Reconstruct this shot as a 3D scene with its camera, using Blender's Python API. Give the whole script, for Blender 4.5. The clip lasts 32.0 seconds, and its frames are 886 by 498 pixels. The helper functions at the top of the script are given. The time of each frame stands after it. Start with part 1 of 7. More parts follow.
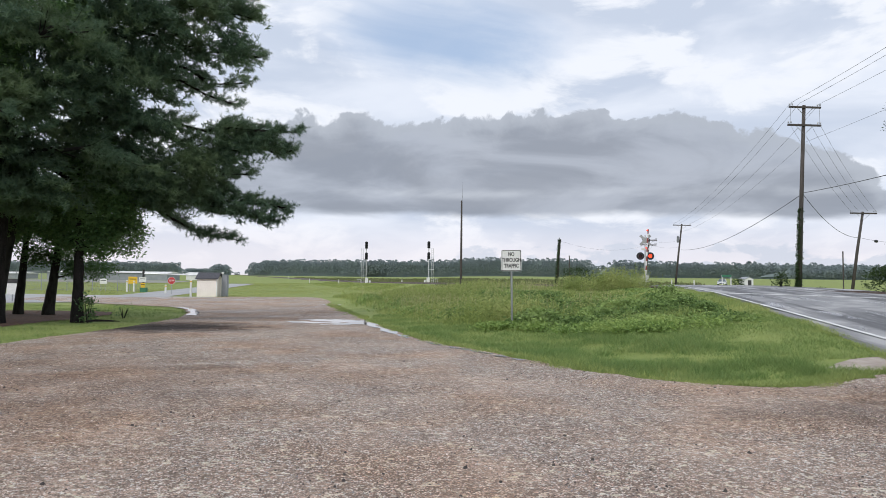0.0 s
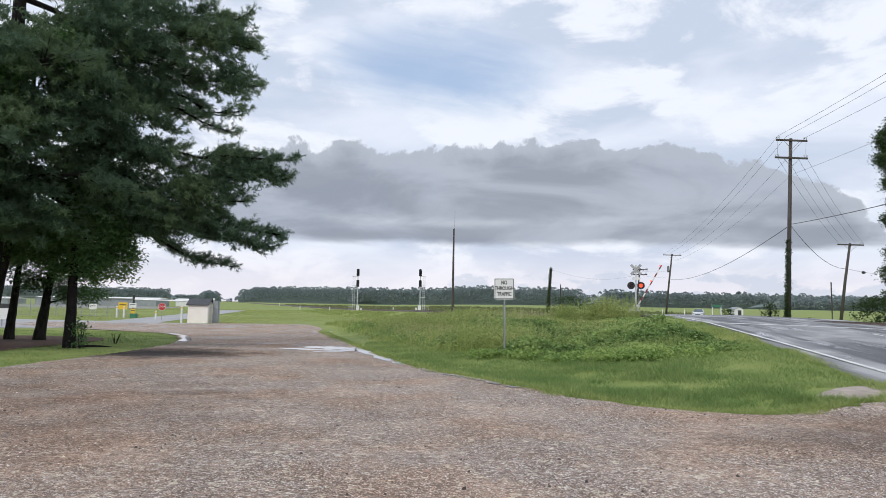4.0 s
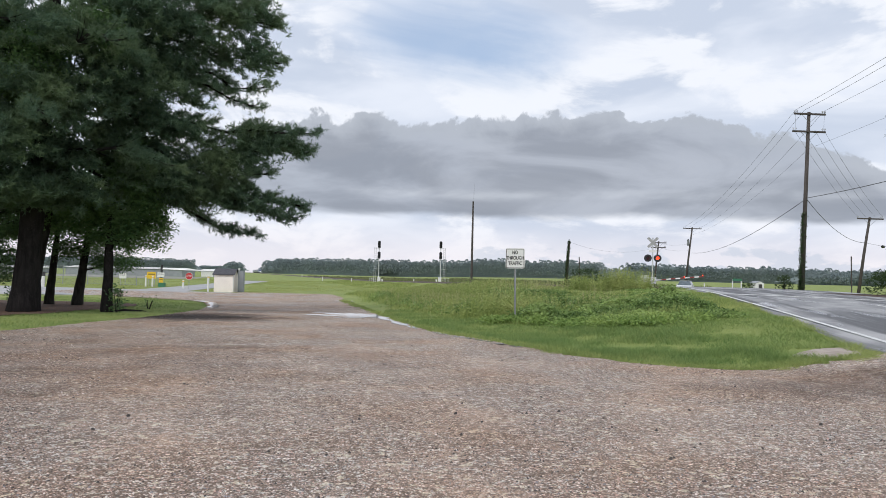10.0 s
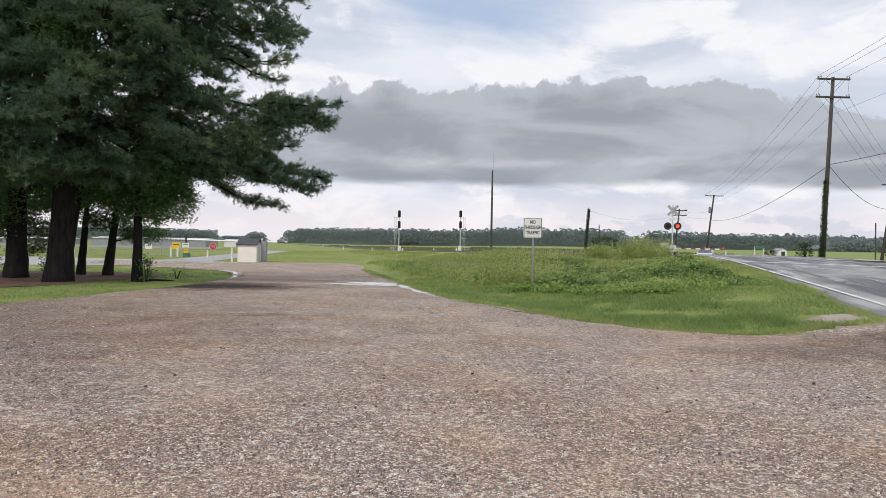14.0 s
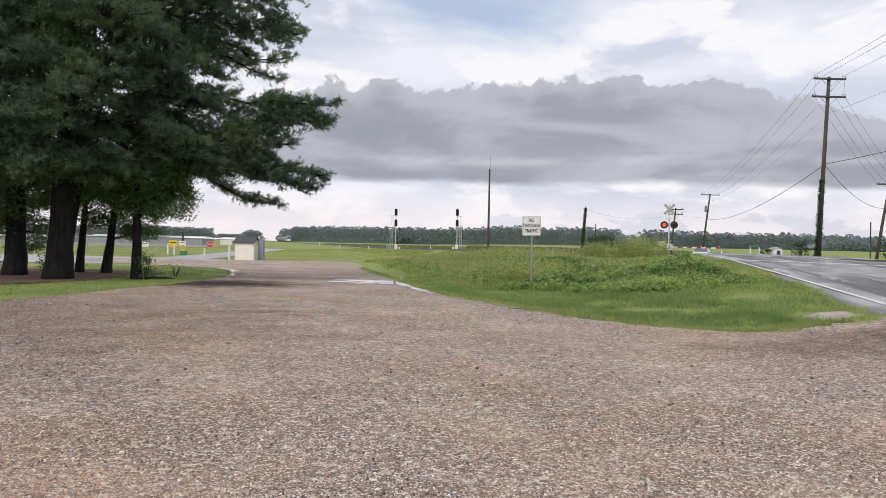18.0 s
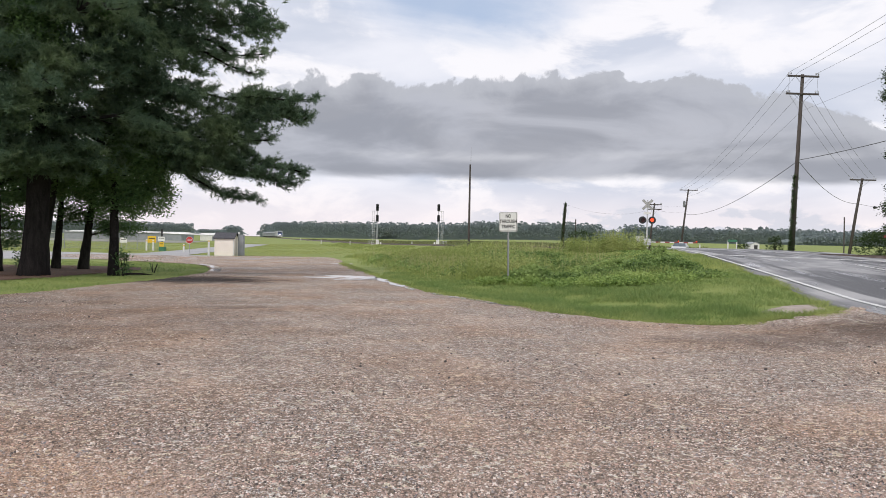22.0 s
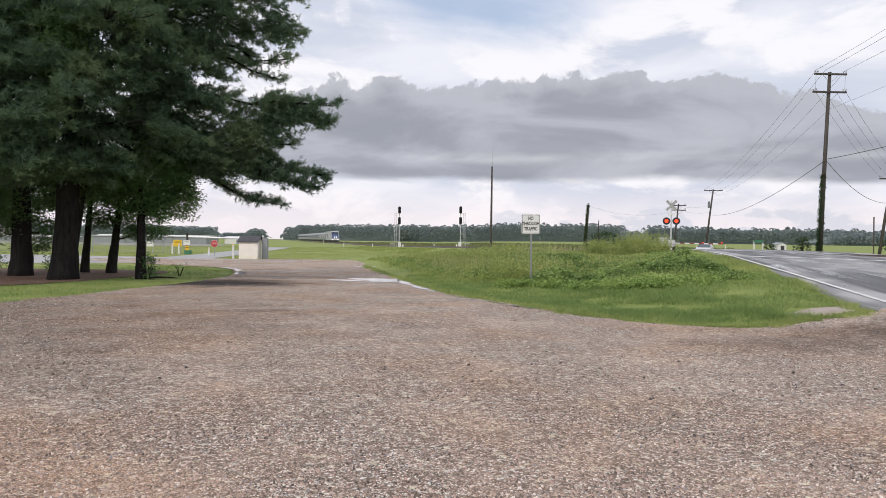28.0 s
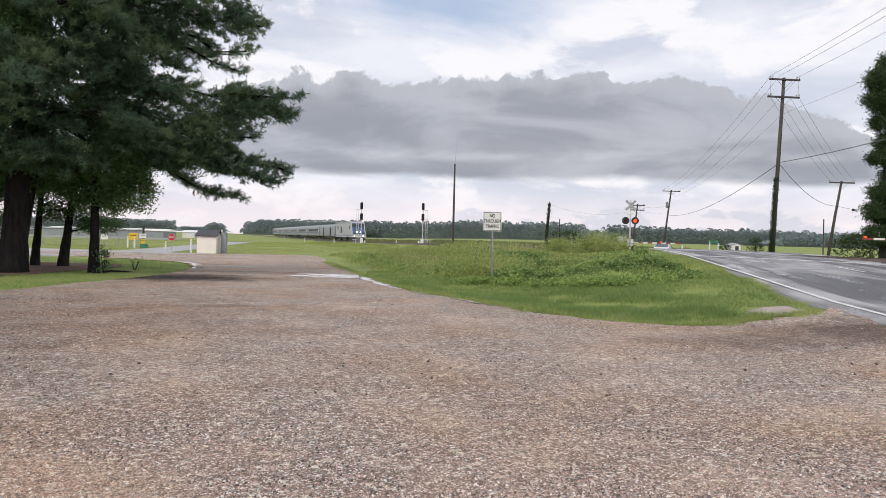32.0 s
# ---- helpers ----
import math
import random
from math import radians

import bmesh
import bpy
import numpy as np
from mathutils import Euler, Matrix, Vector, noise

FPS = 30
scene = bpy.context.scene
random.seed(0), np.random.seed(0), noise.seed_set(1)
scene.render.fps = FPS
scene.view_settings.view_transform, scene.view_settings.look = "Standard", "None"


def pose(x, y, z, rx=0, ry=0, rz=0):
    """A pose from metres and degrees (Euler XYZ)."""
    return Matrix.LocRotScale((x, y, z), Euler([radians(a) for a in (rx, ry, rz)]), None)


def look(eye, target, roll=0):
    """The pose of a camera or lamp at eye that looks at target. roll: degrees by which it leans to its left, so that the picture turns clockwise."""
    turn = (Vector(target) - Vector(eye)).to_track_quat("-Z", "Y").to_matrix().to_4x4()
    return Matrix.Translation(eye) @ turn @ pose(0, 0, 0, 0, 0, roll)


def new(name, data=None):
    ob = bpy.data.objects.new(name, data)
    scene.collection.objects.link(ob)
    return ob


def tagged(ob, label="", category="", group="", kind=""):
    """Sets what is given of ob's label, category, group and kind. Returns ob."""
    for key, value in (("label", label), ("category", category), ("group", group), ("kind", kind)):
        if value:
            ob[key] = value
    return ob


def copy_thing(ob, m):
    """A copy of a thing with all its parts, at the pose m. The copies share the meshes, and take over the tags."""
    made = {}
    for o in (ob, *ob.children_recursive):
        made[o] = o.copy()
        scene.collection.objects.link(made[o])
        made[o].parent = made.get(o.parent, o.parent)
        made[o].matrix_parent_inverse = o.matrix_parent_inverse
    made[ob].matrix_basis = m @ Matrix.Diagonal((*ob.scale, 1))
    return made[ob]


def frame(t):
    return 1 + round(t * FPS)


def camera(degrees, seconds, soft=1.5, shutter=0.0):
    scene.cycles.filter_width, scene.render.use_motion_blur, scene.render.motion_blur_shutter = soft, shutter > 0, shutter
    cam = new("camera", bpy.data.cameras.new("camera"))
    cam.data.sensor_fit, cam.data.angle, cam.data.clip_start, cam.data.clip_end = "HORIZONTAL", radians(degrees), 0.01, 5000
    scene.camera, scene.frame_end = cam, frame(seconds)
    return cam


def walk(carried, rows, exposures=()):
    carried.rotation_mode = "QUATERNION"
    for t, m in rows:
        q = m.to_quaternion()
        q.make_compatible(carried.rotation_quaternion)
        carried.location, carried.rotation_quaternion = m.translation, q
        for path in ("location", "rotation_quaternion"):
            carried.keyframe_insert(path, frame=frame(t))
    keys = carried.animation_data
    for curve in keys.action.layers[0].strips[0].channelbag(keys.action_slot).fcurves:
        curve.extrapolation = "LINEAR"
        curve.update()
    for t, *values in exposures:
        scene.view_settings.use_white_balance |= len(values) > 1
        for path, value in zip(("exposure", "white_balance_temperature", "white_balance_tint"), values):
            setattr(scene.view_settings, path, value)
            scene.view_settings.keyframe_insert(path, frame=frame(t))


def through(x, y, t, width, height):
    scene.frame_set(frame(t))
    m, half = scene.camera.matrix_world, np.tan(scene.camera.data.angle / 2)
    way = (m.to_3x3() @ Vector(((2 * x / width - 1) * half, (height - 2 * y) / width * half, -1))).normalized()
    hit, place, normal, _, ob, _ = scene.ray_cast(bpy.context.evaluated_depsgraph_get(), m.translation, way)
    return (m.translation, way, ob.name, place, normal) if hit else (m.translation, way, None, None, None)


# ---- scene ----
cam = camera(64.6, 32.0, soft=0.65)
PATH = [
    (0, (-0.262, -0.151, 1.416), (-0.111, 1.842, 1.494), 0.6),
    (0.5, (-0.266, -0.135, 1.404), (-0.111, 1.857, 1.489), 0.8),
    (1, (-0.282, -0.144, 1.406), (-0.125, 1.848, 1.501), 1.0),
    (1.5, (-0.359, -0.167, 1.407), (-0.196, 1.823, 1.514), 1.2),
    (2, (-0.434, -0.213, 1.399), (-0.263, 1.776, 1.521), 1.4),
    (2.5, (-0.458, -0.246, 1.401), (-0.282, 1.742, 1.535), 1.5),
    (3, (-0.415, -0.287, 1.402), (-0.239, 1.7, 1.548), 1.4),
    (3.5, (-0.379, -0.348, 1.404), (-0.204, 1.639, 1.557), 1.2),
    (5.5, (-0.344, -0.508, 1.403), (-0.171, 1.477, 1.57), 0.7),
    (6, (-0.389, -0.596, 1.402), (-0.218, 1.39, 1.57), 0.7),
    (6.5, (-0.425, -0.698, 1.39), (-0.26, 1.288, 1.559), 0.8),
    (7, (-0.416, -0.73, 1.357), (-0.264, 1.258, 1.526), 1.1),
    (7.5, (-0.38, -0.881, 1.33), (-0.241, 1.107, 1.49), 1.4),
    (8, (-0.352, -1.02, 1.313), (-0.224, 0.971, 1.459), 1.6),
    (8.5, (-0.331, -1.172, 1.302), (-0.206, 0.82, 1.429), 1.6),
    (9, (-0.278, -1.291, 1.296), (-0.152, 0.702, 1.405), 1.5),
    (9.5, (-0.232, -1.417, 1.3), (-0.109, 0.577, 1.394), 1.4),
    (10, (-0.215, -1.547, 1.27), (-0.1, 0.449, 1.349), 1.4),
    (10.5, (-0.241, -1.674, 1.254), (-0.14, 0.322, 1.317), 1.4),
    (11, (-0.27, -1.801, 1.254), (-0.178, 0.196, 1.301), 1.5),
    (11.5, (-0.242, -1.896, 1.26), (-0.159, 0.103, 1.287), 1.6),
    (12, (-0.211, -1.994, 1.252), (-0.132, 0.004, 1.26), 1.6),
    (12.5, (-0.199, -2.044, 1.276), (-0.123, -0.046, 1.273), 1.5),
    (13, (-0.211, -2.043, 1.299), (-0.138, -0.044, 1.293), 1.4),
    (13.5, (-0.217, -2.047, 1.303), (-0.149, -0.048, 1.296), 1.3),
    (14, (-0.213, -2.053, 1.292), (-0.153, -0.054, 1.281), 1.1),
    (14.5, (-0.237, -2.062, 1.285), (-0.186, -0.063, 1.265), 1.0),
    (16.5, (-0.328, -2.142, 1.298), (-0.276, -0.143, 1.286), 0.9),
    (17, (-0.326, -2.166, 1.299), (-0.27, -0.166, 1.292), 0.9),
    (17.5, (-0.319, -2.171, 1.285), (-0.255, -0.172, 1.276), 1.0),
    (18, (-0.317, -2.176, 1.271), (-0.246, -0.177, 1.256), 1.2),
    (18.5, (-0.315, -2.201, 1.262), (-0.238, -0.203, 1.238), 1.4),
    (19, (-0.281, -2.233, 1.267), (-0.199, -0.235, 1.234), 1.6),
    (19.5, (-0.229, -2.284, 1.273), (-0.14, -0.287, 1.233), 1.6),
    (20, (-0.197, -2.314, 1.277), (-0.1, -0.316, 1.236), 1.5),
    (20.5, (-0.18, -2.345, 1.283), (-0.076, -0.348, 1.246), 1.2),
    (21, (-0.176, -2.364, 1.289), (-0.064, -0.367, 1.258), 1.2),
    (21.5, (-0.18, -2.376, 1.291), (-0.063, -0.38, 1.263), 1.1),
    (22, (-0.178, -2.391, 1.295), (-0.056, -0.395, 1.267), 1.1),
    (22.5, (-0.175, -2.396, 1.294), (-0.051, -0.401, 1.263), 1.1),
    (23, (-0.176, -2.401, 1.297), (-0.051, -0.405, 1.259), 1.2),
    (23.5, (-0.178, -2.397, 1.293), (-0.052, -0.401, 1.252), 1.2),
    (24, (-0.183, -2.402, 1.303), (-0.057, -0.406, 1.261), 1.1),
    (24.5, (-0.182, -2.399, 1.31), (-0.06, -0.403, 1.271), 1.0),
    (25, (-0.184, -2.4, 1.307), (-0.072, -0.404, 1.273), 0.8),
    (25.5, (-0.182, -2.407, 1.307), (-0.085, -0.409, 1.276), 0.7),
    (27.5, (-0.196, -2.412, 1.309), (-0.144, -0.413, 1.284), 0.8),
    (28, (-0.19, -2.418, 1.312), (-0.131, -0.419, 1.289), 0.8),
    (28.5, (-0.186, -2.413, 1.31), (-0.117, -0.414, 1.287), 0.9),
    (29, (-0.175, -2.404, 1.307), (-0.091, -0.406, 1.282), 0.9),
    (29.5, (-0.165, -2.395, 1.308), (-0.066, -0.398, 1.279), 0.9),
    (30, (-0.165, -2.392, 1.304), (-0.052, -0.395, 1.271), 1.0),
    (30.5, (-0.161, -2.404, 1.308), (-0.034, -0.408, 1.272), 1.1),
    (31, (-0.164, -2.4, 1.305), (-0.024, -0.405, 1.269), 1.2),
    (31.5, (-0.168, -2.395, 1.307), (-0.015, -0.401, 1.273), 1.3),
    (32, (-0.173, -2.4, 1.308), (-0.006, -0.408, 1.278), 1.5),
]
EXPOSURES = [(0, 0.0, 6250, 10), (6, 0.0, 6150, 10), (9, 0.0, 6200, 10), (12, 0.0, 6500, 10), (14, 0.0, 6550, 11), (20, 0.04, 6600, 13), (32, 0.04, 6600, 13)]
walk(cam, [(t, look(eye, target, roll)) for t, eye, target, roll in PATH], EXPOSURES)

# ---- world, sun, exposure ----
scene.view_settings.exposure = 0.0


def sky_world():
    world = bpy.data.worlds.new("world")
    scene.world = world
    world.use_nodes = True
    nt = world.node_tree
    nt.nodes.clear()
    N, L = nt.nodes.new, nt.links.new

    def math_node(op, a, b=None, c=None, clamp=False):
        n = N("ShaderNodeMath")
        n.operation, n.use_clamp = op, clamp
        for i, v in enumerate((a, b, c)):
            if v is None:
                continue
            if isinstance(v, (int, float)):
                n.inputs[i].default_value = v
            else:
                L(v, n.inputs[i])
        return n.outputs[0]

    def smooth(v, lo, hi, to0=0.0, to1=1.0):
        n = N("ShaderNodeMapRange")
        n.interpolation_type = "SMOOTHSTEP"
        for i, x in enumerate((v, lo, hi, to0, to1)):
            if isinstance(x, (int, float)):
                n.inputs[i].default_value = x
            else:
                L(x, n.inputs[i])
        return n.outputs[0]

    def mix(f, a, b):
        n = N("ShaderNodeMix")
        n.data_type = "RGBA"
        for s, x in ((n.inputs[0], f), (n.inputs[6], a), (n.inputs[7], b)):
            if isinstance(x, tuple):
                s.default_value = (*x, 1)
            elif isinstance(x, float):
                s.default_value = x
            else:
                L(x, s)
        return n.outputs[2]

    def noise_tex(vec, scale, detail, rough, dist=0.0):
        n = N("ShaderNodeTexNoise")
        L(vec, n.inputs["Vector"])
        n.inputs["Scale"].default_value, n.inputs["Detail"].default_value = scale, detail
        n.inputs["Roughness"].default_value, n.inputs["Distortion"].default_value = rough, dist
        return n.outputs[0]

    co = N("ShaderNodeTexCoord").outputs["Generated"]
    sep = N("ShaderNodeSeparateXYZ")
    L(co, sep.inputs[0])
    x, y, z = sep.outputs
    az = math_node("MULTIPLY", math_node("ARCTAN2", x, y), 57.2958)   # degrees, right of the lane
    el = math_node("MULTIPLY", math_node("ARCSINE", z), 57.2958)

    def plane(sx, sy, ox=0.0):
        c = N("ShaderNodeCombineXYZ")
        L(math_node("MULTIPLY_ADD", az, sx, ox), c.inputs[0])
        L(math_node("MULTIPLY", el, sy), c.inputs[1])
        return c.outputs[0]

    sky = N("ShaderNodeTexSky")
    sky.sky_type, sky.sun_disc = "NISHITA", False
    sky.sun_elevation, sky.sun_rotation = radians(SUN_EL), radians(SUN_AZ)
    sky.air_density, sky.dust_density = 1.0, 1.5
    blue = N("ShaderNodeVectorMath")
    blue.operation = "SCALE"
    L(sky.outputs[0], blue.inputs[0])
    blue.inputs["Scale"].default_value = SKY_STRENGTH

    # high cloud sheet: bright, with thin grey streaks and a few blue gaps
    streak = noise_tex(plane(0.045, 0.12, 3.1), 1.0, 6.0, 0.55, 0.6)
    puffy = noise_tex(plane(0.10, 0.22, 7.7), 1.0, 7.0, 0.58, 0.3)
    shade = noise_tex(plane(0.055, 0.16, 1.3), 1.0, 5.0, 0.5, 0.4)
    tone = mix(smooth(shade, 0.38, 0.62), (0.60, 0.66, 0.77), (0.81, 0.845, 0.92))
    tone = mix(smooth(puffy, 0.47, 0.60), tone, (0.90, 0.915, 0.955))
    # blue gap above the bank
    gap_x = math_node("DIVIDE", math_node("SUBTRACT", az, 4.2), 8.0)
    gap_y = math_node("DIVIDE", math_node("SUBTRACT", el, 19.0), 4.2)
    gap = math_node("SUBTRACT", 1.0, math_node("ADD", math_node("POWER", gap_x, 2.0), math_node("POWER", gap_y, 2.0)))
    gap = math_node("ADD", gap, math_node("MULTIPLY", math_node("SUBTRACT", streak, 0.5), 6.5))
    cover = smooth(gap, -0.6, 1.9, 1.0, 0.18)
    col = mix(cover, mix(0.45, blue.outputs[0], (0.55, 0.72, 0.98)), tone)

    # bright band under and over the bank, slightly warm towards the horizon
    warm = smooth(el, 0.5, 5.5, 1.0, 0.0)
    col = mix(math_node("MULTIPLY", warm, 0.8), col, (0.92, 0.855, 0.87))
    # low cumulus heads near the horizon
    cum = noise_tex(plane(0.16, 0.30, 2.2), 1.0, 6.0, 0.55, 0.2)
    cum_top = math_node("MULTIPLY_ADD", math_node("SUBTRACT", cum, 0.5), 13.0, 1.6)
    cumulus = smooth(math_node("SUBTRACT", cum_top, el), -0.2, 0.5)
    cumulus = math_node("MULTIPLY", cumulus, smooth(az, 1.0, 8.0))
    col = mix(math_node("MULTIPLY", cumulus, 0.6), col, (0.58, 0.63, 0.72))

    # the long grey bank: lumpy top, flat torn base
    lump = noise_tex(plane(0.26, 0.30, 5.5), 1.0, 7.0, 0.58, 0.3)
    base_n = noise_tex(plane(0.07, 0.25, 9.2), 1.0, 5.0, 0.55, 0.2)
    u = math_node("DIVIDE", math_node("SUBTRACT", az, 7.5), 31.5)
    hump = math_node("SUBTRACT", 1.0, math_node("POWER", math_node("ABSOLUTE", u), 4.0))
    top = math_node("MULTIPLY_ADD", hump, 8.8, 4.2)
    top = math_node("ADD", top, math_node("MULTIPLY", math_node("SUBTRACT", lump, 0.5), 5.6))
    low = math_node("MULTIPLY_ADD", math_node("SUBTRACT", base_n, 0.5), 2.4, 4.75)
    bank = math_node("MULTIPLY", smooth(math_node("SUBTRACT", top, el), -0.1, 0.3),
                     smooth(math_node("SUBTRACT", el, low), -0.3, 0.45))
    inner = noise_tex(plane(0.075, 0.26, 4.4), 1.0, 7.0, 0.55, 0.5)
    grey = mix(smooth(inner, 0.36, 0.66), (0.305, 0.33, 0.38), (0.46, 0.49, 0.55))
    edge = smooth(math_node("SUBTRACT", top, el), 0.0, 2.2)
    grey = mix(edge, (0.47, 0.50, 0.55), grey)
    col = mix(math_node("MULTIPLY", bank, 0.94), col, grey)
    # light streak through the lower bank
    slit = math_node("MULTIPLY", smooth(math_node("ABSOLUTE", math_node("SUBTRACT", el, math_node("MULTIPLY_ADD", base_n, 3.0, 5.0))), 0.0, 0.7, 1.0, 0.0),
                     smooth(streak, 0.46, 0.60))
    col = mix(math_node("MULTIPLY", slit, 0.32), col, (0.80, 0.83, 0.87))
    # below the horizon
    col = mix(smooth(el, -1.5, 0.0, 1.0, 0.0), col, (0.10, 0.11, 0.08))

    bg = N("ShaderNodeBackground")
    L(col, bg.inputs[0])
    bg.inputs[1].default_value = WORLD_STRENGTH
    out = N("ShaderNodeOutputWorld")
    L(bg.outputs[0], out.inputs[0])


SUN_EL, SUN_AZ = 42.0, -148.0
SKY_STRENGTH, WORLD_STRENGTH = 0.10, 1.02
sky_world()
sun = new("sun", bpy.data.lights.new("sun", "SUN"))
sun.data.energy, sun.data.angle, sun.data.color = 1.65, radians(24), (1.0, 0.95, 0.88)
a, e = radians(SUN_AZ), radians(SUN_EL)
sun.matrix_world = look((30 * math.sin(a) * math.cos(e), 30 * math.cos(a) * math.cos(e), 30 * math.sin(e)), (0, 0, 0))


# ---- materials ----
def material(name, c1, c2=None, scale=4.0, rough=0.8, metal=0.0, bump=0.0, bump_scale=30.0, fine=None, stretch=(1, 1, 1), emit=0.0, spec=0.5):
    """Two-scale noise between two colours, with bump; fine: a third colour in small specks."""
    m = bpy.data.materials.new(name)
    m.use_nodes = True
    nt = m.node_tree
    N, L = nt.nodes.new, nt.links.new
    b = nt.nodes["Principled BSDF"]
    b.inputs["Roughness"].default_value, b.inputs["Metallic"].default_value = rough, metal
    b.inputs["Specular IOR Level"].default_value = spec
    if emit:
        b.inputs["Emission Color"].default_value, b.inputs["Emission Strength"].default_value = (*c1, 1), emit
    b.inputs["Base Color"].default_value = (*c1, 1)
    if c2 is None and not bump:
        return m
    co = N("ShaderNodeTexCoord")
    mp = N("ShaderNodeMapping")
    mp.inputs["Scale"].default_value = stretch
    L(co.outputs["Object"], mp.inputs[0])

    def nz(s, d=4.0):
        n = N("ShaderNodeTexNoise")
        L(mp.outputs[0], n.inputs["Vector"])
        n.inputs["Scale"].default_value, n.inputs["Detail"].default_value = s, d
        return n.outputs[0]

    def ramp(v, lo, hi):
        n = N("ShaderNodeMapRange")
        L(v, n.inputs[0])
        n.inputs[1].default_value, n.inputs[2].default_value = lo, hi
        return n.outputs[0]

    def mix(f, a_, b_):
        n = N("ShaderNodeMix")
        n.data_type = "RGBA"
        L(f, n.inputs[0])
        for s, v in ((n.inputs[6], a_), (n.inputs[7], b_)):
            if isinstance(v, tuple):
                s.default_value = (*v, 1)
            else:
                L(v, s)
        return n.outputs[2]

    if c2 is not None:
        col = mix(ramp(nz(scale), 0.35, 0.65), c1, c2)
        mid = tuple(0.75 * v for v in c1)
        col = mix(ramp(nz(scale * 7.3), 0.55, 0.8), col, mid)
        if fine is not None:
            col = mix(ramp(nz(scale * 23), 0.6, 0.68), col, fine)
        L(col, b.inputs["Base Color"])
    if bump:
        bn = N("ShaderNodeBump")
        bn.inputs["Strength"].default_value, bn.inputs["Distance"].default_value = bump, 0.02
        L(nz(bump_scale, 6.0), bn.inputs["Height"])
        L(bn.outputs[0], b.inputs["Normal"])
    return m


def leaf_material(name, c1, c2, c3, rough=0.6, scale=1.2, through=0.25):
    """Foliage: each leaf its own shade, larger lighter and darker drifts, a little light through it."""
    m = bpy.data.materials.new(name)
    m.use_nodes = True
    nt = m.node_tree
    N, L = nt.nodes.new, nt.links.new
    b = nt.nodes["Principled BSDF"]
    b.inputs["Roughness"].default_value = rough
    b.inputs["Specular IOR Level"].default_value = 0.25
    geo = N("ShaderNodeNewGeometry")
    r = N("ShaderNodeValToRGB")
    r.color_ramp.elements[0].color, r.color_ramp.elements[1].color = (*c1, 1), (*c2, 1)
    L(geo.outputs["Random Per Island"], r.inputs[0])
    n = N("ShaderNodeTexNoise")
    n.inputs["Scale"].default_value, n.inputs["Detail"].default_value = scale, 3.0
    L(geo.outputs["Position"], n.inputs["Vector"])
    mr = N("ShaderNodeMapRange")
    mr.inputs[1].default_value, mr.inputs[2].default_value, mr.inputs[4].default_value = 0.45, 0.7, 0.7
    L(n.outputs[0], mr.inputs[0])
    mx = N("ShaderNodeMix")
    mx.data_type = "RGBA"
    L(mr.outputs[0], mx.inputs[0])
    L(r.outputs[0], mx.inputs[6])
    mx.inputs[7].default_value = (*c3, 1)
    L(mx.outputs[2], b.inputs["Base Color"])
    t = N("ShaderNodeBsdfTranslucent")
    L(mx.outputs[2], t.inputs[0])
    ms = N("ShaderNodeMixShader")
    ms.inputs[0].default_value = through
    L(b.outputs[0], ms.inputs[1])
    L(t.outputs[0], ms.inputs[2])
    L(ms.outputs[0], nt.nodes["Material Output"].inputs[0])
    return m


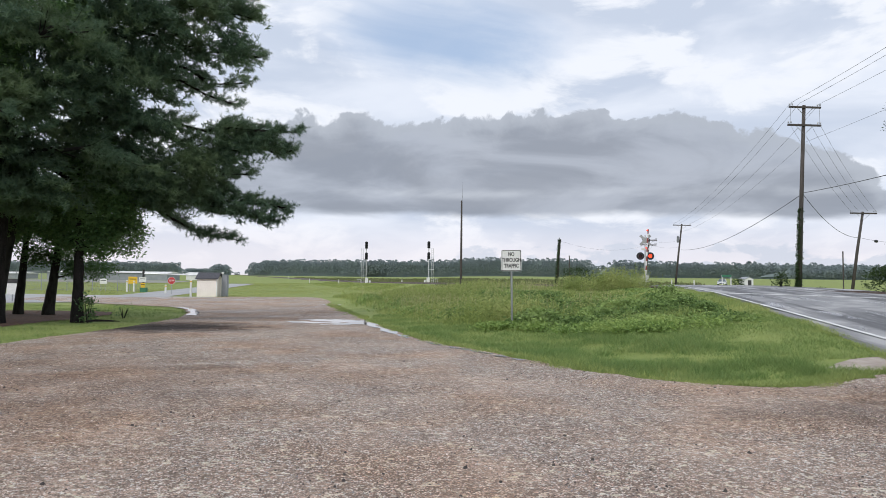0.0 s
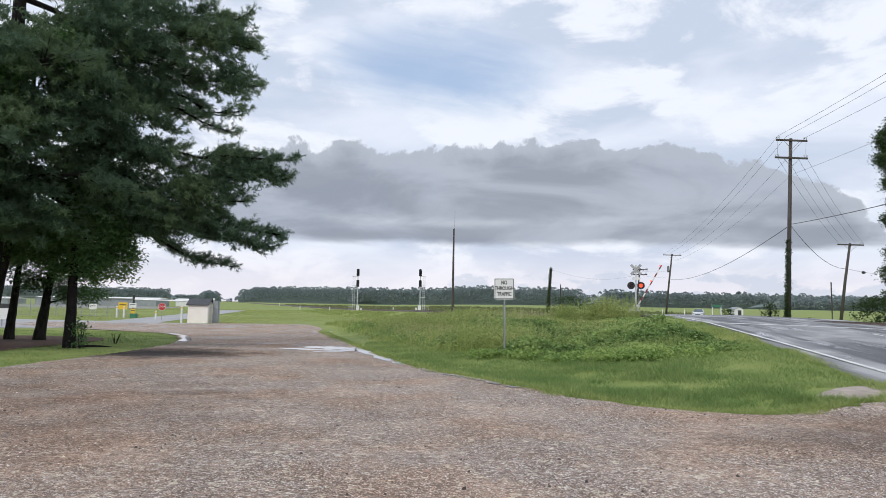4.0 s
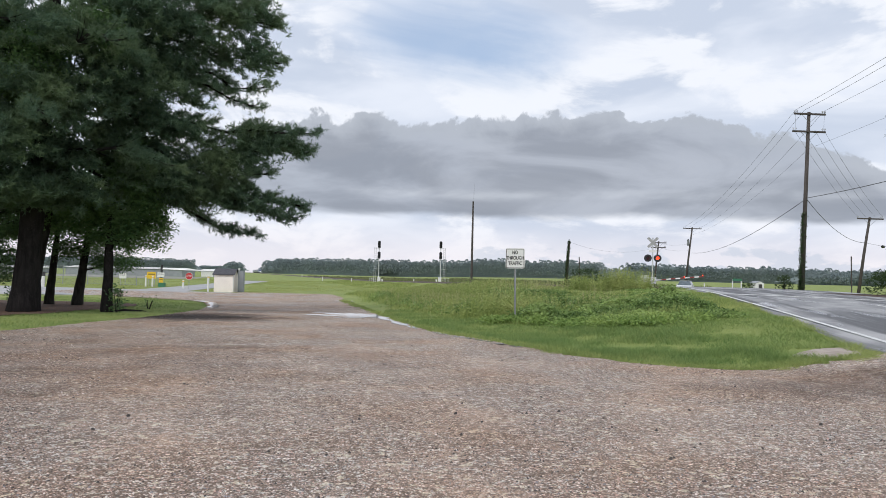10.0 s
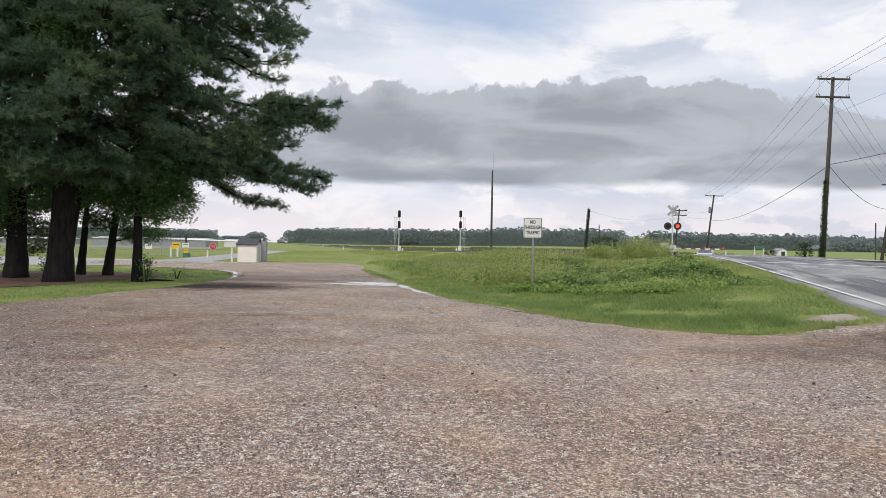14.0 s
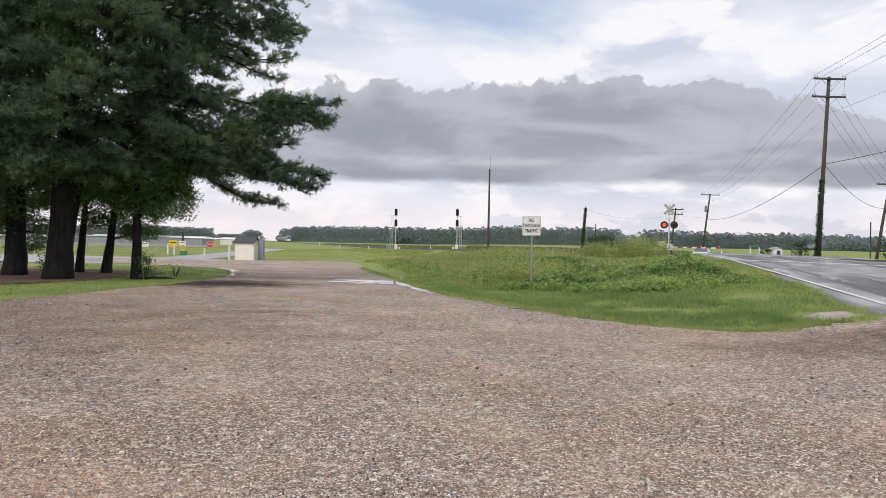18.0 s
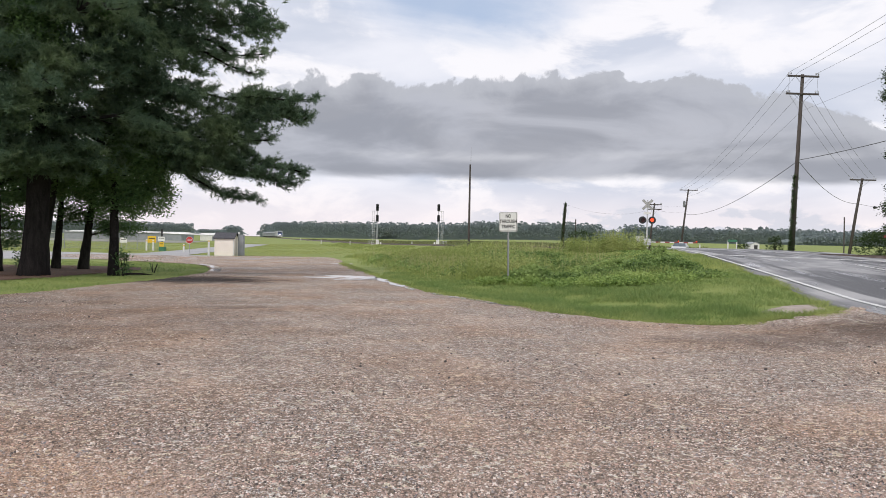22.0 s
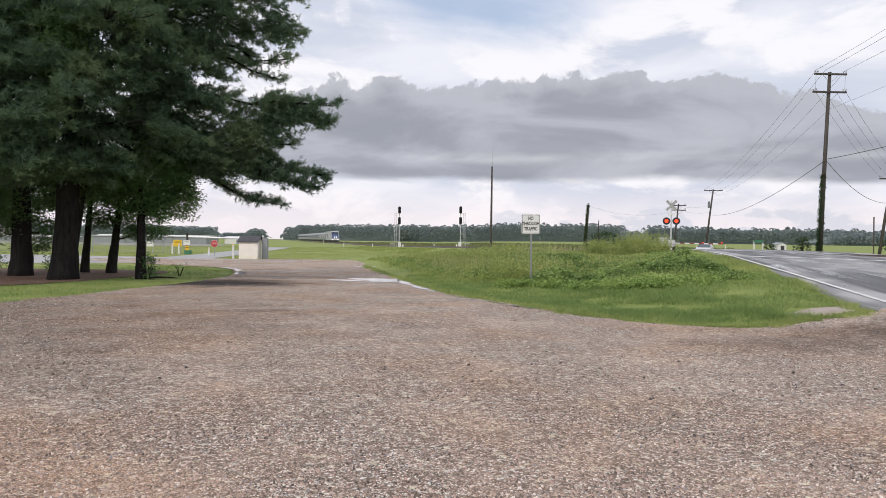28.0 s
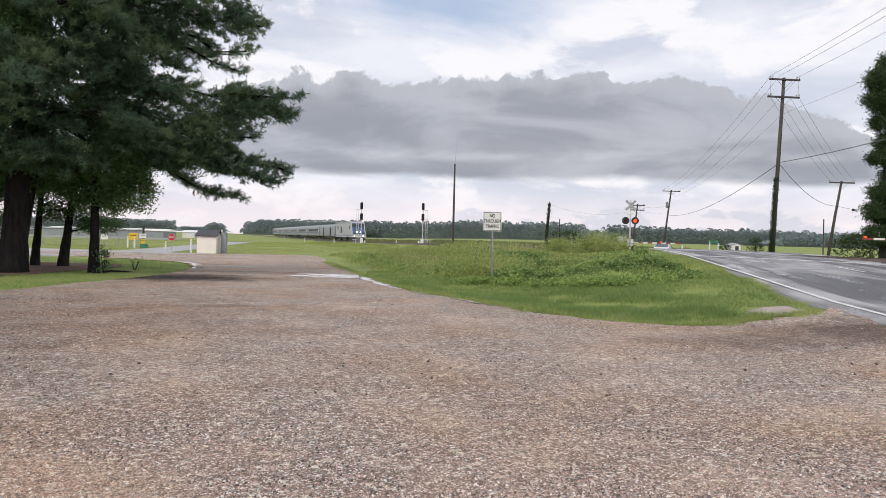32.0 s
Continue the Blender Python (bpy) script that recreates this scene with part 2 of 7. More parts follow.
def stone_material(name, cols, dirt, dark, cell=42.0, bump=1.0, rough=0.8, wet=0.0, stains=(), stain=(0.2, 0.15, 0.12)):
    """Loose crushed stone: Voronoi stones of several colours over dirt, with larger worn, brown and damp drifts."""
    m = bpy.data.materials.new(name)
    m.use_nodes = True
    nt = m.node_tree
    N, L = nt.nodes.new, nt.links.new
    b = nt.nodes["Principled BSDF"]
    pos = N("ShaderNodeNewGeometry").outputs["Position"]

    def nz(s, d=4.0, r=0.55):
        n = N("ShaderNodeTexNoise")
        L(pos, n.inputs["Vector"])
        n.inputs["Scale"].default_value, n.inputs["Detail"].default_value, n.inputs["Roughness"].default_value = s, d, r
        return n.outputs[0]

    def ramp(v, lo, hi, a_=0.0, b_=1.0):
        n = N("ShaderNodeMapRange")
        L(v, n.inputs[0])
        for i, x in enumerate((lo, hi, a_, b_)):
            n.inputs[i + 1].default_value = x
        return n.outputs[0]

    def mix(f, a_, b_, blend="MIX"):
        n = N("ShaderNodeMix")
        n.data_type, n.blend_type = "RGBA", blend
        if isinstance(f, float):
            n.inputs[0].default_value = f
        else:
            L(f, n.inputs[0])
        for s, v in ((n.inputs[6], a_), (n.inputs[7], b_)):
            if isinstance(v, tuple):
                s.default_value = (*v, 1)
            else:
                L(v, s)
        return n.outputs[2]

    def stones(scale):
        v = N("ShaderNodeTexVoronoi")
        v.inputs["Scale"].default_value = scale
        L(pos, v.inputs["Vector"])
        sp = N("ShaderNodeSeparateColor")
        L(v.outputs["Color"], sp.inputs[0])
        r = N("ShaderNodeValToRGB")
        r.color_ramp.interpolation = "CONSTANT"
        while len(r.color_ramp.elements) < len(cols):
            r.color_ramp.elements.new(0.5)
        for i, (p, c) in enumerate(cols):
            r.color_ramp.elements[i].position, r.color_ramp.elements[i].color = p, (*c, 1)
        L(sp.outputs[0], r.inputs[0])
        return r.outputs[0], v.outputs["Distance"], sp.outputs[1]

    c_small, d_small, r_small = stones(cell)
    c_big, d_big, r_big = stones(cell * 0.42)
    col = mix(ramp(d_small, 0.36, 0.54), c_small, tuple(0.30 * v for v in dirt))
    big = N("ShaderNodeMath")
    big.operation = "MULTIPLY"
    L(ramp(r_big, 0.86, 0.9), big.inputs[0])
    L(ramp(d_big, 0.42, 0.34), big.inputs[1])
    col = mix(big.outputs[0], col, c_big)
    col = mix(ramp(nz(0.55, 5.0, 0.6), 0.46, 0.70, 0.0, 0.55), col, dirt)
    col = mix(ramp(nz(0.23, 4.0, 0.6), 0.5, 0.72, 0.0, 0.45), col, dark)
    col = mix(ramp(nz(2.1, 4.0, 0.6), 0.54, 0.75, 0.0, 0.4), col, dirt)
    col = mix(ramp(nz(17.0, 3.0, 0.75), 0.53, 0.57, 0.0, 0.72), col, tuple(0.22 * v for v in dirt))
    col = mix(ramp(nz(6.0, 2.0, 0.8), 0.58, 0.64, 0.0, 0.55), col, tuple(0.32 * v for v in dirt))
    col = mix(ramp(nz(8.0, 2.0, 0.8), 0.60, 0.65, 0.0, 0.55), col, tuple(min(0.85, 1.55 * v) for v in dirt))
    col = mix(ramp(nz(21.0, 3.0, 0.75), 0.57, 0.61, 0.0, 0.6), col, tuple(min(0.9, 2.1 * v) for v in dirt))
    col = mix(ramp(nz(0.33, 3.0, 0.6), 0.44, 0.62, 0.0, 0.9), col, (1.0, 0.85, 0.72), "MULTIPLY")
    # worn-in stains of mud and damp: x, y, half widths, strength
    for x, y, rx, ry, s in stains:
        mp = N("ShaderNodeMapping")
        mp.inputs["Location"].default_value, mp.inputs["Scale"].default_value = (-x / rx, -y / ry, 0), (1 / rx, 1 / ry, 0)
        L(pos, mp.inputs[0])
        ln = N("ShaderNodeVectorMath")
        ln.operation = "LENGTH"
        L(mp.outputs[0], ln.inputs[0])
        ad = N("ShaderNodeMath")
        ad.operation = "MULTIPLY_ADD"
        L(nz(0.9, 7.0, 0.68), ad.inputs[0])
        ad.inputs[1].default_value = 2.2
        L(ln.outputs["Value"], ad.inputs[2])
        col = mix(ramp(ad.outputs[0], 2.35, 1.55, 0.0, s), col, tuple(stain), "MULTIPLY")
    L(col, b.inputs["Base Color"])
    L(ramp(nz(0.3, 4.0), 0.45, 0.7, rough, rough - 0.3 - wet), b.inputs["Roughness"])
    b.inputs["Specular IOR Level"].default_value = 0.35
    h = N("ShaderNodeMath")
    h.operation = "SUBTRACT"
    h.inputs[0].default_value = 1.0
    L(d_small, h.inputs[1])
    h2 = N("ShaderNodeMath")
    h2.operation = "MULTIPLY_ADD"
    L(big.outputs[0], h2.inputs[0])
    h2.inputs[1].default_value = 1.2
    L(h.outputs[0], h2.inputs[2])
    bn = N("ShaderNodeBump")
    bn.inputs["Strength"].default_value, bn.inputs["Distance"].default_value = bump, 0.02
    L(h2.outputs[0], bn.inputs["Height"])
    L(bn.outputs[0], b.inputs["Normal"])
    return m


def asphalt_material():
    """Drying asphalt after rain: pale dry patches, dark wet streaks along the wheel tracks, a thin film that mirrors the sky."""
    m = material("wet_asphalt", (0.15, 0.15, 0.154), (0.38, 0.375, 0.375), 0.45, 0.5, bump=0.3, bump_scale=70)
    nt = m.node_tree
    N, L = nt.nodes.new, nt.links.new
    b = nt.nodes["Principled BSDF"]
    sp = N("ShaderNodeSeparateXYZ")
    L(N("ShaderNodeNewGeometry").outputs["Position"], sp.inputs[0])
    across = N("ShaderNodeMath")
    across.operation = "MULTIPLY_ADD"
    L(sp.outputs[1], across.inputs[0])
    across.inputs[1].default_value = -0.262
    L(sp.outputs[0], across.inputs[2])

    def streaks(sx, sy, scale, detail, lo, hi):
        c = N("ShaderNodeCombineXYZ")
        for i, (v, s) in enumerate(((across.outputs[0], sx), (sp.outputs[1], sy))):
            k = N("ShaderNodeMath")
            k.operation = "MULTIPLY"
            L(v, k.inputs[0])
            k.inputs[1].default_value = s
            L(k.outputs[0], c.inputs[i])
        n = N("ShaderNodeTexNoise")
        L(c.outputs[0], n.inputs["Vector"])
        n.inputs["Scale"].default_value, n.inputs["Detail"].default_value, n.inputs["Distortion"].default_value = scale, detail, 0.6
        r = N("ShaderNodeMapRange")
        r.interpolation_type = "SMOOTHSTEP"
        L(n.outputs[0], r.inputs[0])
        r.inputs[1].default_value, r.inputs[2].default_value = lo, hi
        return r.outputs[0]

    def mix(f, a_, b_):
        n = N("ShaderNodeMix")
        n.data_type = "RGBA"
        L(f, n.inputs[0])
        for s, v in ((n.inputs[6], a_), (n.inputs[7], b_)):
            if isinstance(v, tuple):
                s.default_value = (*v, 1)
            else:
                L(v, s)
        return n.outputs[2]

    wet = streaks(1.1, 0.10, 1.0, 6.0, 0.44, 0.60)
    film = streaks(0.8, 0.22, 1.3, 5.0, 0.56, 0.66)
    patch = streaks(0.5, 0.35, 1.0, 6.0, 0.40, 0.62)
    dry = mix(patch, (0.20, 0.20, 0.205), (0.36, 0.355, 0.355))
    col = mix(wet, dry, (0.075, 0.075, 0.08))
    L(col, b.inputs["Base Color"])
    r = N("ShaderNodeMapRange")
    L(film, r.inputs[0])
    r.inputs[3].default_value, r.inputs[4].default_value = 0.55, 0.13
    L(r.outputs[0], b.inputs["Roughness"])
    return m


GRAVEL = stone_material("gravel", [(0.0, (0.40, 0.29, 0.24)), (0.2, (0.68, 0.525, 0.44)), (0.4, (0.61, 0.43, 0.35)), (0.56, (0.68, 0.57, 0.50)), (0.68, (0.10, 0.08, 0.073)), (0.82, (0.95, 0.89, 0.83))],
                        (0.69, 0.515, 0.40), (0.44, 0.345, 0.29), cell=58.0, stain=(0.34, 0.29, 0.26),
                        stains=((-7.4, 24.0, 2.8, 2.8, 1.0), (-7.9, 23.6, 2.2, 1.6, 0.9), (-7.4, 24.2, 2.6, 3.2, 1.0), (-3.5, 12.2, 1.0, 0.5, 0.6), (8.4, 7.6, 4.2, 1.6, 0.95), (-9.5, 8.5, 7.0, 7.5, 0.6), (-6.0, 30.5, 4.5, 2.2, 0.5), (10.5, 4.0, 3.0, 3.0, 0.4)))
BALLAST = stone_material("ballast", [(0.0, (0.13, 0.12, 0.115)), (0.4, (0.18, 0.165, 0.155)), (0.75, (0.09, 0.08, 0.075))], (0.11, 0.09, 0.075), (0.07, 0.06, 0.05), cell=16.0)
# soil colour with the shade beneath the weeds painted in
SHADED_WEED_SOIL = material("shaded_weed_soil", (0.04, 0.05, 0.022), (0.075, 0.09, 0.035), 2.5, 0.95, bump=0.8, bump_scale=12, fine=(0.14, 0.17, 0.06))
MULCH = material("mulch", (0.085, 0.045, 0.03), (0.13, 0.075, 0.05), 3.0, 0.95, bump=0.8, bump_scale=25, fine=(0.18, 0.11, 0.07))
GRASS_SOIL = material("grass_ground", (0.17, 0.225, 0.045), (0.25, 0.29, 0.075), 0.6, 0.95, bump=0.6, bump_scale=18, fine=(0.23, 0.245, 0.085))
ASPHALT = asphalt_material()
# worn asphalt, base colour lightened to carry the wet sheen
DRIVE_ASPHALT = material("sheen_paled_asphalt", (0.25, 0.25, 0.255), (0.34, 0.335, 0.33), 0.5, 0.42, bump=0.3, bump_scale=50)
LINE_PAINT = material("road_paint", (0.72, 0.72, 0.70), (0.55, 0.55, 0.54), 3.0, 0.6)
CONCRETE = material("concrete", (0.42, 0.36, 0.31), (0.26, 0.215, 0.185), 2.5, 0.9, bump=0.6, bump_scale=45, fine=(0.48, 0.42, 0.37))
PUDDLE = material("puddle_water", (0.24, 0.21, 0.19), (0.18, 0.155, 0.14), 0.7, 0.05, spec=0.7)


def lie_level(m):
    """Still water stays level, however the ground under it falls."""
    nt = m.node_tree
    up = nt.nodes.new("ShaderNodeCombineXYZ")
    up.inputs[2].default_value = 1.0
    nt.links.new(up.outputs[0], nt.nodes["Principled BSDF"].inputs["Normal"])


lie_level(PUDDLE)
GREY_CAN = material("transformer_grey", (0.20, 0.21, 0.22), (0.16, 0.165, 0.17), 4.0, 0.5)
WOOD_POLE = material("pole_wood", (0.055, 0.047, 0.043), (0.09, 0.077, 0.07), 2.0, 0.9, bump=0.5, bump_scale=25, stretch=(4, 4, 0.4))
BARK = material("pine_bark", (0.013, 0.012, 0.012), (0.026, 0.023, 0.0225), 3.5, 0.95, spec=0.08, bump=1.0, bump_scale=9, fine=(0.075, 0.068, 0.064), stretch=(2.2, 2.2, 0.55))
SMOOTH_BARK = material("grey_bark", (0.020, 0.019, 0.017), (0.042, 0.040, 0.034), 4.0, 0.9, spec=0.15, bump=0.6, bump_scale=14, stretch=(2, 2, 0.6))
GALV = material("galvanised_steel", (0.42, 0.43, 0.45), (0.34, 0.35, 0.36), 5.0, 0.45, 0.8)
ALU = material("aluminium_paint", (0.66, 0.67, 0.68), (0.58, 0.58, 0.60), 3.0, 0.45, 0.3)
WHITE = material("white_paint", (0.76, 0.76, 0.74), (0.68, 0.67, 0.65), 3.0, 0.55)
# white crossbuck paint, greyed in the colour for the face turned from the light
BUCK_GREY = material("shade_greyed_white", (0.40, 0.40, 0.395), (0.33, 0.33, 0.325), 5.0, 0.6)
APRON = material("apron_paving", (0.27, 0.26, 0.235), (0.22, 0.225, 0.19), 0.06, 0.85)
BLACK = material("black_paint", (0.018, 0.018, 0.02), (0.03, 0.03, 0.032), 6.0, 0.5)
RED = material("red_paint", (0.50, 0.035, 0.035), (0.42, 0.03, 0.03), 4.0, 0.45)
# gate arm red, its colour dulled to stand for distance haze
ARM_RED = material("haze_dulled_red", (0.26, 0.05, 0.045), (0.20, 0.045, 0.04), 3.0, 0.5)
DARK_STEEL = material("dark_steel", (0.05, 0.05, 0.055), (0.085, 0.08, 0.08), 5.0, 0.6, 0.5)
RAIL = material("rail_steel", (0.16, 0.12, 0.10), (0.22, 0.18, 0.16), 4.0, 0.5, 0.6)
TIE = material("tie_wood", (0.075, 0.06, 0.05), (0.12, 0.10, 0.085), 3.0, 0.95, bump=0.5, bump_scale=20)
SIDING = material("cream_siding", (0.90, 0.83, 0.76), (0.85, 0.78, 0.71), 1.5, 0.7)
SHINGLE = material("dark_shingle", (0.055, 0.055, 0.065), (0.085, 0.085, 0.095), 6.0, 0.9, bump=0.5, bump_scale=30)
CABLE = material("cable", (0.09, 0.09, 0.095), (0.13, 0.13, 0.135), 2.0, 0.6)
RED_GLOW = material("red_lamp_glow", (1.0, 0.055, 0.02), emit=2.6)
RED_DIM = material("red_lens", (0.06, 0.008, 0.008), (0.035, 0.006, 0.006), 8.0, 0.25)
HEAD_GLOW = material("headlamp_glow", (1.0, 0.95, 0.85), emit=4.0)
PINE = leaf_material("pine_needles", (0.082, 0.140, 0.098), (0.142, 0.215, 0.128), (0.215, 0.285, 0.142), scale=0.45, through=0.5)
BROAD = leaf_material("broad_leaves", (0.065, 0.130, 0.055), (0.13, 0.225, 0.082), (0.18, 0.275, 0.10), scale=0.6, through=0.4)
YELLOW_LEAF = leaf_material("yellowing_leaves", (0.09, 0.13, 0.03), (0.15, 0.19, 0.045), (0.20, 0.23, 0.06))
VINE = leaf_material("vine_leaves", (0.028, 0.055, 0.022), (0.055, 0.09, 0.032), (0.08, 0.12, 0.04), scale=3)
WEED = leaf_material("weed_leaves", (0.075, 0.135, 0.04), (0.25, 0.36, 0.11), (0.40, 0.51, 0.165), scale=0.55, through=0.35)
TALL_WEED = leaf_material("tall_weeds", (0.19, 0.255, 0.075), (0.38, 0.44, 0.145), (0.49, 0.51, 0.20), scale=0.6, through=0.35)
BLADE = leaf_material("grass_blades", (0.15, 0.225, 0.07), (0.275, 0.36, 0.12), (0.40, 0.435, 0.165), scale=0.5, through=0.35)
CLUMP_GRASS = leaf_material("clump_grass", (0.115, 0.20, 0.06), (0.23, 0.33, 0.105), (0.31, 0.38, 0.14), scale=1.3, through=0.35)
FIELD_BLADE = leaf_material("field_blades", (0.26, 0.31, 0.10), (0.37, 0.41, 0.135), (0.44, 0.43, 0.17), scale=0.12, through=0.35)
VINE_GRASS = leaf_material("brush", (0.10, 0.13, 0.055), (0.19, 0.21, 0.09), (0.25, 0.23, 0.11), scale=0.1, through=0.3)
SEED_HEAD = leaf_material("seed_heads", (0.36, 0.36, 0.16), (0.52, 0.50, 0.26), (0.44, 0.47, 0.19), scale=0.8, through=0.4)
FRESH_WEED = leaf_material("fresh_weed_leaves", (0.15, 0.25, 0.065), (0.31, 0.42, 0.12), (0.40, 0.49, 0.155), scale=0.8, through=0.4)
# aerial haze is put into this leaf colour: paler and bluer than real foliage
HAZED_LEAF = leaf_material("far_woods", (0.29, 0.345, 0.355), (0.315, 0.37, 0.375), (0.345, 0.405, 0.385), rough=0.95, scale=0.06, through=0.5)


# ---- mesh building ----
class Geo:
    """Vertices and faces of one mesh, gathered before it is linked."""

    def __init__(self):
        self.v, self.f = [], []

    def quad(self, *pts):
        n = len(self.v)
        self.v += [tuple(p) for p in pts]
        self.f.append(tuple(range(n, n + len(pts))))
        return self

    def box(self, x0, y0, z0, x1, y1, z1, m=None, bevel=0.0):
        n = len(self.v)
        b = bevel
        if b:
            pts, fs = [], []
            bm = bmesh.new()
            bmesh.ops.create_cube(bm, size=1.0)
            for w in bm.verts:
                w.co = Vector(((x0 + x1) / 2 + w.co.x * (x1 - x0), (y0 + y1) / 2 + w.co.y * (y1 - y0), (z0 + z1) / 2 + w.co.z * (z1 - z0)))
            bmesh.ops.bevel(bm, geom=bm.edges[:], offset=b, segments=2, affect="EDGES")
            bm.verts.index_update()
            pts = [w.co.copy() for w in bm.verts]
            fs = [tuple(w.index + n for w in fc.verts) for fc in bm.faces]
            bm.free()
        else:
            pts = [Vector(p) for p in ((x0, y0, z0), (x1, y0, z0), (x1, y1, z0), (x0, y1, z0), (x0, y0, z1), (x1, y0, z1), (x1, y1, z1), (x0, y1, z1))]
            fs = [tuple(i + n for i in q) for q in ((3, 2, 1, 0), (4, 5, 6, 7), (0, 1, 5, 4), (1, 2, 6, 5), (2, 3, 7, 6), (3, 0, 4, 7))]
        self.v += [tuple(m @ p) if m else tuple(p) for p in pts]
        self.f += fs
        return self

    def tube(self, pts, radii, seg=8, caps=True):
        pts = [Vector(p) for p in pts]
        if isinstance(radii, (int, float)):
            radii = [radii] * len(pts)
        n0 = len(self.v)
        for i, p in enumerate(pts):
            d = (pts[min(i + 1, len(pts) - 1)] - pts[max(i - 1, 0)]).normalized()
            s = d.cross(Vector((0, 0, 1)))
            if s.length < 1e-3:
                s = Vector((1, 0, 0))
            s.normalize()
            w = s.cross(d)
            for k in range(seg):
                q = 2 * math.pi * k / seg
                self.v.append(tuple(p + radii[i] * (math.cos(q) * s + math.sin(q) * w)))
        for i in range(len(pts) - 1):
            for k in range(seg):
                a0, b0 = n0 + i * seg + k, n0 + i * seg + (k + 1) % seg
                self.f.append((a0, b0, b0 + seg, a0 + seg))
        if caps:
            self.f.append(tuple(n0 + k for k in reversed(range(seg))))
            self.f.append(tuple(n0 + (len(pts) - 1) * seg + k for k in range(seg)))
        return self

    def prism(self, outline, axis, lo, hi):
        """An outline of (a, b) swept along an axis: 'x' takes (y, z), 'y' takes (x, z), 'z' takes (x, y)."""
        n, k = len(self.v), len(outline)
        for s in (lo, hi):
            for p, q in outline:
                self.v.append({"x": (s, p, q), "y": (p, s, q), "z": (p, q, s)}[axis])
        self.f.append(tuple(n + i for i in reversed(range(k))))
        self.f.append(tuple(n + k + i for i in range(k)))
        for i in range(k):
            j = (i + 1) % k
            self.f.append((n + i, n + j, n + k + j, n + k + i))
        return self

    def mesh(self, name, mat, smooth=False):
        me = bpy.data.meshes.new(name)
        me.from_pydata(self.v, [], self.f)
        if smooth:
            me.polygons.foreach_set("use_smooth", [True] * len(me.polygons))
        me.materials.append(mat)
        return me


def part(name, geo, mat, parent, label="", smooth=False, m=None):
    ob = new(name, geo.mesh(name, mat, smooth))
    ob.parent = parent
    if m is not None:
        ob.matrix_basis = m
    if label:
        ob["label"] = label
    return ob


def thing(name, m, label, category, group="", kind=""):
    ob = new(name)
    ob.matrix_basis = m
    ob.empty_display_size = 0.2
    return tagged(ob, label, category, group, kind)


def solid(name, geo, mat, label, category, group="", kind="", m=None, smooth=False):
    ob = new(name, geo.mesh(name, mat, smooth))
    if m is not None:
        ob.matrix_basis = m
    return tagged(ob, label, category, group, kind)


def at(*p):
    return Matrix.Translation(p)


# ---- lie of the land ----
def lerp_table(v, xs, ys):
    return float(np.interp(v, xs, ys))


def lot_level(y):
    return lerp_table(y, (-20, 0, 30, 45, 60, 90, 150, 300, 600), (0.2, 0, -0.5, -0.65, -0.75, -0.75, -0.6, -0.4, 0.0))


def road_level(y):
    return lerp_table(y, (-20, 5, 12, 20, 30, 38, 50, 60, 90, 600), (-0.1, 0.0, 0.1, 0.4, 0.75, 0.9, 0.92, 0.66, -0.12, 0.5))


def road_edge(y):
    """x of the road's near white line."""
    b = min(max(0.0, y - 55), 35)
    return 9.76 + 0.262 * (y - 10.7) + 0.0046 * b * b + max(0.0, y - 90) * 0.32


ROAD_W = 8.4


def asphalt_edge(y):
    """x of the near edge of the paving, a little outside the white line."""
    return road_edge(y) - 0.60 - lerp_table(y, (0, 8, 9.5, 11, 13, 17, 25, 60), (0.2, 0.3, 0.9, 1.0, 0.75, 0.42, 0.28, 0.25))


TRACK_P, TRACK_D = Vector((-5.6, 149.6)), Vector((-0.233, 0.972)).normalized()


def track_off(x, y):
    """Metres to the right of the track's middle, looking away, and metres along it."""
    d = Vector((x, y)) - TRACK_P
    return d.x * TRACK_D.y - d.y * TRACK_D.x, d.dot(TRACK_D)


def track_level(s):
    return lerp_table(s, (-160, -105, -60, 0, 400, 1100), (0.92, 0.9, 0.6, 0.15, 0.15, 0.5))


def verge_edge(y):
    """x of the gravel's right-hand edge, against the grass."""
    return lerp_table(y, (9.5, 9.9, 10.6, 12.2, 14.7, 18, 21, 26.7, 35, 50, 55, 60, 66.8, 70), (5.2, 4.5, 3.65, 2.87, 2.0, 0.75, 0.1, -0.77, -2.15, -4.6, -4.8, -5.4, -6.9, -9))


def smoothstep(t):
    t = min(1.0, max(0.0, t))
    return t * t * (3 - 2 * t)


def ground_level(x, y):
    base = lot_level(y)
    re = road_edge(y)
    rz = road_level(y)
    ve = verge_edge(y) if y > 9.5 else 5.2
    if x > ve and y < 75:
        if x < re:
            h = base + (rz - base) * smoothstep((x - ve) / max(1.0, min(re - 1.4 - ve, 14.0)))
            h -= 0.50 * smoothstep((re - 1.4 - x) / 4.0) * smoothstep((y - 17) / 11) * smoothstep((x - ve - 3) / 4)
        elif x < re + ROAD_W + 0.6:
            h = rz
        else:
            h = rz + (min(rz, 0.55) - 0.15 - rz) * smoothstep((x - re - ROAD_W - 0.6) / 5)
        if y > 60:
            h += (base - h) * smoothstep((y - 60) / 15)
    else:
        h = base
    if x > 20 and y > 60:
        h += 0.5 * smoothstep((y - 60) / 60) + 1.6 * smoothstep((y - 150) / 300) * smoothstep((x - 30) / 80)
    off, s = track_off(x, y)
    if s < 1100:
        top = track_level(s) - 0.24
        k = smoothstep((7.5 - abs(off)) / 5.0)
        if not (re - 1.0 < x < re + ROAD_W + 1.0 and y < 70):
            h += (top - h) * k
    return h


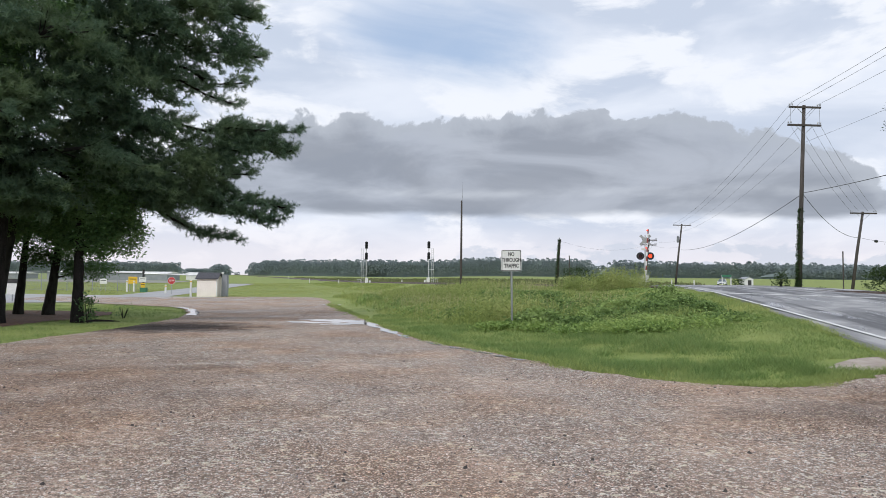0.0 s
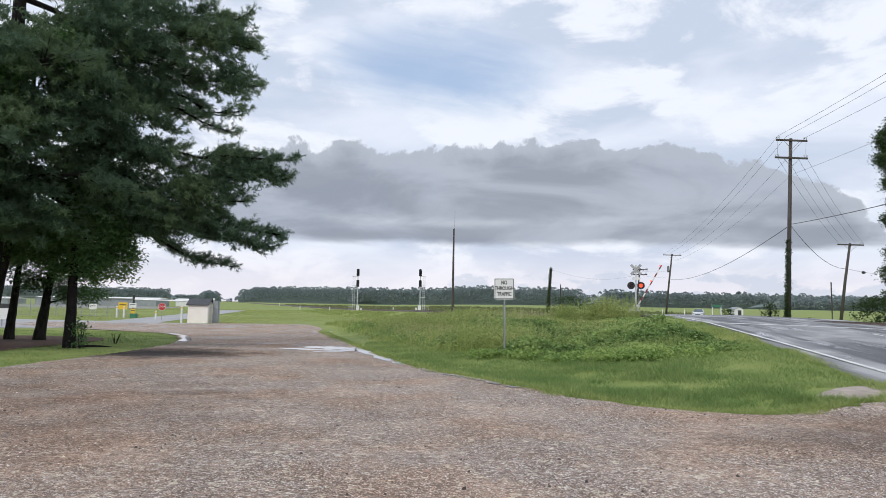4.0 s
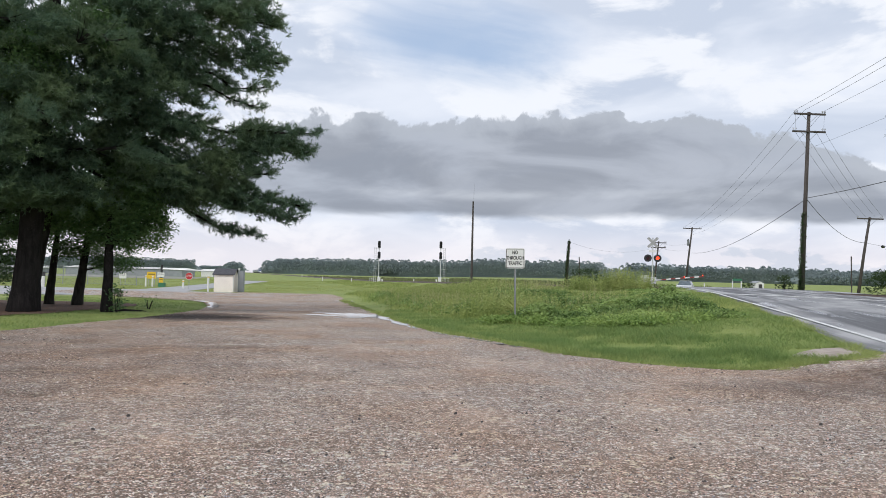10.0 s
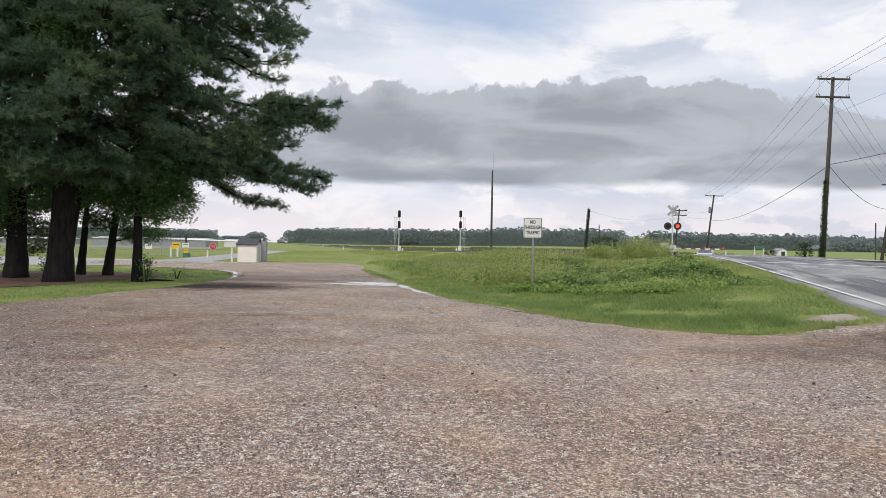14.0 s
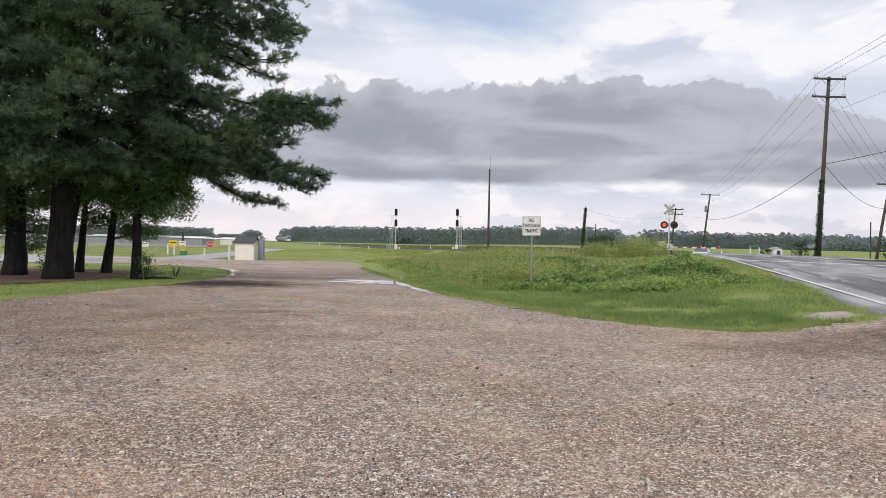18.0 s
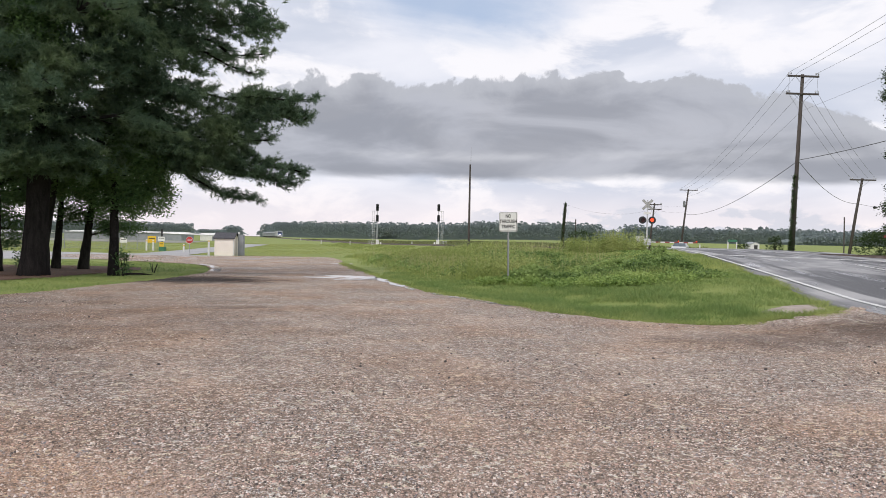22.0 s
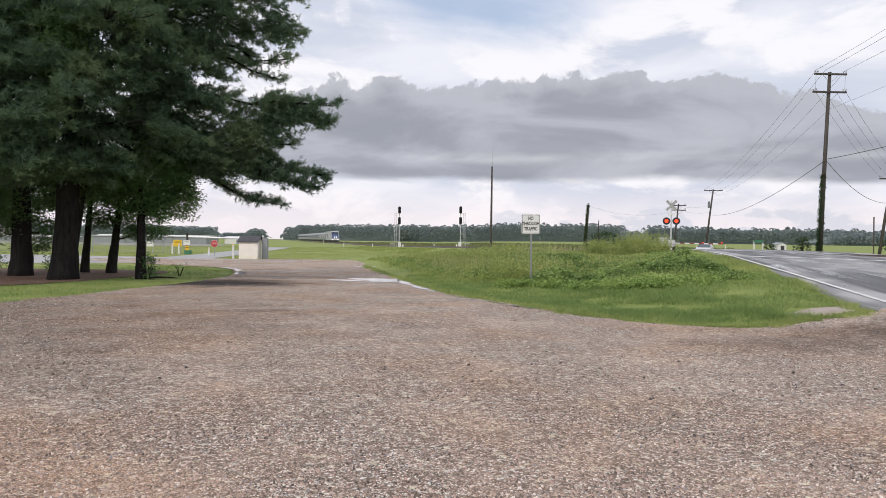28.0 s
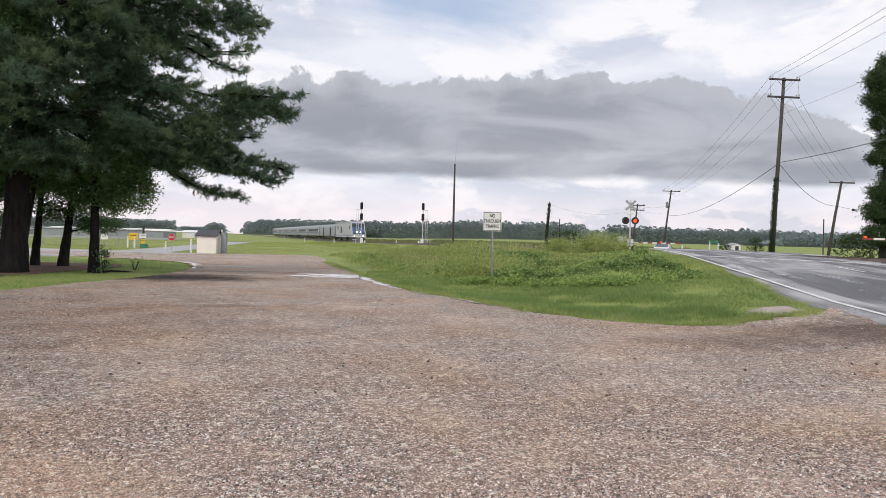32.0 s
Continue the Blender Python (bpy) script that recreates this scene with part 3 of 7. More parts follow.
def axis_steps(spans):
    out = []
    for lo, hi, step in spans:
        n = max(1, round((hi - lo) / step))
        out += [lo + (hi - lo) * i / n for i in range(n)]
    return out + [spans[-1][1]]


def sheet(name, xs, ys, inside, lift, mat, label, category, rough=0.0):
    """A sheet laid on the ground where inside(x, y) is above 0, its edge cut to that line."""
    g = Geo()
    pts, idx = {}, {}
    nx, ny = len(xs), len(ys)
    val = {}
    for i, x in enumerate(xs):
        for j, y in enumerate(ys):
            val[i, j] = inside(x, y)

    def vert(key, x, y):
        if key not in idx:
            idx[key] = len(g.v)
            g.v.append((x, y, ground_level(x, y) + lift + (rough * noise.noise((x * 0.9, y * 0.9, 0)) if rough else 0)))
        return idx[key]

    for i in range(nx - 1):
        for j in range(ny - 1):
            c = [(i, j), (i + 1, j), (i + 1, j + 1), (i, j + 1)]
            w = [val[k] for k in c]
            if max(w) <= 0:
                continue
            if min(w) > 0:
                g.f.append(tuple(vert(k, xs[k[0]], ys[k[1]]) for k in c))
                continue
            poly = []
            for n in range(4):
                k0, k1, a0, a1 = c[n], c[(n + 1) % 4], w[n], w[(n + 1) % 4]
                if a0 > 0:
                    poly.append(vert(k0, xs[k0[0]], ys[k0[1]]))
                if (a0 > 0) != (a1 > 0):
                    t = a0 / (a0 - a1)
                    key = (min(k0, k1), max(k0, k1))
                    poly.append(vert(key, xs[k0[0]] + t * (xs[k1[0]] - xs[k0[0]]), ys[k0[1]] + t * (ys[k1[1]] - ys[k0[1]])))
            if len(poly) > 2:
                g.f.append(tuple(poly))
    return solid(name, g, mat, label, category, kind="structure", smooth=True)


def ragged(x, y, amp, scale):
    return amp * (noise.noise((x * scale, y * scale, 3.3)) + 0.5 * noise.noise((x * scale * 3.1, y * scale * 3.1, 8.1)))


def left_edge(y):
    """x of the gravel's left-hand edge, against the grass island."""
    return lerp_table(y, (-15, 0, 8, 14.6, 20, 25, 30.7, 35.5, 40, 43.4), (-14, -11.5, -10.2, -9.5, -9.1, -8.9, -9.2, -10.2, -11.6, -13.4))


def in_gravel(x, y):
    if y > 43.4:
        l = x + 13.4 + (y - 43.4) * 1.2
        far = 67.2 - y + (0.5 if x > -16 else -2.5)
        f = min(l, far)
    else:
        f = x - left_edge(y)
    if y > 9.9:
        r = verge_edge(y) - x
        if y < 12.8:
            r = max(r, x - lerp_table(y, (9.6, 9.9, 10.5, 11.2, 12.42, 13), (6.9, 7.6, 8.5, 9.1, 9.9, 10.3)))
    else:
        # the tip of the verge
        r = max(9.60 + 0.085 * (x - 5.9) ** 2 - y, 4.4 - x)
        if x > 9.6:
            r = 1.0
    f = min(f, r)
    return f + ragged(x, y, 0.16, 1.1) + 0.09 * noise.noise((x * 6.0, y * 6.0, 1.0))


# ground to the horizon
gx = axis_steps([(-900, -300, 150), (-300, -80, 40), (-80, -24, 4), (-24, -4, 1.0), (-4, 26, 0.5), (26, 30, 1), (30, 80, 4), (80, 300, 40), (300, 900, 150)])
gy = axis_steps([(-300, -40, 80), (-40, -4, 6), (-4, 8, 1.0), (8, 60, 0.6), (60, 160, 4), (160, 600, 22), (600, 1700, 100)])
sheet("ground", gx, gy, lambda x, y: 1, 0.0, GRASS_SOIL, "mown green grass verge and open field reaching the woods", "grass")
sheet("gravel_lot", axis_steps([(-30, -16, 0.7), (-16, -2.5, 0.3), (-2.5, 10.5, 0.12), (10.5, 13.5, 0.4)]), axis_steps([(-14, -4, 0.8), (-4, 9, 0.5), (9, 13, 0.1), (13, 30, 0.2), (30, 70, 0.6)]), in_gravel, 0.035, GRAVEL,
      "brown and grey loose gravel lot, damp in places", "gravel", rough=0.02)


def in_mulch(x, y):
    u, w = (x + 19.5) / 6.6, (y - 28.0) / 9.2
    f = 1 - u ** 4 - w ** 4
    edge = x - left_edge(y) + 1.9 if y < 43 else -1
    return min(f * 4, -edge) + ragged(x, y, 0.5, 0.7)


sheet("mulch_bed", axis_steps([(-30, -8, 0.5)]), axis_steps([(18, 40, 0.5)]), in_mulch, 0.03, MULCH, "reddish brown pine straw bed under the trees", "pine straw", rough=0.04)


def in_drive(x, y):
    # the paved lane from the gravel to the gate and beyond
    near = lerp_table(x, (-60, -40, -28, -20, -15), (46, 47, 48, 52, 56))
    far = lerp_table(x, (-60, -41, -29, -22, -15), (74, 72, 70, 67, 66))
    a = min(y - near, far - y, -11 - x)
    b = 2.6 - abs(x + 24.2 + (y - 75) * 0.09)
    if y < 64 or y > 150:
        b = -1
    return max(a, b) + ragged(x, y, 0.12, 0.8)


sheet("paved_lane", axis_steps([(-62, -10, 0.8)]), axis_steps([(44, 152, 0.9)]), in_drive, 0.03, DRIVE_ASPHALT, "worn grey asphalt lane by the gate, colour paled for wet sheen", "lane")


sheet("apron", axis_steps([(-170, -36, 4)]), axis_steps([(104, 198, 4)]), lambda x, y: min(y - 150 + 0.2 * (x + 60), 194 - y, -44 - x - (y - 120) * 0.1) + ragged(x, y, 3, 0.1), 0.04, APRON,
      "grey-brown paved apron beyond the fence", "apron")


# ---- road ----
def strip(name, x_of, width, ys, lift, mat, label, category, cols=6, parent=None):
    g = Geo()
    for y in ys:
        for c in range(cols + 1):
            x = x_of(y) + width * c / cols
            g.v.append((x, y, road_level(y) + lift + (0.03 * math.sin(math.pi * c / cols) if width > 4 else 0)))
    for j in range(len(ys) - 1):
        for c in range(cols):
            a0 = j * (cols + 1) + c
            g.f.append((a0, a0 + 1, a0 + cols + 2, a0 + cols + 1))
    if parent:
        return part(name, g, mat, parent, label, smooth=True)
    return solid(name, g, mat, label, category, kind="structure", smooth=True)


def build_road():
    """The carriageway: a cambered sheet whose crumbling edges turn down into the ground."""
    g = Geo()
    ys = axis_steps([(-40, 0, 4), (0, 50, 0.3), (50, 60, 0.5), (60, 130, 5)])
    cols = 12
    for y in ys:
        x0 = asphalt_edge(y) + 0.09 * noise.noise((y * 1.1, 0, 2)) + 0.06 * noise.noise((y * 3.7, 0, 5))
        x1 = road_edge(y) + ROAD_W + 0.8 + 0.1 * noise.noise((y * 1.1, 4, 2))
        z = road_level(y) + 0.045
        g.v.append((x0 - 0.10, y, z - 0.35))
        for c in range(cols + 1):
            g.v.append((x0 + (x1 - x0) * c / cols, y, z + 0.03 * math.sin(math.pi * c / cols) - (0.02 if c in (0, cols) else 0)))
        g.v.append((x1 + 0.10, y, z - 0.35))
    n = cols + 3
    for j in range(len(ys) - 1):
        for c in range(n - 1):
            a0 = j * n + c
            g.f.append((a0, a0 + 1, a0 + n + 1, a0 + n))
    return solid("road", g, ASPHALT, "wet dark asphalt two-lane road climbing to the crossing", "road", kind="structure", smooth=True)


road = build_road()
strip("edge_line", lambda y: road_edge(y) - 0.60, 0.15, axis_steps([(3, 46, 1.0)]), 0.063, LINE_PAINT, "worn white edge line", "", 1, road)


def line_level(x, y):
    c = (x - road_edge(y) + 1.2) / (ROAD_W + 2.0)
    return road_level(y) + 0.055 + 0.03 * math.sin(math.pi * min(1, max(0, c)))


def build_road_marks():
    g = Geo()
    n = 14
    for i in range(n):
        u0, u1 = i / n, (i + 1) / n
        p = []
        for u, k in ((u0, 0), (u1, 0), (u1, 1), (u0, 1)):
            x = 14.6 + 6.9 * u
            y = 29.5 - 3.8 * u + 0.5 * k
            p.append((x, y, line_level(x, y)))
        g.quad(*p)
    part("stop_line", g, LINE_PAINT, road, "worn white stop line")
    g = Geo()
    for y0 in (16.0, 21.0):
        p = []
        for dy, dx in ((0, 0), (0, 0.13), (2.6, 0.13), (2.6, 0)):
            y = y0 + dy
            x = road_edge(y) + ROAD_W / 2 + dx
            p.append((x, y, line_level(x, y)))
        g.quad(*p)
    part("centre_dash", g, LINE_PAINT, road)


build_road_marks()


# ---- railway ----
def track_place(s, off, z):
    p = TRACK_P + TRACK_D * s + Vector((TRACK_D.y, -TRACK_D.x)) * off
    return (p.x, p.y, track_level(s) + z)


def build_track(off0, s0, s1, label):
    g = Geo()
    ss = axis_steps([(s0, s1, 12)])
    for s in ss:
        for o, z in ((-3.6, -0.6), (-1.9, -0.2), (1.9, -0.2), (3.6, -0.6)):
            g.v.append(track_place(s, off0 + o, z))
    for j in range(len(ss) - 1):
        for c in range(3):
            a0 = j * 4 + c
            g.f.append((a0, a0 + 1, a0 + 5, a0 + 4))
    track = solid("railway_track", g, BALLAST, label, "railway track", kind="structure")
    for o in (-0.7525, 0.7175):
        r = Geo()
        for s in ss:
            for dx, z in ((-0.06, -0.18), (0.095, -0.18), (0.06, -0.14), (0.045, -0.02), (0.055, 0.0), (-0.02, 0.0), (-0.01, -0.02), (-0.02, -0.14)):
                r.v.append(track_place(s, off0 + o + dx, z))
        for j in range(len(ss) - 1):
            for c in range(8):
                a0, b0 = j * 8 + c, j * 8 + (c + 1) % 8
                r.f.append((a0, b0, b0 + 8, a0 + 8))
        part("rail", r, RAIL, track)
    t = Geo()
    s = s0
    while s < min(s1, 60):
        if not -117 < s < -97:
            q = [track_place(s + ds, off0 + o, z) for ds, o, z in ((-0.11, -1.3, -0.2), (0.11, -1.3, -0.2), (0.11, 1.3, -0.2), (-0.11, 1.3, -0.2))]
            w = [track_place(s + ds, off0 + o, z) for ds, o, z in ((-0.11, -1.3, -0.16), (0.11, -1.3, -0.16), (0.11, 1.3, -0.16), (-0.11, 1.3, -0.16))]
            t.quad(*w)
            for i in range(4):
                j = (i + 1) % 4
                t.quad(q[i], q[j], w[j], w[i])
        s += 0.55
    tagged(part("ties", t, TIE, track, "weathered wooden ties"), kind="stuff")
    return track


build_track(0.0, -150, 1150, "railway track on grey ballast with rusty rails")


# ---- trees ----
class Cloud:
    """Many small loose faces of k corners each, gathered as arrays: needles, leaves, blades, stones."""

    def __init__(self, seed=1):
        self.faces = {3: [], 4: []}
        self.rng = np.random.default_rng(seed)

    def add(self, *corners):
        self.faces[len(corners)].append(np.stack(corners, axis=1))

    def unit(self, v):
        return v / np.maximum(1e-6, np.linalg.norm(v, axis=-1, keepdims=True))

    def tufts(self, p, d, size, n=26, width=0.040, droop=0.12):
        """Foxtails of long needles that lean forward along each shoot d, one for each point."""
        p, d, size = np.asarray(p, float), self.unit(np.asarray(d, float)), np.asarray(size, float)
        m = len(p)
        s = self.unit(np.cross(d, np.array([0.31, 0.17, 0.93])))
        w = np.cross(s, d)
        q = self.rng.uniform(0, 2 * np.pi, (m, n, 1))
        fwd = self.rng.uniform(0.05, 1.5, (m, n, 1))
        v = self.unit(np.cos(q) * s[:, None] + np.sin(q) * w[:, None] + d[:, None] * fwd)
        ln = size[:, None, None] * self.rng.uniform(0.7, 1.1, (m, n, 1))
        o = p[:, None] + d[:, None] * (self.rng.uniform(-0.9, 0.25, (m, n, 1)) * size[:, None, None])
        tip = o + v * ln
        tip[..., 2] -= droop * ln[..., 0]
        side = self.unit(np.cross(v, self.rng.normal(size=(m, n, 3)))) * (width * size[:, None, None])
        self.add(*[a.reshape(-1, 3) for a in (o - side, o + side, tip)])

    def leaves(self, p, spread, n=10, leaf=0.11, flat=0.7, wide=0.38):
        """A small clump of pointed leaves round each point."""
        p = np.asarray(p, float)
        m = len(p)
        leaf = np.broadcast_to(np.asarray(leaf, float), (m,))[:, None, None]
        o = p[:, None] + self.rng.normal(size=(m, n, 3)) * np.array([1, 1, flat]) * np.broadcast_to(np.asarray(spread, float), (m,))[:, None, None]
        a = self.unit(self.rng.normal(size=(m, n, 3)) * np.array([1, 1, 0.6]))
        b = self.rng.normal(size=(m, n, 3)) * np.array([1, 1, 0.6])
        b = self.unit(b - (a * b).sum(-1, keepdims=True) * a) * leaf * wide
        a = a * leaf * self.rng.uniform(0.6, 1.2, (m, n, 1))
        self.add(*[c.reshape(-1, 3) for c in (o - a, o + b - a * 0.1, o + a, o - b - a * 0.1)])

    def mesh(self, name, mat, smooth=False):
        me = bpy.data.meshes.new(name)
        sets = [(k, np.concatenate(f)) for k, f in self.faces.items() if f]
        co = np.concatenate([f.reshape(-1, 3) for _, f in sets])
        start, at_ = [], 0
        for k, f in sets:
            start.append(at_ + k * np.arange(len(f)))
            at_ += k * len(f)
        start = np.concatenate(start)
        me.vertices.add(len(co))
        me.vertices.foreach_set("co", co.astype(np.float32).ravel())
        me.loops.add(len(co))
        me.loops.foreach_set("vertex_index", np.arange(len(co), dtype=np.int32))
        me.polygons.add(len(start))
        me.polygons.foreach_set("loop_start", start.astype(np.int32))
        me.update(calc_edges=True)
        if smooth:
            me.polygons.foreach_set("use_smooth", [True] * len(start))
        me.materials.append(mat)
        return me


class Field:
    """A function of the plan sampled on a grid, read back for arrays of places."""

    def __init__(self, fn, x0, x1, y0, y1, step):
        self.x0, self.y0, self.step = x0, y0, step
        self.nx, self.ny = int((x1 - x0) / step) + 2, int((y1 - y0) / step) + 2
        self.v = np.array([[fn(x0 + i * step, y0 + j * step) for j in range(self.ny)] for i in range(self.nx)])

    def __call__(self, x, y):
        u = np.clip((np.asarray(x) - self.x0) / self.step, 0, self.nx - 1.001)
        w = np.clip((np.asarray(y) - self.y0) / self.step, 0, self.ny - 1.001)
        i, j = u.astype(int), w.astype(int)
        u, w, v = u - i, w - j, self.v
        return (v[i, j] * (1 - u) + v[i + 1, j] * u) * (1 - w) + (v[i, j + 1] * (1 - u) + v[i + 1, j + 1] * u) * w


def bend(p0, p1, sag, n=7, rng=None, wob=0.0):
    out = []
    for i in range(n + 1):
        t = i / n
        p = p0.lerp(p1, t) + Vector((0, 0, sag * 4 * t * (1 - t)))
        if rng and 0 < i < n:
            p += Vector((rng.gauss(0, wob), rng.gauss(0, wob), rng.gauss(0, wob)))
        out.append(p)
    return out


def trunk_geo(base, top, r0, r1, curve, rng, flare=1.5, seg=14):
    g = Geo()
    pts, rad = [], []
    n = 22
    for i in range(n + 1):
        t = i / n
        h = t ** 1.3
        p = base.lerp(top, h) + Vector((curve[0], curve[1], 0)) * 4 * h * (1 - h)
        pts.append(p - Vector((0, 0, 0.25)) if i == 0 else p)
        r = r0 + (r1 - r0) * h
        rad.append(r * (1 + (flare - 1) * math.exp(-h * (top.z - base.z) / 0.5)))
    g.tube(pts, rad, seg)
    for k, v in enumerate(g.v):
        v = Vector(v)
        q = 0.13 * r0 * noise.noise(v * 2.3) + 0.09 * r0 * noise.noise(v * 7.0)
        c = pts[min(n, k // seg)]
        d = Vector((v.x - c.x, v.y - c.y, 0))
        if d.length > 1e-4:
            g.v[k] = tuple(v + d.normalized() * q)
    return g, pts


def pine_tree(x, y, height, r0, boughs, fill, label, lean=(0, 0), seed=1, curve=(0, 0)):
    rng = random.Random(seed)
    z = ground_level(x, y)
    tree = thing("pine_tree", at(x, y, z), label, "tree", "trees beside the gravel lot")
    g, pts = trunk_geo(Vector((0, 0, 0)), Vector((lean[0], lean[1], height)), r0, 0.12, curve, rng, 1.4)
    part("trunk", g, BARK, tree, smooth=True)
    crown = Cloud(seed)
    shift = Vector((x, y, z))
    P, D, S = [], [], []
    for tip, start_h, sag, spread, dens in boughs:
        tip = Vector(tip) - shift
        k = min(len(pts) - 1, max(1, int((start_h / height) ** (1 / 1.3) * (len(pts) - 1))))
        p0 = Vector((pts[k].x, pts[k].y, start_h))
        line = bend(p0, tip, sag, 8, rng, 0.12)
        limb = Geo()
        limb.tube(line, [max(0.022, 0.115 - 0.012 * i) for i in range(9)], 6)
        ln = (tip - p0).length
        # side branches, kept in a flattish fan, each with foxtail shoots towards its end
        for b in range(int(3.6 * ln)):
            t = min(1.0, 0.30 + 0.72 * rng.random() ** 0.8)
            i = min(7, int(t * 8))
            o = line[i].lerp(line[i + 1], t * 8 - i)
            along = (line[i + 1] - line[i]).normalized()
            side = along.cross(Vector((0, 0, 1))).normalized() * (1 if b % 2 else -1)
            out = (along * rng.uniform(0.7, 1.3) + side * rng.uniform(0.2, 0.9) + Vector((0, 0, rng.uniform(-0.35, 0.55)))).normalized()
            tl = spread * rng.uniform(0.5, 1.05) * (1.35 - 0.75 * t)
            end = o + out * tl + Vector((0, 0, 0.10 * tl))
            mid = o.lerp(end, 0.5) + Vector((0, 0, -0.08 * tl))
            limb.tube([o, mid, end], [0.026, 0.018, 0.010], 4, caps=False)
            for s in range(int(dens * (7 + 12 * tl))):
                u = 1.0 - 0.62 * rng.random() ** 1.3
                c = o.lerp(mid, 2 * u) if u < 0.5 else mid.lerp(end, 2 * u - 1)
                d = out * 0.8 + Vector((rng.gauss(0, 0.65), rng.gauss(0, 0.65), 0.30 + rng.gauss(0, 0.5)))
                reach = rng.uniform(0.08, 0.34)
                d.normalize()
                P.append(c + d * reach)
                D.append(d)
                S.append(rng.uniform(0.115, 0.17))
        part("limb", limb, BARK, tree)
    crown.tufts(P, D, S, 22, 0.045)
    # inner foliage: drooping sprays that point away from the trunk, in layers with darker gaps between
    P, D, S = [], [], []
    for c, r, n in fill:
        c = Vector(c) - shift
        for _ in range(int(n / 5.0)):
            v = Vector((rng.gauss(0, 1), rng.gauss(0, 1), rng.gauss(0, 1))).normalized() * rng.uniform(0.2, 1.0) ** 0.5
            p = c + Vector((v.x * r[0], v.y * r[1], v.z * r[2]))
            if noise.noise((p.x * 0.45, p.y * 0.45, p.z * 0.9 + 0.3 * math.hypot(p.x, p.y))) < -0.34:
                continue
            d = Vector((p.x - lean[0] * 0.5, p.y - lean[1] * 0.5, 0))
            d = (d.normalized() + Vector((rng.gauss(0, 0.35), rng.gauss(0, 0.35), rng.gauss(-0.30, 0.15)))).normalized()
            side = d.cross(Vector((0, 0, 1))).normalized()
            half = rng.uniform(0.5, 0.9)
            for _ in range(17):
                u, w = rng.uniform(-1, 1), rng.gauss(0, 0.36)
                P.append(p + d * (u * half) + side * (w * half * (1.1 - 0.5 * abs(u))) + Vector((0, 0, rng.gauss(0, 0.07) - 0.10 * u * u)))
                D.append(d * 0.7 + side * w + Vector((rng.gauss(0, 0.3), rng.gauss(0, 0.3), 0.55 + rng.gauss(0, 0.25))))
                S.append(rng.uniform(0.18, 0.27))
    crown.tufts(P, D, S, 12, 0.085)
    part("crown", crown, PINE, tree, "dark green long-needled crown")
    return tree


def broad_tree(x, y, height, r0, clumps, label, lean=(0, 0), curve=(0, 0), seed=1, leaf=0.082, mat=None, bark=None, category="tree", group="trees beside the gravel lot", name="broadleaf_tree"):
    rng = random.Random(seed)
    z = ground_level(x, y)
    tree = thing(name, at(x, y, z), label, category, group)
    g, pts = trunk_geo(Vector((0, 0, 0)), Vector((lean[0], lean[1], height)), r0, max(0.03, r0 * 0.3), curve, rng, 1.35, 10)
    part("trunk", g, bark or SMOOTH_BARK, tree, smooth=True)
    crown = Cloud(seed)
    P = []
    shift = Vector((x, y, z))
    for c, r, n in clumps:
        c = Vector(c) - shift
        k = min(range(len(pts)), key=lambda i: abs(pts[i].z - (c.z - 0.8)))
        limbs = Geo()
        limbs.tube(bend(pts[k], c, 0.15, 5, rng, 0.08), [r0 * 0.3, r0 * 0.22, r0 * 0.17, r0 * 0.12, r0 * 0.09, r0 * 0.06], 5)
        for _ in range(5):
            v = Vector((rng.gauss(0, 1), rng.gauss(0, 1), rng.gauss(0.2, 0.7))).normalized()
            limbs.tube(bend(c, c + Vector((v.x * r[0], v.y * r[1], v.z * r[2])) * 0.9, 0.1, 4, rng, 0.05), [0.03, 0.024, 0.018, 0.012, 0.008], 4)
        part("limb", limbs, bark or SMOOTH_BARK, tree)
        for _ in range(int(n * 1.75)):
            v = Vector((rng.gauss(0, 1), rng.gauss(0, 1), rng.gauss(0, 1))).normalized() * rng.uniform(0.3, 1.0) ** 0.4
            p = c + Vector((v.x * r[0], v.y * r[1], v.z * r[2]))
            if noise.noise(p * 0.9) > -0.22:
                P.append(p)
    crown.leaves(P, 0.20, 20, leaf)
    part("crown", crown, mat or BROAD, tree, "dense leafy crown")
    return tree


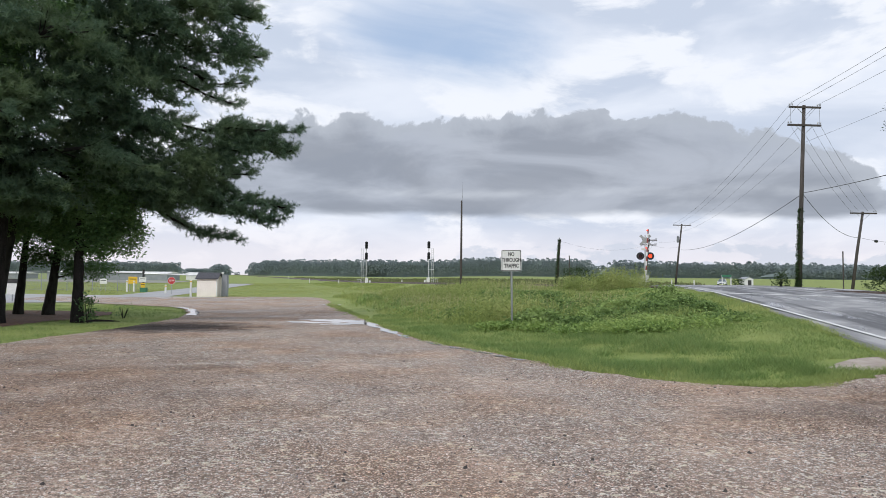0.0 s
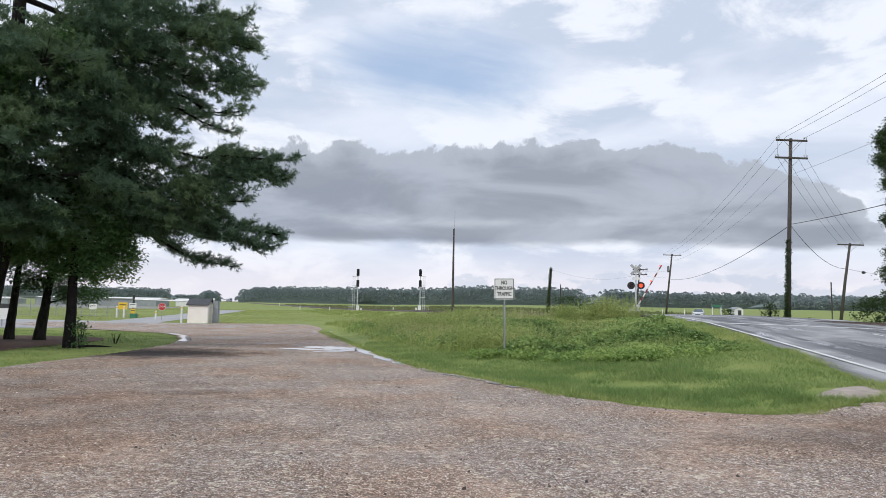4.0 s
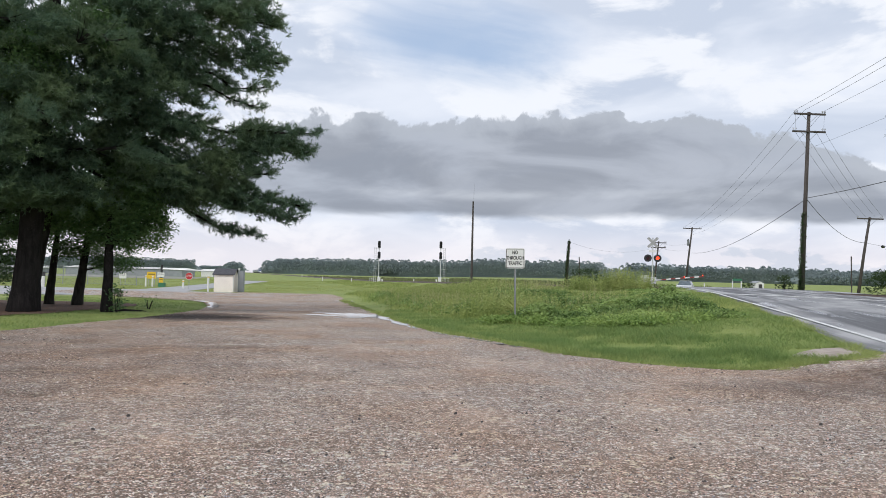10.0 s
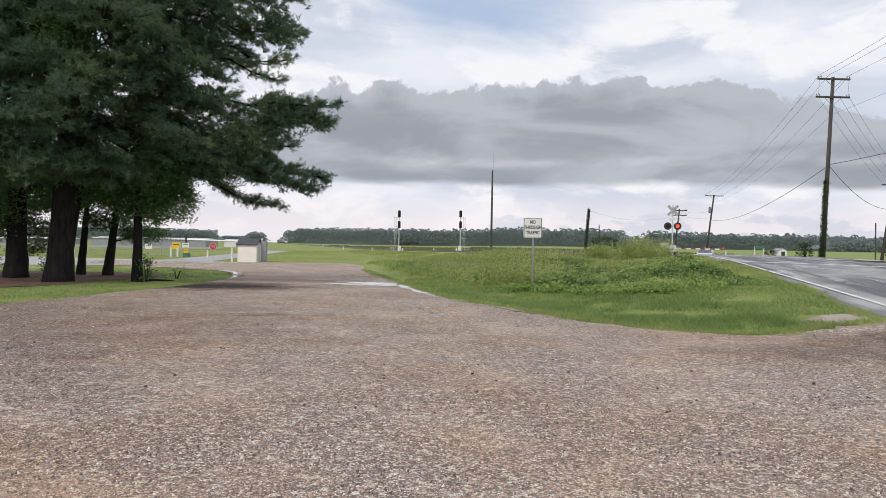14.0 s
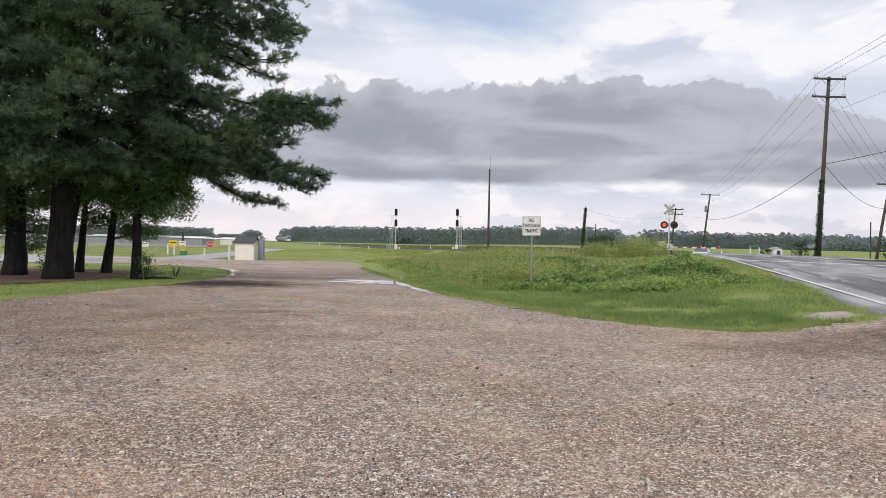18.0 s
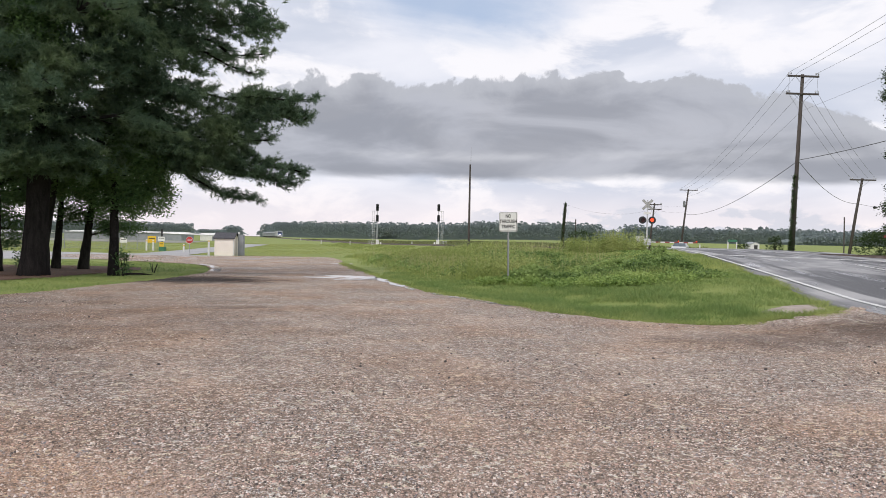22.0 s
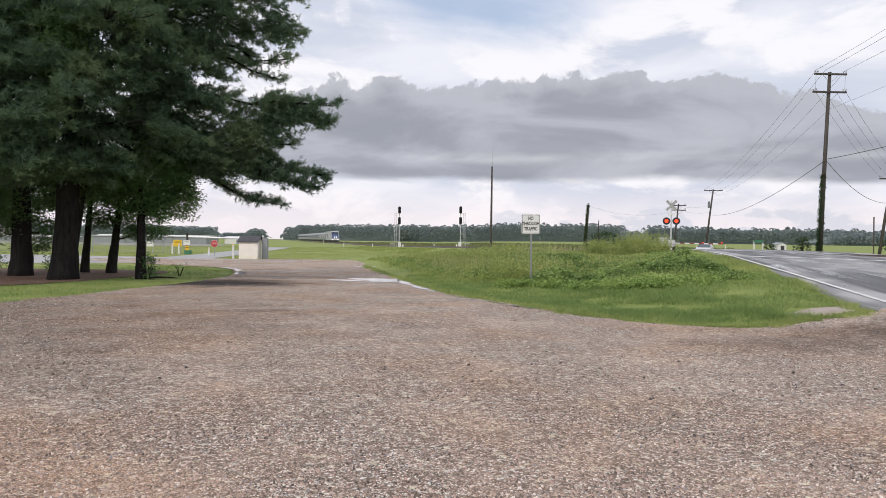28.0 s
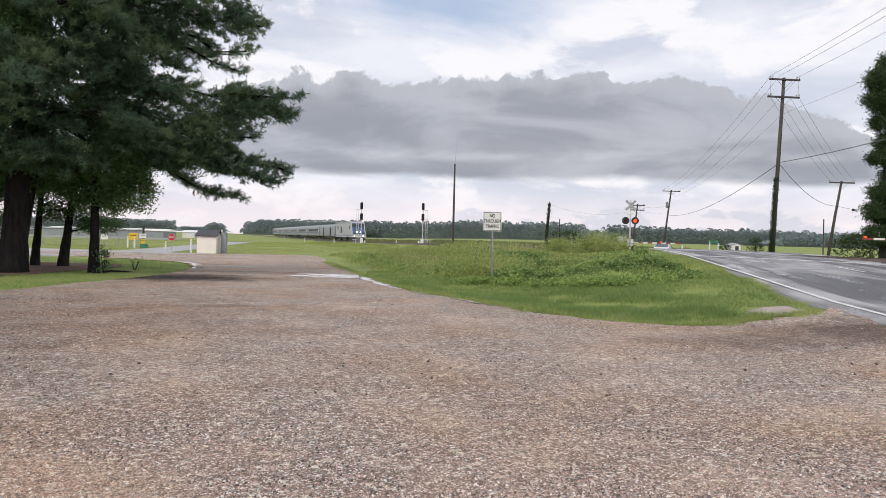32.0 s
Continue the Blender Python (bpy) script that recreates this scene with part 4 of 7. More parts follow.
def build_grove():
    # the big pine whose boughs reach over the lot: tip, height on the trunk, sag, twig length, density
    pine_tree(-14.3, 25.6, 19.0, 0.46, [
        ((-6.0, 28.0, 12.9), 13.6, -0.4, 1.4, 1.6), ((-6.0, 28.0, 11.7), 12.8, -0.4, 1.4, 1.6), ((-5.8, 28.5, 10.2), 12.2, -0.5, 1.2, 1.7),
        ((-6.3, 28.0, 9.0), 11.4, -0.3, 1.0, 1.5), ((-6.6, 28.0, 8.2), 11.0, -0.2, 0.9, 1.4),
        ((-4.1, 29.0, 7.35), 9.2, -0.75, 1.15, 1.9), ((-4.6, 29.3, 6.5), 8.8, -0.7, 1.1, 1.7), ((-5.9, 28.5, 5.45), 8.0, -0.7, 0.9, 1.5),
        ((-4.9, 30.0, 4.3), 6.8, -0.8, 1.1, 2.0), ((-5.2, 29.7, 3.7), 6.5, -0.6, 1.0, 1.7), ((-6.7, 29.3, 2.85), 5.8, 0.0, 0.95, 2.0), ((-7.6, 28.5, 4.2), 6.6, -0.3, 1.2, 1.7),
        ((-9.2, 24.5, 5.2), 6.0, 0.3, 1.4, 1.5), ((-12.0, 21.5, 6.3), 7.0, 0.4, 1.5, 1.5), ((-16.5, 21.0, 5.6), 6.8, 0.4, 1.6, 1.6),
        ((-10.0, 22.5, 9.0), 9.5, 0.4, 1.5, 1.5), ((-14.0, 20.5, 9.0), 10.0, 0.4, 1.6, 1.5), ((-19.0, 23.0, 8.5), 9.0, 0.4, 1.5, 1.4)],
        [((-14.9, 25.0, 9.4), (2.6, 2.2, 1.9), 520), ((-12.4, 26.0, 9.8), (2.6, 2.2, 1.9), 520), ((-10.2, 27.0, 10.6), (2.1, 1.8, 1.4), 380), ((-10.6, 27.0, 8.9), (2.3, 1.8, 1.1), 300), ((-9.0, 27.6, 8.9), (1.2, 1.2, 0.7), 150), ((-13.5, 26.0, 8.2), (2.4, 1.8, 1.2), 180), ((-8.1, 27.5, 11.6), (1.8, 1.6, 1.3), 240),
         ((-14.8, 25.0, 6.8), (2.6, 2.2, 1.7), 480), ((-12.3, 26.0, 7.4), (2.5, 2.2, 1.7), 480), ((-10.2, 27.0, 7.0), (1.8, 1.8, 1.1), 300),
         ((-12.7, 26.0, 4.9), (2.3, 2.0, 1.2), 380), ((-10.4, 27.0, 5.2), (2.0, 1.8, 1.2), 360), ((-8.4, 28.0, 5.5), (1.5, 1.4, 0.9), 200),
         ((-13.0, 26.0, 12.5), (4.5, 3.0, 2.4), 640), ((-9.9, 27.0, 13.4), (2.8, 2.0, 1.5), 330), ((-15.2, 25.0, 14.3), (3.6, 2.2, 1.8), 430), ((-18.6, 25.0, 13.6), (2.4, 2.0, 1.8), 300), ((-13.4, 25.6, 16.3), (4.4, 2.2, 1.4), 420), ((-18.2, 25.4, 15.9), (2.4, 2.0, 1.4), 280), ((-15.5, 24.6, 4.6), (2.2, 1.8, 1.1), 260), ((-14.2, 22.6, 5.6), (1.9, 1.3, 1.0), 330), ((-14.6, 23.0, 4.1), (1.9, 1.2, 0.7), 230), ((-16.8, 22.9, 3.9), (1.8, 1.2, 0.7), 220), ((-12.7, 24.6, 4.0), (1.5, 1.2, 0.6), 170), ((-16.4, 22.4, 5.3), (1.8, 1.3, 1.0), 320), ((-15.2, 22.3, 7.6), (2.2, 1.4, 1.2), 380), ((-12.6, 23.6, 7.2), (1.7, 1.3, 1.2), 280), ((-13.4, 23.2, 9.6), (2.2, 1.4, 1.3), 330), ((-11.0, 25.2, 8.9), (1.7, 1.4, 1.3), 300), ((-16.6, 23.0, 9.8), (1.9, 1.4, 1.4), 300), ((-10.4, 25.6, 11.4), (2.0, 1.4, 1.4), 300),
         ((-8.0, 28.3, 4.9), (1.3, 1.1, 0.6), 170), ((-6.2, 29.2, 4.2), (1.2, 1.0, 0.5), 170), ((-5.9, 28.9, 6.9), (1.3, 1.0, 0.65), 190), ((-7.4, 28.3, 6.5), (1.3, 1.1, 0.8), 170),
         ((-6.9, 28.0, 10.3), (1.2, 1.1, 0.8), 170), ((-7.1, 28.0, 12.2), (1.3, 1.2, 0.9), 170), ((-9.0, 27.6, 4.3), (1.0, 1.0, 0.5), 100)],
        "tall dark loblolly pine with furrowed bark, boughs over the gravel", lean=(0.8, 0.3), seed=5)
    pine_tree(-17.45, 28.3, 18.0, 0.40, [((-19.0, 23.5, 6.0), 6.5, 0.3, 1.4, 1.4), ((-21.5, 25.0, 7.5), 8.0, 0.3, 1.4, 1.4)],
              [((-18.5, 27.0, 7.5), (3.4, 2.6, 2.6), 620), ((-19.0, 27.0, 11.5), (3.6, 2.8, 2.6), 620), ((-17.5, 27.0, 4.4), (2.6, 2.0, 1.1), 260)],
              "tall dark pine with a straight scaly trunk", seed=8)
    broad_tree(-11.85, 27.0, 9.0, 0.20, [((-11.4, 27.5, 3.9), (1.5, 1.5, 1.2), 380), ((-10.8, 27.2, 4.7), (1.2, 1.2, 1.1), 200), ((-10.6, 28.0, 2.9), (0.7, 0.8, 0.8), 90), ((-13.0, 27.0, 4.6), (2.0, 1.8, 1.4), 360), ((-11.6, 27.6, 6.2), (1.6, 1.6, 1.2), 240), ((-11.6, 27.4, 2.6), (1.2, 1.0, 0.6), 120)],
               "broadleaf tree with a dark trunk and dense foliage", seed=11, bark=BARK)
    broad_tree(-14.75, 26.9, 12.0, 0.17, [((-14.0, 27.5, 3.9), (2.0, 1.6, 1.1), 300), ((-13.6, 23.6, 8.3), (1.3, 1.0, 1.3), 200), ((-15.6, 23.4, 9.3), (1.5, 1.0, 1.4), 230), ((-16.4, 23.8, 6.9), (1.2, 1.0, 1.1), 170), ((-11.8, 24.6, 9.9), (1.1, 0.9, 1.0), 130), ((-15.4, 28.0, 3.0), (1.2, 1.0, 0.7), 110)], "slim broadleaf tree with a curved trunk", lean=(0.9, 0.5), curve=(0.25, 0), seed=12)
    broad_tree(-17.0, 33.0, 8.0, 0.19, [((-16.5, 33.0, 4.0), (2.2, 1.8, 1.3), 300), ((-18.5, 32.5, 4.2), (2.2, 1.8, 1.6), 320)], "slim pale-barked broadleaf tree", lean=(0.5, 0.2), seed=13)
    broad_tree(-15.7, 33.0, 8.0, 0.22, [((-14.6, 33.0, 3.6), (2.0, 1.6, 1.1), 280), ((-15.8, 33.0, 2.2), (1.2, 0.8, 0.45), 70), ((-14.3, 33.5, 1.6), (1.2, 0.8, 0.4), 60)], "slim broadleaf tree with a leaning trunk", lean=(0.9, 0.2), seed=14)
    broad_tree(-21.5, 31.0, 9.0, 0.25, [((-20.5, 30.0, 4.2), (2.4, 2.0, 1.8), 320), ((-22.5, 30.0, 5.0), (2.2, 2.0, 2.0), 300), ((-20.6, 31.0, 2.0), (1.4, 1.0, 0.8), 110), ((-19.2, 31.0, 3.5), (2.0, 1.5, 1.4), 300), ((-22.6, 29.0, 3.2), (2.4, 1.8, 1.8), 340), ((-17.6, 31.5, 3.8), (1.6, 1.2, 1.0), 200)], "broadleaf tree at the back of the grove", seed=15)
    broad_tree(-20.3, 26.5, 9.0, 0.22, [((-20.6, 27.0, 3.6), (1.8, 1.6, 1.4), 260), ((-18.7, 28.0, 2.5), (1.7, 1.2, 1.2), 220), ((-17.9, 30.0, 1.4), (1.1, 1.0, 0.9), 110)], "dark broadleaf tree among the pines", lean=(0.3, 0.2), seed=17, bark=BARK)
    broad_tree(-19.5, 22.5, 9.5, 0.22, [((-17.6, 22.0, 6.2), (1.2, 1.4, 1.5), 240), ((-17.7, 22.5, 8.6), (1.3, 1.5, 1.5), 230)], "broadleaf tree with yellowing leaves", seed=16, mat=YELLOW_LEAF, leaf=0.10)
    broad_tree(30.9, 39.0, 13.5, 0.20, [((31.3, 39.0, 12.9), (0.9, 1.0, 0.8), 230), ((30.5, 39.0, 11.9), (0.8, 1.0, 0.8), 240), ((31.6, 39.0, 11.2), (1.0, 1.1, 0.9), 280), ((30.3, 39.0, 10.6), (0.8, 1.0, 0.6), 190), ((31.0, 39.0, 9.3), (0.9, 1.1, 0.7), 250), ((31.2, 39.0, 8.0), (0.8, 1.0, 0.6), 210), ((30.6, 39.0, 7.1), (0.7, 0.9, 0.5), 150),
                                        ((31.5, 39.0, 6.0), (0.7, 0.9, 0.5), 130), ((31.0, 39.0, 4.9), (0.9, 1.1, 0.6), 190), ((30.5, 39.0, 3.7), (0.8, 1.1, 0.6), 190), ((31.6, 39.0, 3.2), (0.9, 1.1, 0.6), 190), ((30.8, 39.0, 2.2), (1.2, 1.2, 0.6), 230)],
               "tall dark tree beside the road past the crossing", seed=21, mat=VINE, group="trees by the road")


build_grove()


def build_far_woods():
    """Woods along the horizon: rows of single crowns of leafy clumps before a closed, darker depth."""
    rng = random.Random(4)
    g = Cloud(4)
    P, L, W = [], [], []

    def canopy(x, h):
        n = noise.noise
        return h * (0.88 + 0.10 * n((x * 0.02, h, 1.7)) + 0.06 * n((x * 0.07, h, 4.1)))

    def crown(x, d, h):
        z0 = ground_level(x, d)
        r = rng.uniform(2.4, 3.8)
        low = rng.uniform(0.12, 0.3) * h
        for _ in range(72):
            u = rng.random() ** 0.8
            q = rng.uniform(math.pi * 0.95, math.pi * 2.05)
            rr = r * math.cos(u * math.pi / 2) ** 0.6 * rng.uniform(0.85, 1.05)
            P.append((x + rr * math.cos(q), d + rr * math.sin(q), z0 + low + (h - low) * math.sin(u * math.pi / 2)))
            L.append(rng.uniform(0.65, 1.0))

    def belt(x0, x1, d0, d1, h0, h1, step=2.6, uneven=0.07):
        n = int(abs(x1 - x0) / step)
        for row in range(2):
            for i in range(n):
                t = (i + rng.random()) / n
                x = x0 + (x1 - x0) * t
                edge = min(1.0, 0.45 + (i / 5) ** 0.5, 0.45 + ((n - i) / 5) ** 0.5)
                h = canopy(x, h0 + (h1 - h0) * t) * edge * rng.uniform(1 - uneven, 1 + uneven * 0.6) * (0.86 if row == 0 else 1.0)
                crown(x, d0 + (d1 - d0) * t + (5 if row else 0) + rng.uniform(-2, 2), h)
        # the closed depth of the wood
        cols = [(x0 + (x1 - x0) * i / n, d0 + (d1 - d0) * i / n + 8, canopy(x0 + (x1 - x0) * i / n, h0 + (h1 - h0) * i / n) * 0.90 * min(1.0, 0.3 + i / 5, 0.3 + (n - i) / 5)) for i in range(n + 1)]
        for (xa, ya, ha), (xb, yb, hb) in zip(cols, cols[1:]):
            za = ground_level(xa, ya)
            W.append(((xa, ya, za - 1), (xb, yb, za - 1), (xb, yb + 2, za + hb), (xa, ya + 2, za + ha)))
            W.append(((xa, ya + 2, za + ha), (xb, yb + 2, za + hb), (xb, yb + 40, za + hb * 0.5), (xa, ya + 40, za + ha * 0.5)))

    belt(-520, -262, 900, 900, 17, 17.5)
    belt(-330, -262, 1150, 1150, 12, 10)
    belt(-215, -190, 850, 850, 14, 15)
    belt(-190, -172, 1100, 1000, 13, 13)
    belt(-180, -140, 900, 880, 18, 21)
    belt(-162, -8, 880, 760, 22, 21)
    belt(-34, 212, 770, 720, 21, 20, uneven=0.10)
    belt(180, 250, 800, 790, 14.5, 14.5)
    belt(222, 640, 700, 640, 18.5, 16, uneven=0.13)
    belt(330, 640, 560, 520, 11, 11, uneven=0.13)
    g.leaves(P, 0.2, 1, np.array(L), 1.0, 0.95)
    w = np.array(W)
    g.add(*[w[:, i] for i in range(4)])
    # crowns and backing both wear the haze-paled leaf colour
    solid("far_woods", g, HAZED_LEAF, "line of woods along the horizon, colour paled and blued for haze", "woods", kind="stuff")


build_far_woods()


# ---- poles, signs, railway furniture ----
def sign_no_through():
    x, y = 3.47, 21.0
    z = ground_level(x, y)
    s = thing("road_sign", at(x, y, z) @ pose(0, 0, 0, 0, -1.0, -8), "white square traffic sign on a grey steel post", "road sign")
    post = Geo()
    post.prism([(-0.032, 0), (-0.012, -0.028), (0.012, -0.028), (0.032, 0), (0.024, 0.004), (0.010, -0.020), (-0.010, -0.020), (-0.024, 0.004)], "z", -0.3, 2.40)
    part("post", post, GALV, s, "grey steel channel post")
    corner = [(sx * (0.255 + 0.05 * math.cos(q)), sz * (0.275 + 0.05 * math.sin(q)) + 2.095) for sx, sz, qs in ((1, 1, (0, 30, 60, 90)), (-1, 1, (90, 60, 30, 0)), (-1, -1, (0, 30, 60, 90)), (1, -1, (90, 60, 30, 0))) for q in map(radians, qs)]
    plate = Geo().prism(corner, "y", -0.044, -0.039)
    pl = part("plate", plate, WHITE, s, "white sheet metal plate")
    bor = Geo()
    for x0, z0, x1, z1 in ((-0.29, 1.785, 0.29, 1.80), (-0.29, 2.39, 0.29, 2.405), (-0.29, 1.80, -0.275, 2.39), (0.275, 1.80, 0.29, 2.39)):
        bor.box(x0, -0.0475, z0, x1, -0.0442, z1)
    part("border", bor, BLACK, pl)
    for word, zz in (("NO", 2.235), ("THROUGH", 2.06), ("TRAFFIC", 1.885)):
        cu = bpy.data.curves.new("lettering", "FONT")
        cu.body, cu.size, cu.align_x, cu.extrude, cu.offset = word, 0.158, "CENTER", 0.001, 0.005
        t = new("lettering", cu)
        t.matrix_basis = pose(0, -0.0465, zz, 90, 0, 0) @ Matrix.Diagonal((0.74, 1, 1, 1))
        dg = bpy.context.evaluated_depsgraph_get()
        me = bpy.data.meshes.new_from_object(t.evaluated_get(dg))
        me.transform(t.matrix_basis)
        bpy.data.objects.remove(t)
        me.materials.clear()
        me.materials.append(BLACK)
        ob = new("lettering", me)
        ob.parent = pl
        ob["label"] = "black lettering " + word
    for zz in (1.85, 2.34):
        part("bolt", Geo().tube([(0, -0.05, zz), (0, -0.036, zz)], 0.011, 6), GALV, s)


sign_no_through()


def utility_pole(x, y, height, r, lean, arms, label, vine=0.0, yaw=0.0, z=None):
    z = ground_level(x, y) if z is None else z
    p = thing("utility_pole", at(x, y, z) @ pose(0, 0, 0, 0, 0, yaw), label, "utility pole", "utility poles")
    top = Vector((lean[0], lean[1], height))
    part("post", Geo().tube([(0, 0, -0.6), tuple(top * 0.5), tuple(top)], [r, r * 0.85, r * 0.7], 10), WOOD_POLE, p, smooth=True)
    for h, half in arms:
        c = top * (h / height)
        a = part("crossarm", Geo().box(c.x - half, c.y - 0.17, c.z - 0.06, c.x + half, c.y - 0.06, c.z + 0.06, bevel=0.01), WOOD_POLE, p)
        for k in (-0.96, -0.80, 0.80, 0.96):
            g = Geo()
            g.tube([(c.x + k * half, c.y - 0.115, c.z + 0.05), (c.x + k * half, c.y - 0.115, c.z + 0.14), (c.x + k * half, c.y - 0.115, c.z + 0.15), (c.x + k * half, c.y - 0.115, c.z + 0.24)], [0.02, 0.02, 0.055, 0.04], 7)
            part("insulator", g, GALV, a)
        for sg in (-1, 1):
            part("brace", Geo().tube([(c.x + sg * half * 0.5, c.y - 0.12, c.z - 0.05), (c.x, c.y - 0.1, c.z - 0.6)], 0.015, 5), GALV, a)
    if vine:
        rng = random.Random(7)
        g = Cloud(7)
        P = []
        for _ in range(int(120 * vine)):
            t = rng.uniform(0, 1) ** 1.4
            h = t * vine
            w = 0.08 * (1 - 0.6 * t) + 0.02 + 0.03 * noise.noise((h * 1.7, 2.0, vine))
            P.append(top * (h / height) + Vector((rng.gauss(0, w * 0.5) - 0.05, rng.gauss(0, w * 0.5), 0)))
        g.leaves(P, 0.07, 9, 0.07)
        part("vine", g, VINE, p, "green climbing vine")
    return p


def wire(name, p0, p1, sag, r, label, n=18):
    p0, p1 = Vector(p0), Vector(p1)
    return solid(name, Geo().tube(bend(p0, p1, -sag, n), r * 0.62, 5), CABLE, label, "cable", "overhead cables")


def crossing_signal(x, y, z, yaw, arm_len, label, lift=0.92):
    s = thing("crossing_signal", at(x, y, z) @ pose(0, 0, 0, 0, 0, yaw), label, "crossing signal", "crossing signals")
    part("mast", Geo().tube([(0, 0, -0.3), (0, 0, 4.75)], 0.06, 10), ALU, s, "silver tube mast")
    part("base", Geo().tube([(0, 0, -0.4), (0, 0, 0.25), (0, 0, 0.3), (0, 0, 0.5)], [0.28, 0.24, 0.12, 0.10], 10), ALU, s)
    for i, q in enumerate((45, -45)):
        yy = -0.09 - 0.012 * i
        part("crossbuck_blade", Geo().box(-0.61, yy - 0.004, -0.115, 0.61, yy, 0.115), BUCK_GREY, s, "white crossbuck blade, greyed for its shaded face", m=at(0, 0, 4.3) @ pose(0, 0, 0, 0, q, 0))
    part("tracks_plate", Geo().box(-0.34, -0.10, 3.42, 0.34, -0.092, 3.62), WHITE, s, "white plate with unreadable lettering")
    part("lamp_arm", Geo().tube([(-0.5, 0, 3.0), (0.5, 0, 3.0)], 0.03, 8), ALU, s)
    lamps = []
    for side in (-0.42, 0.42):
        for back in (1,):
            lamp = part("flasher_lamp", Geo().tube([(side, -0.13, 2.9), (side, -0.115, 2.9)], 0.335, 24).tube([(side, -0.115, 2.9), (side, 0.05, 2.9)], [0.17, 0.11], 14), BLACK, s, "black round flasher background")
            hood = Geo()
            for k in range(13):
                q = math.radians(-20 + 220 * k / 12)
                c, sn = math.cos(q), math.sin(q)
                for yy, rr in ((-0.132, 0.165), (-0.40, 0.175)):
                    for d in (0, 0.006):
                        hood.v.append((side + (rr + d) * c, yy, 2.9 + (rr + d) * sn))
            for k in range(12):
                a0 = 4 * k
                hood.f += [(a0, a0 + 4, a0 + 6, a0 + 2), (a0 + 1, a0 + 3, a0 + 7, a0 + 5), (a0 + 2, a0 + 6, a0 + 7, a0 + 3)]
            part("hood", hood, BLACK, lamp)
            part("lens", Geo().tube([(side, -0.150, 2.9), (side, -0.132, 2.9)], 0.152, 20), RED_GLOW, lamp, "glowing red lens")
            lamps.append(part("shutter", Geo().tube([(0, -0.006, 0), (0, 0.006, 0)], 0.158, 20), RED_DIM, lamp, "dark red unlit lens cover", m=at(side, -0.165, 2.9)))
    part("gate_mechanism", Geo().box(-0.28, -0.25, 0.62, 0.32, 0.25, 1.22, bevel=0.04), ALU, s, "silver gate machine housing")
    pivot = new("gate_arm", Geo().box(0.1, -0.05, -0.06, 0.75, 0.05, 0.06, bevel=0.01).mesh("gate_arm", ALU))
    pivot.parent = s
    pivot.matrix_basis = at(0, -0.32, lift)
    pivot["label"] = "red and white striped gate arm"
    part("counterweight", Geo().box(-1.05, -0.09, 0.02, -0.25, 0.09, 0.50, bevel=0.04).box(-0.95, -0.05, -0.08, 0.1, 0.05, 0.06), ALU, pivot)
    n = 9
    for i in range(n):
        a0, a1 = 0.75 + (arm_len - 0.75) * i / n, 0.75 + (arm_len - 0.75) * (i + 1) / n
        part("arm_stripe", Geo().box(a0, -0.018, -0.055, a1, 0.018, 0.055), (ARM_RED, WHITE)[i % 2], pivot)
    for u in (0.62, 0.975):
        ax = arm_len * u
        part("arm_lens", Geo().tube([(ax, 0.05, 0.10), (ax, 0.065, 0.10)], 0.05, 10), RED_GLOW, pivot, "glowing red gate lamp")
        part("arm_lamp", Geo().tube([(ax, -0.07, 0.10), (ax, 0.05, 0.10)], 0.055, 10).box(ax - 0.02, -0.01, 0.05, ax + 0.02, 0.01, 0.06), BLACK, pivot)
        part("arm_lens", Geo().tube([(ax, -0.085, 0.10), (ax, -0.07, 0.10)], 0.05, 10), RED_GLOW, pivot, "glowing red gate lamp")
    return s, pivot, lamps


far_signal, far_arm, far_shutters = crossing_signal(22.15, 60.0, 0.48, -14, 4.35, "silver crossing signal with crossbuck, flashing red lamps and gate arm")
near_signal, near_arm, near_shutters = crossing_signal(31.3, 32.0, 0.97, 180 - 12, 5.9, "silver crossing signal with striped gate arm at the near kerb")


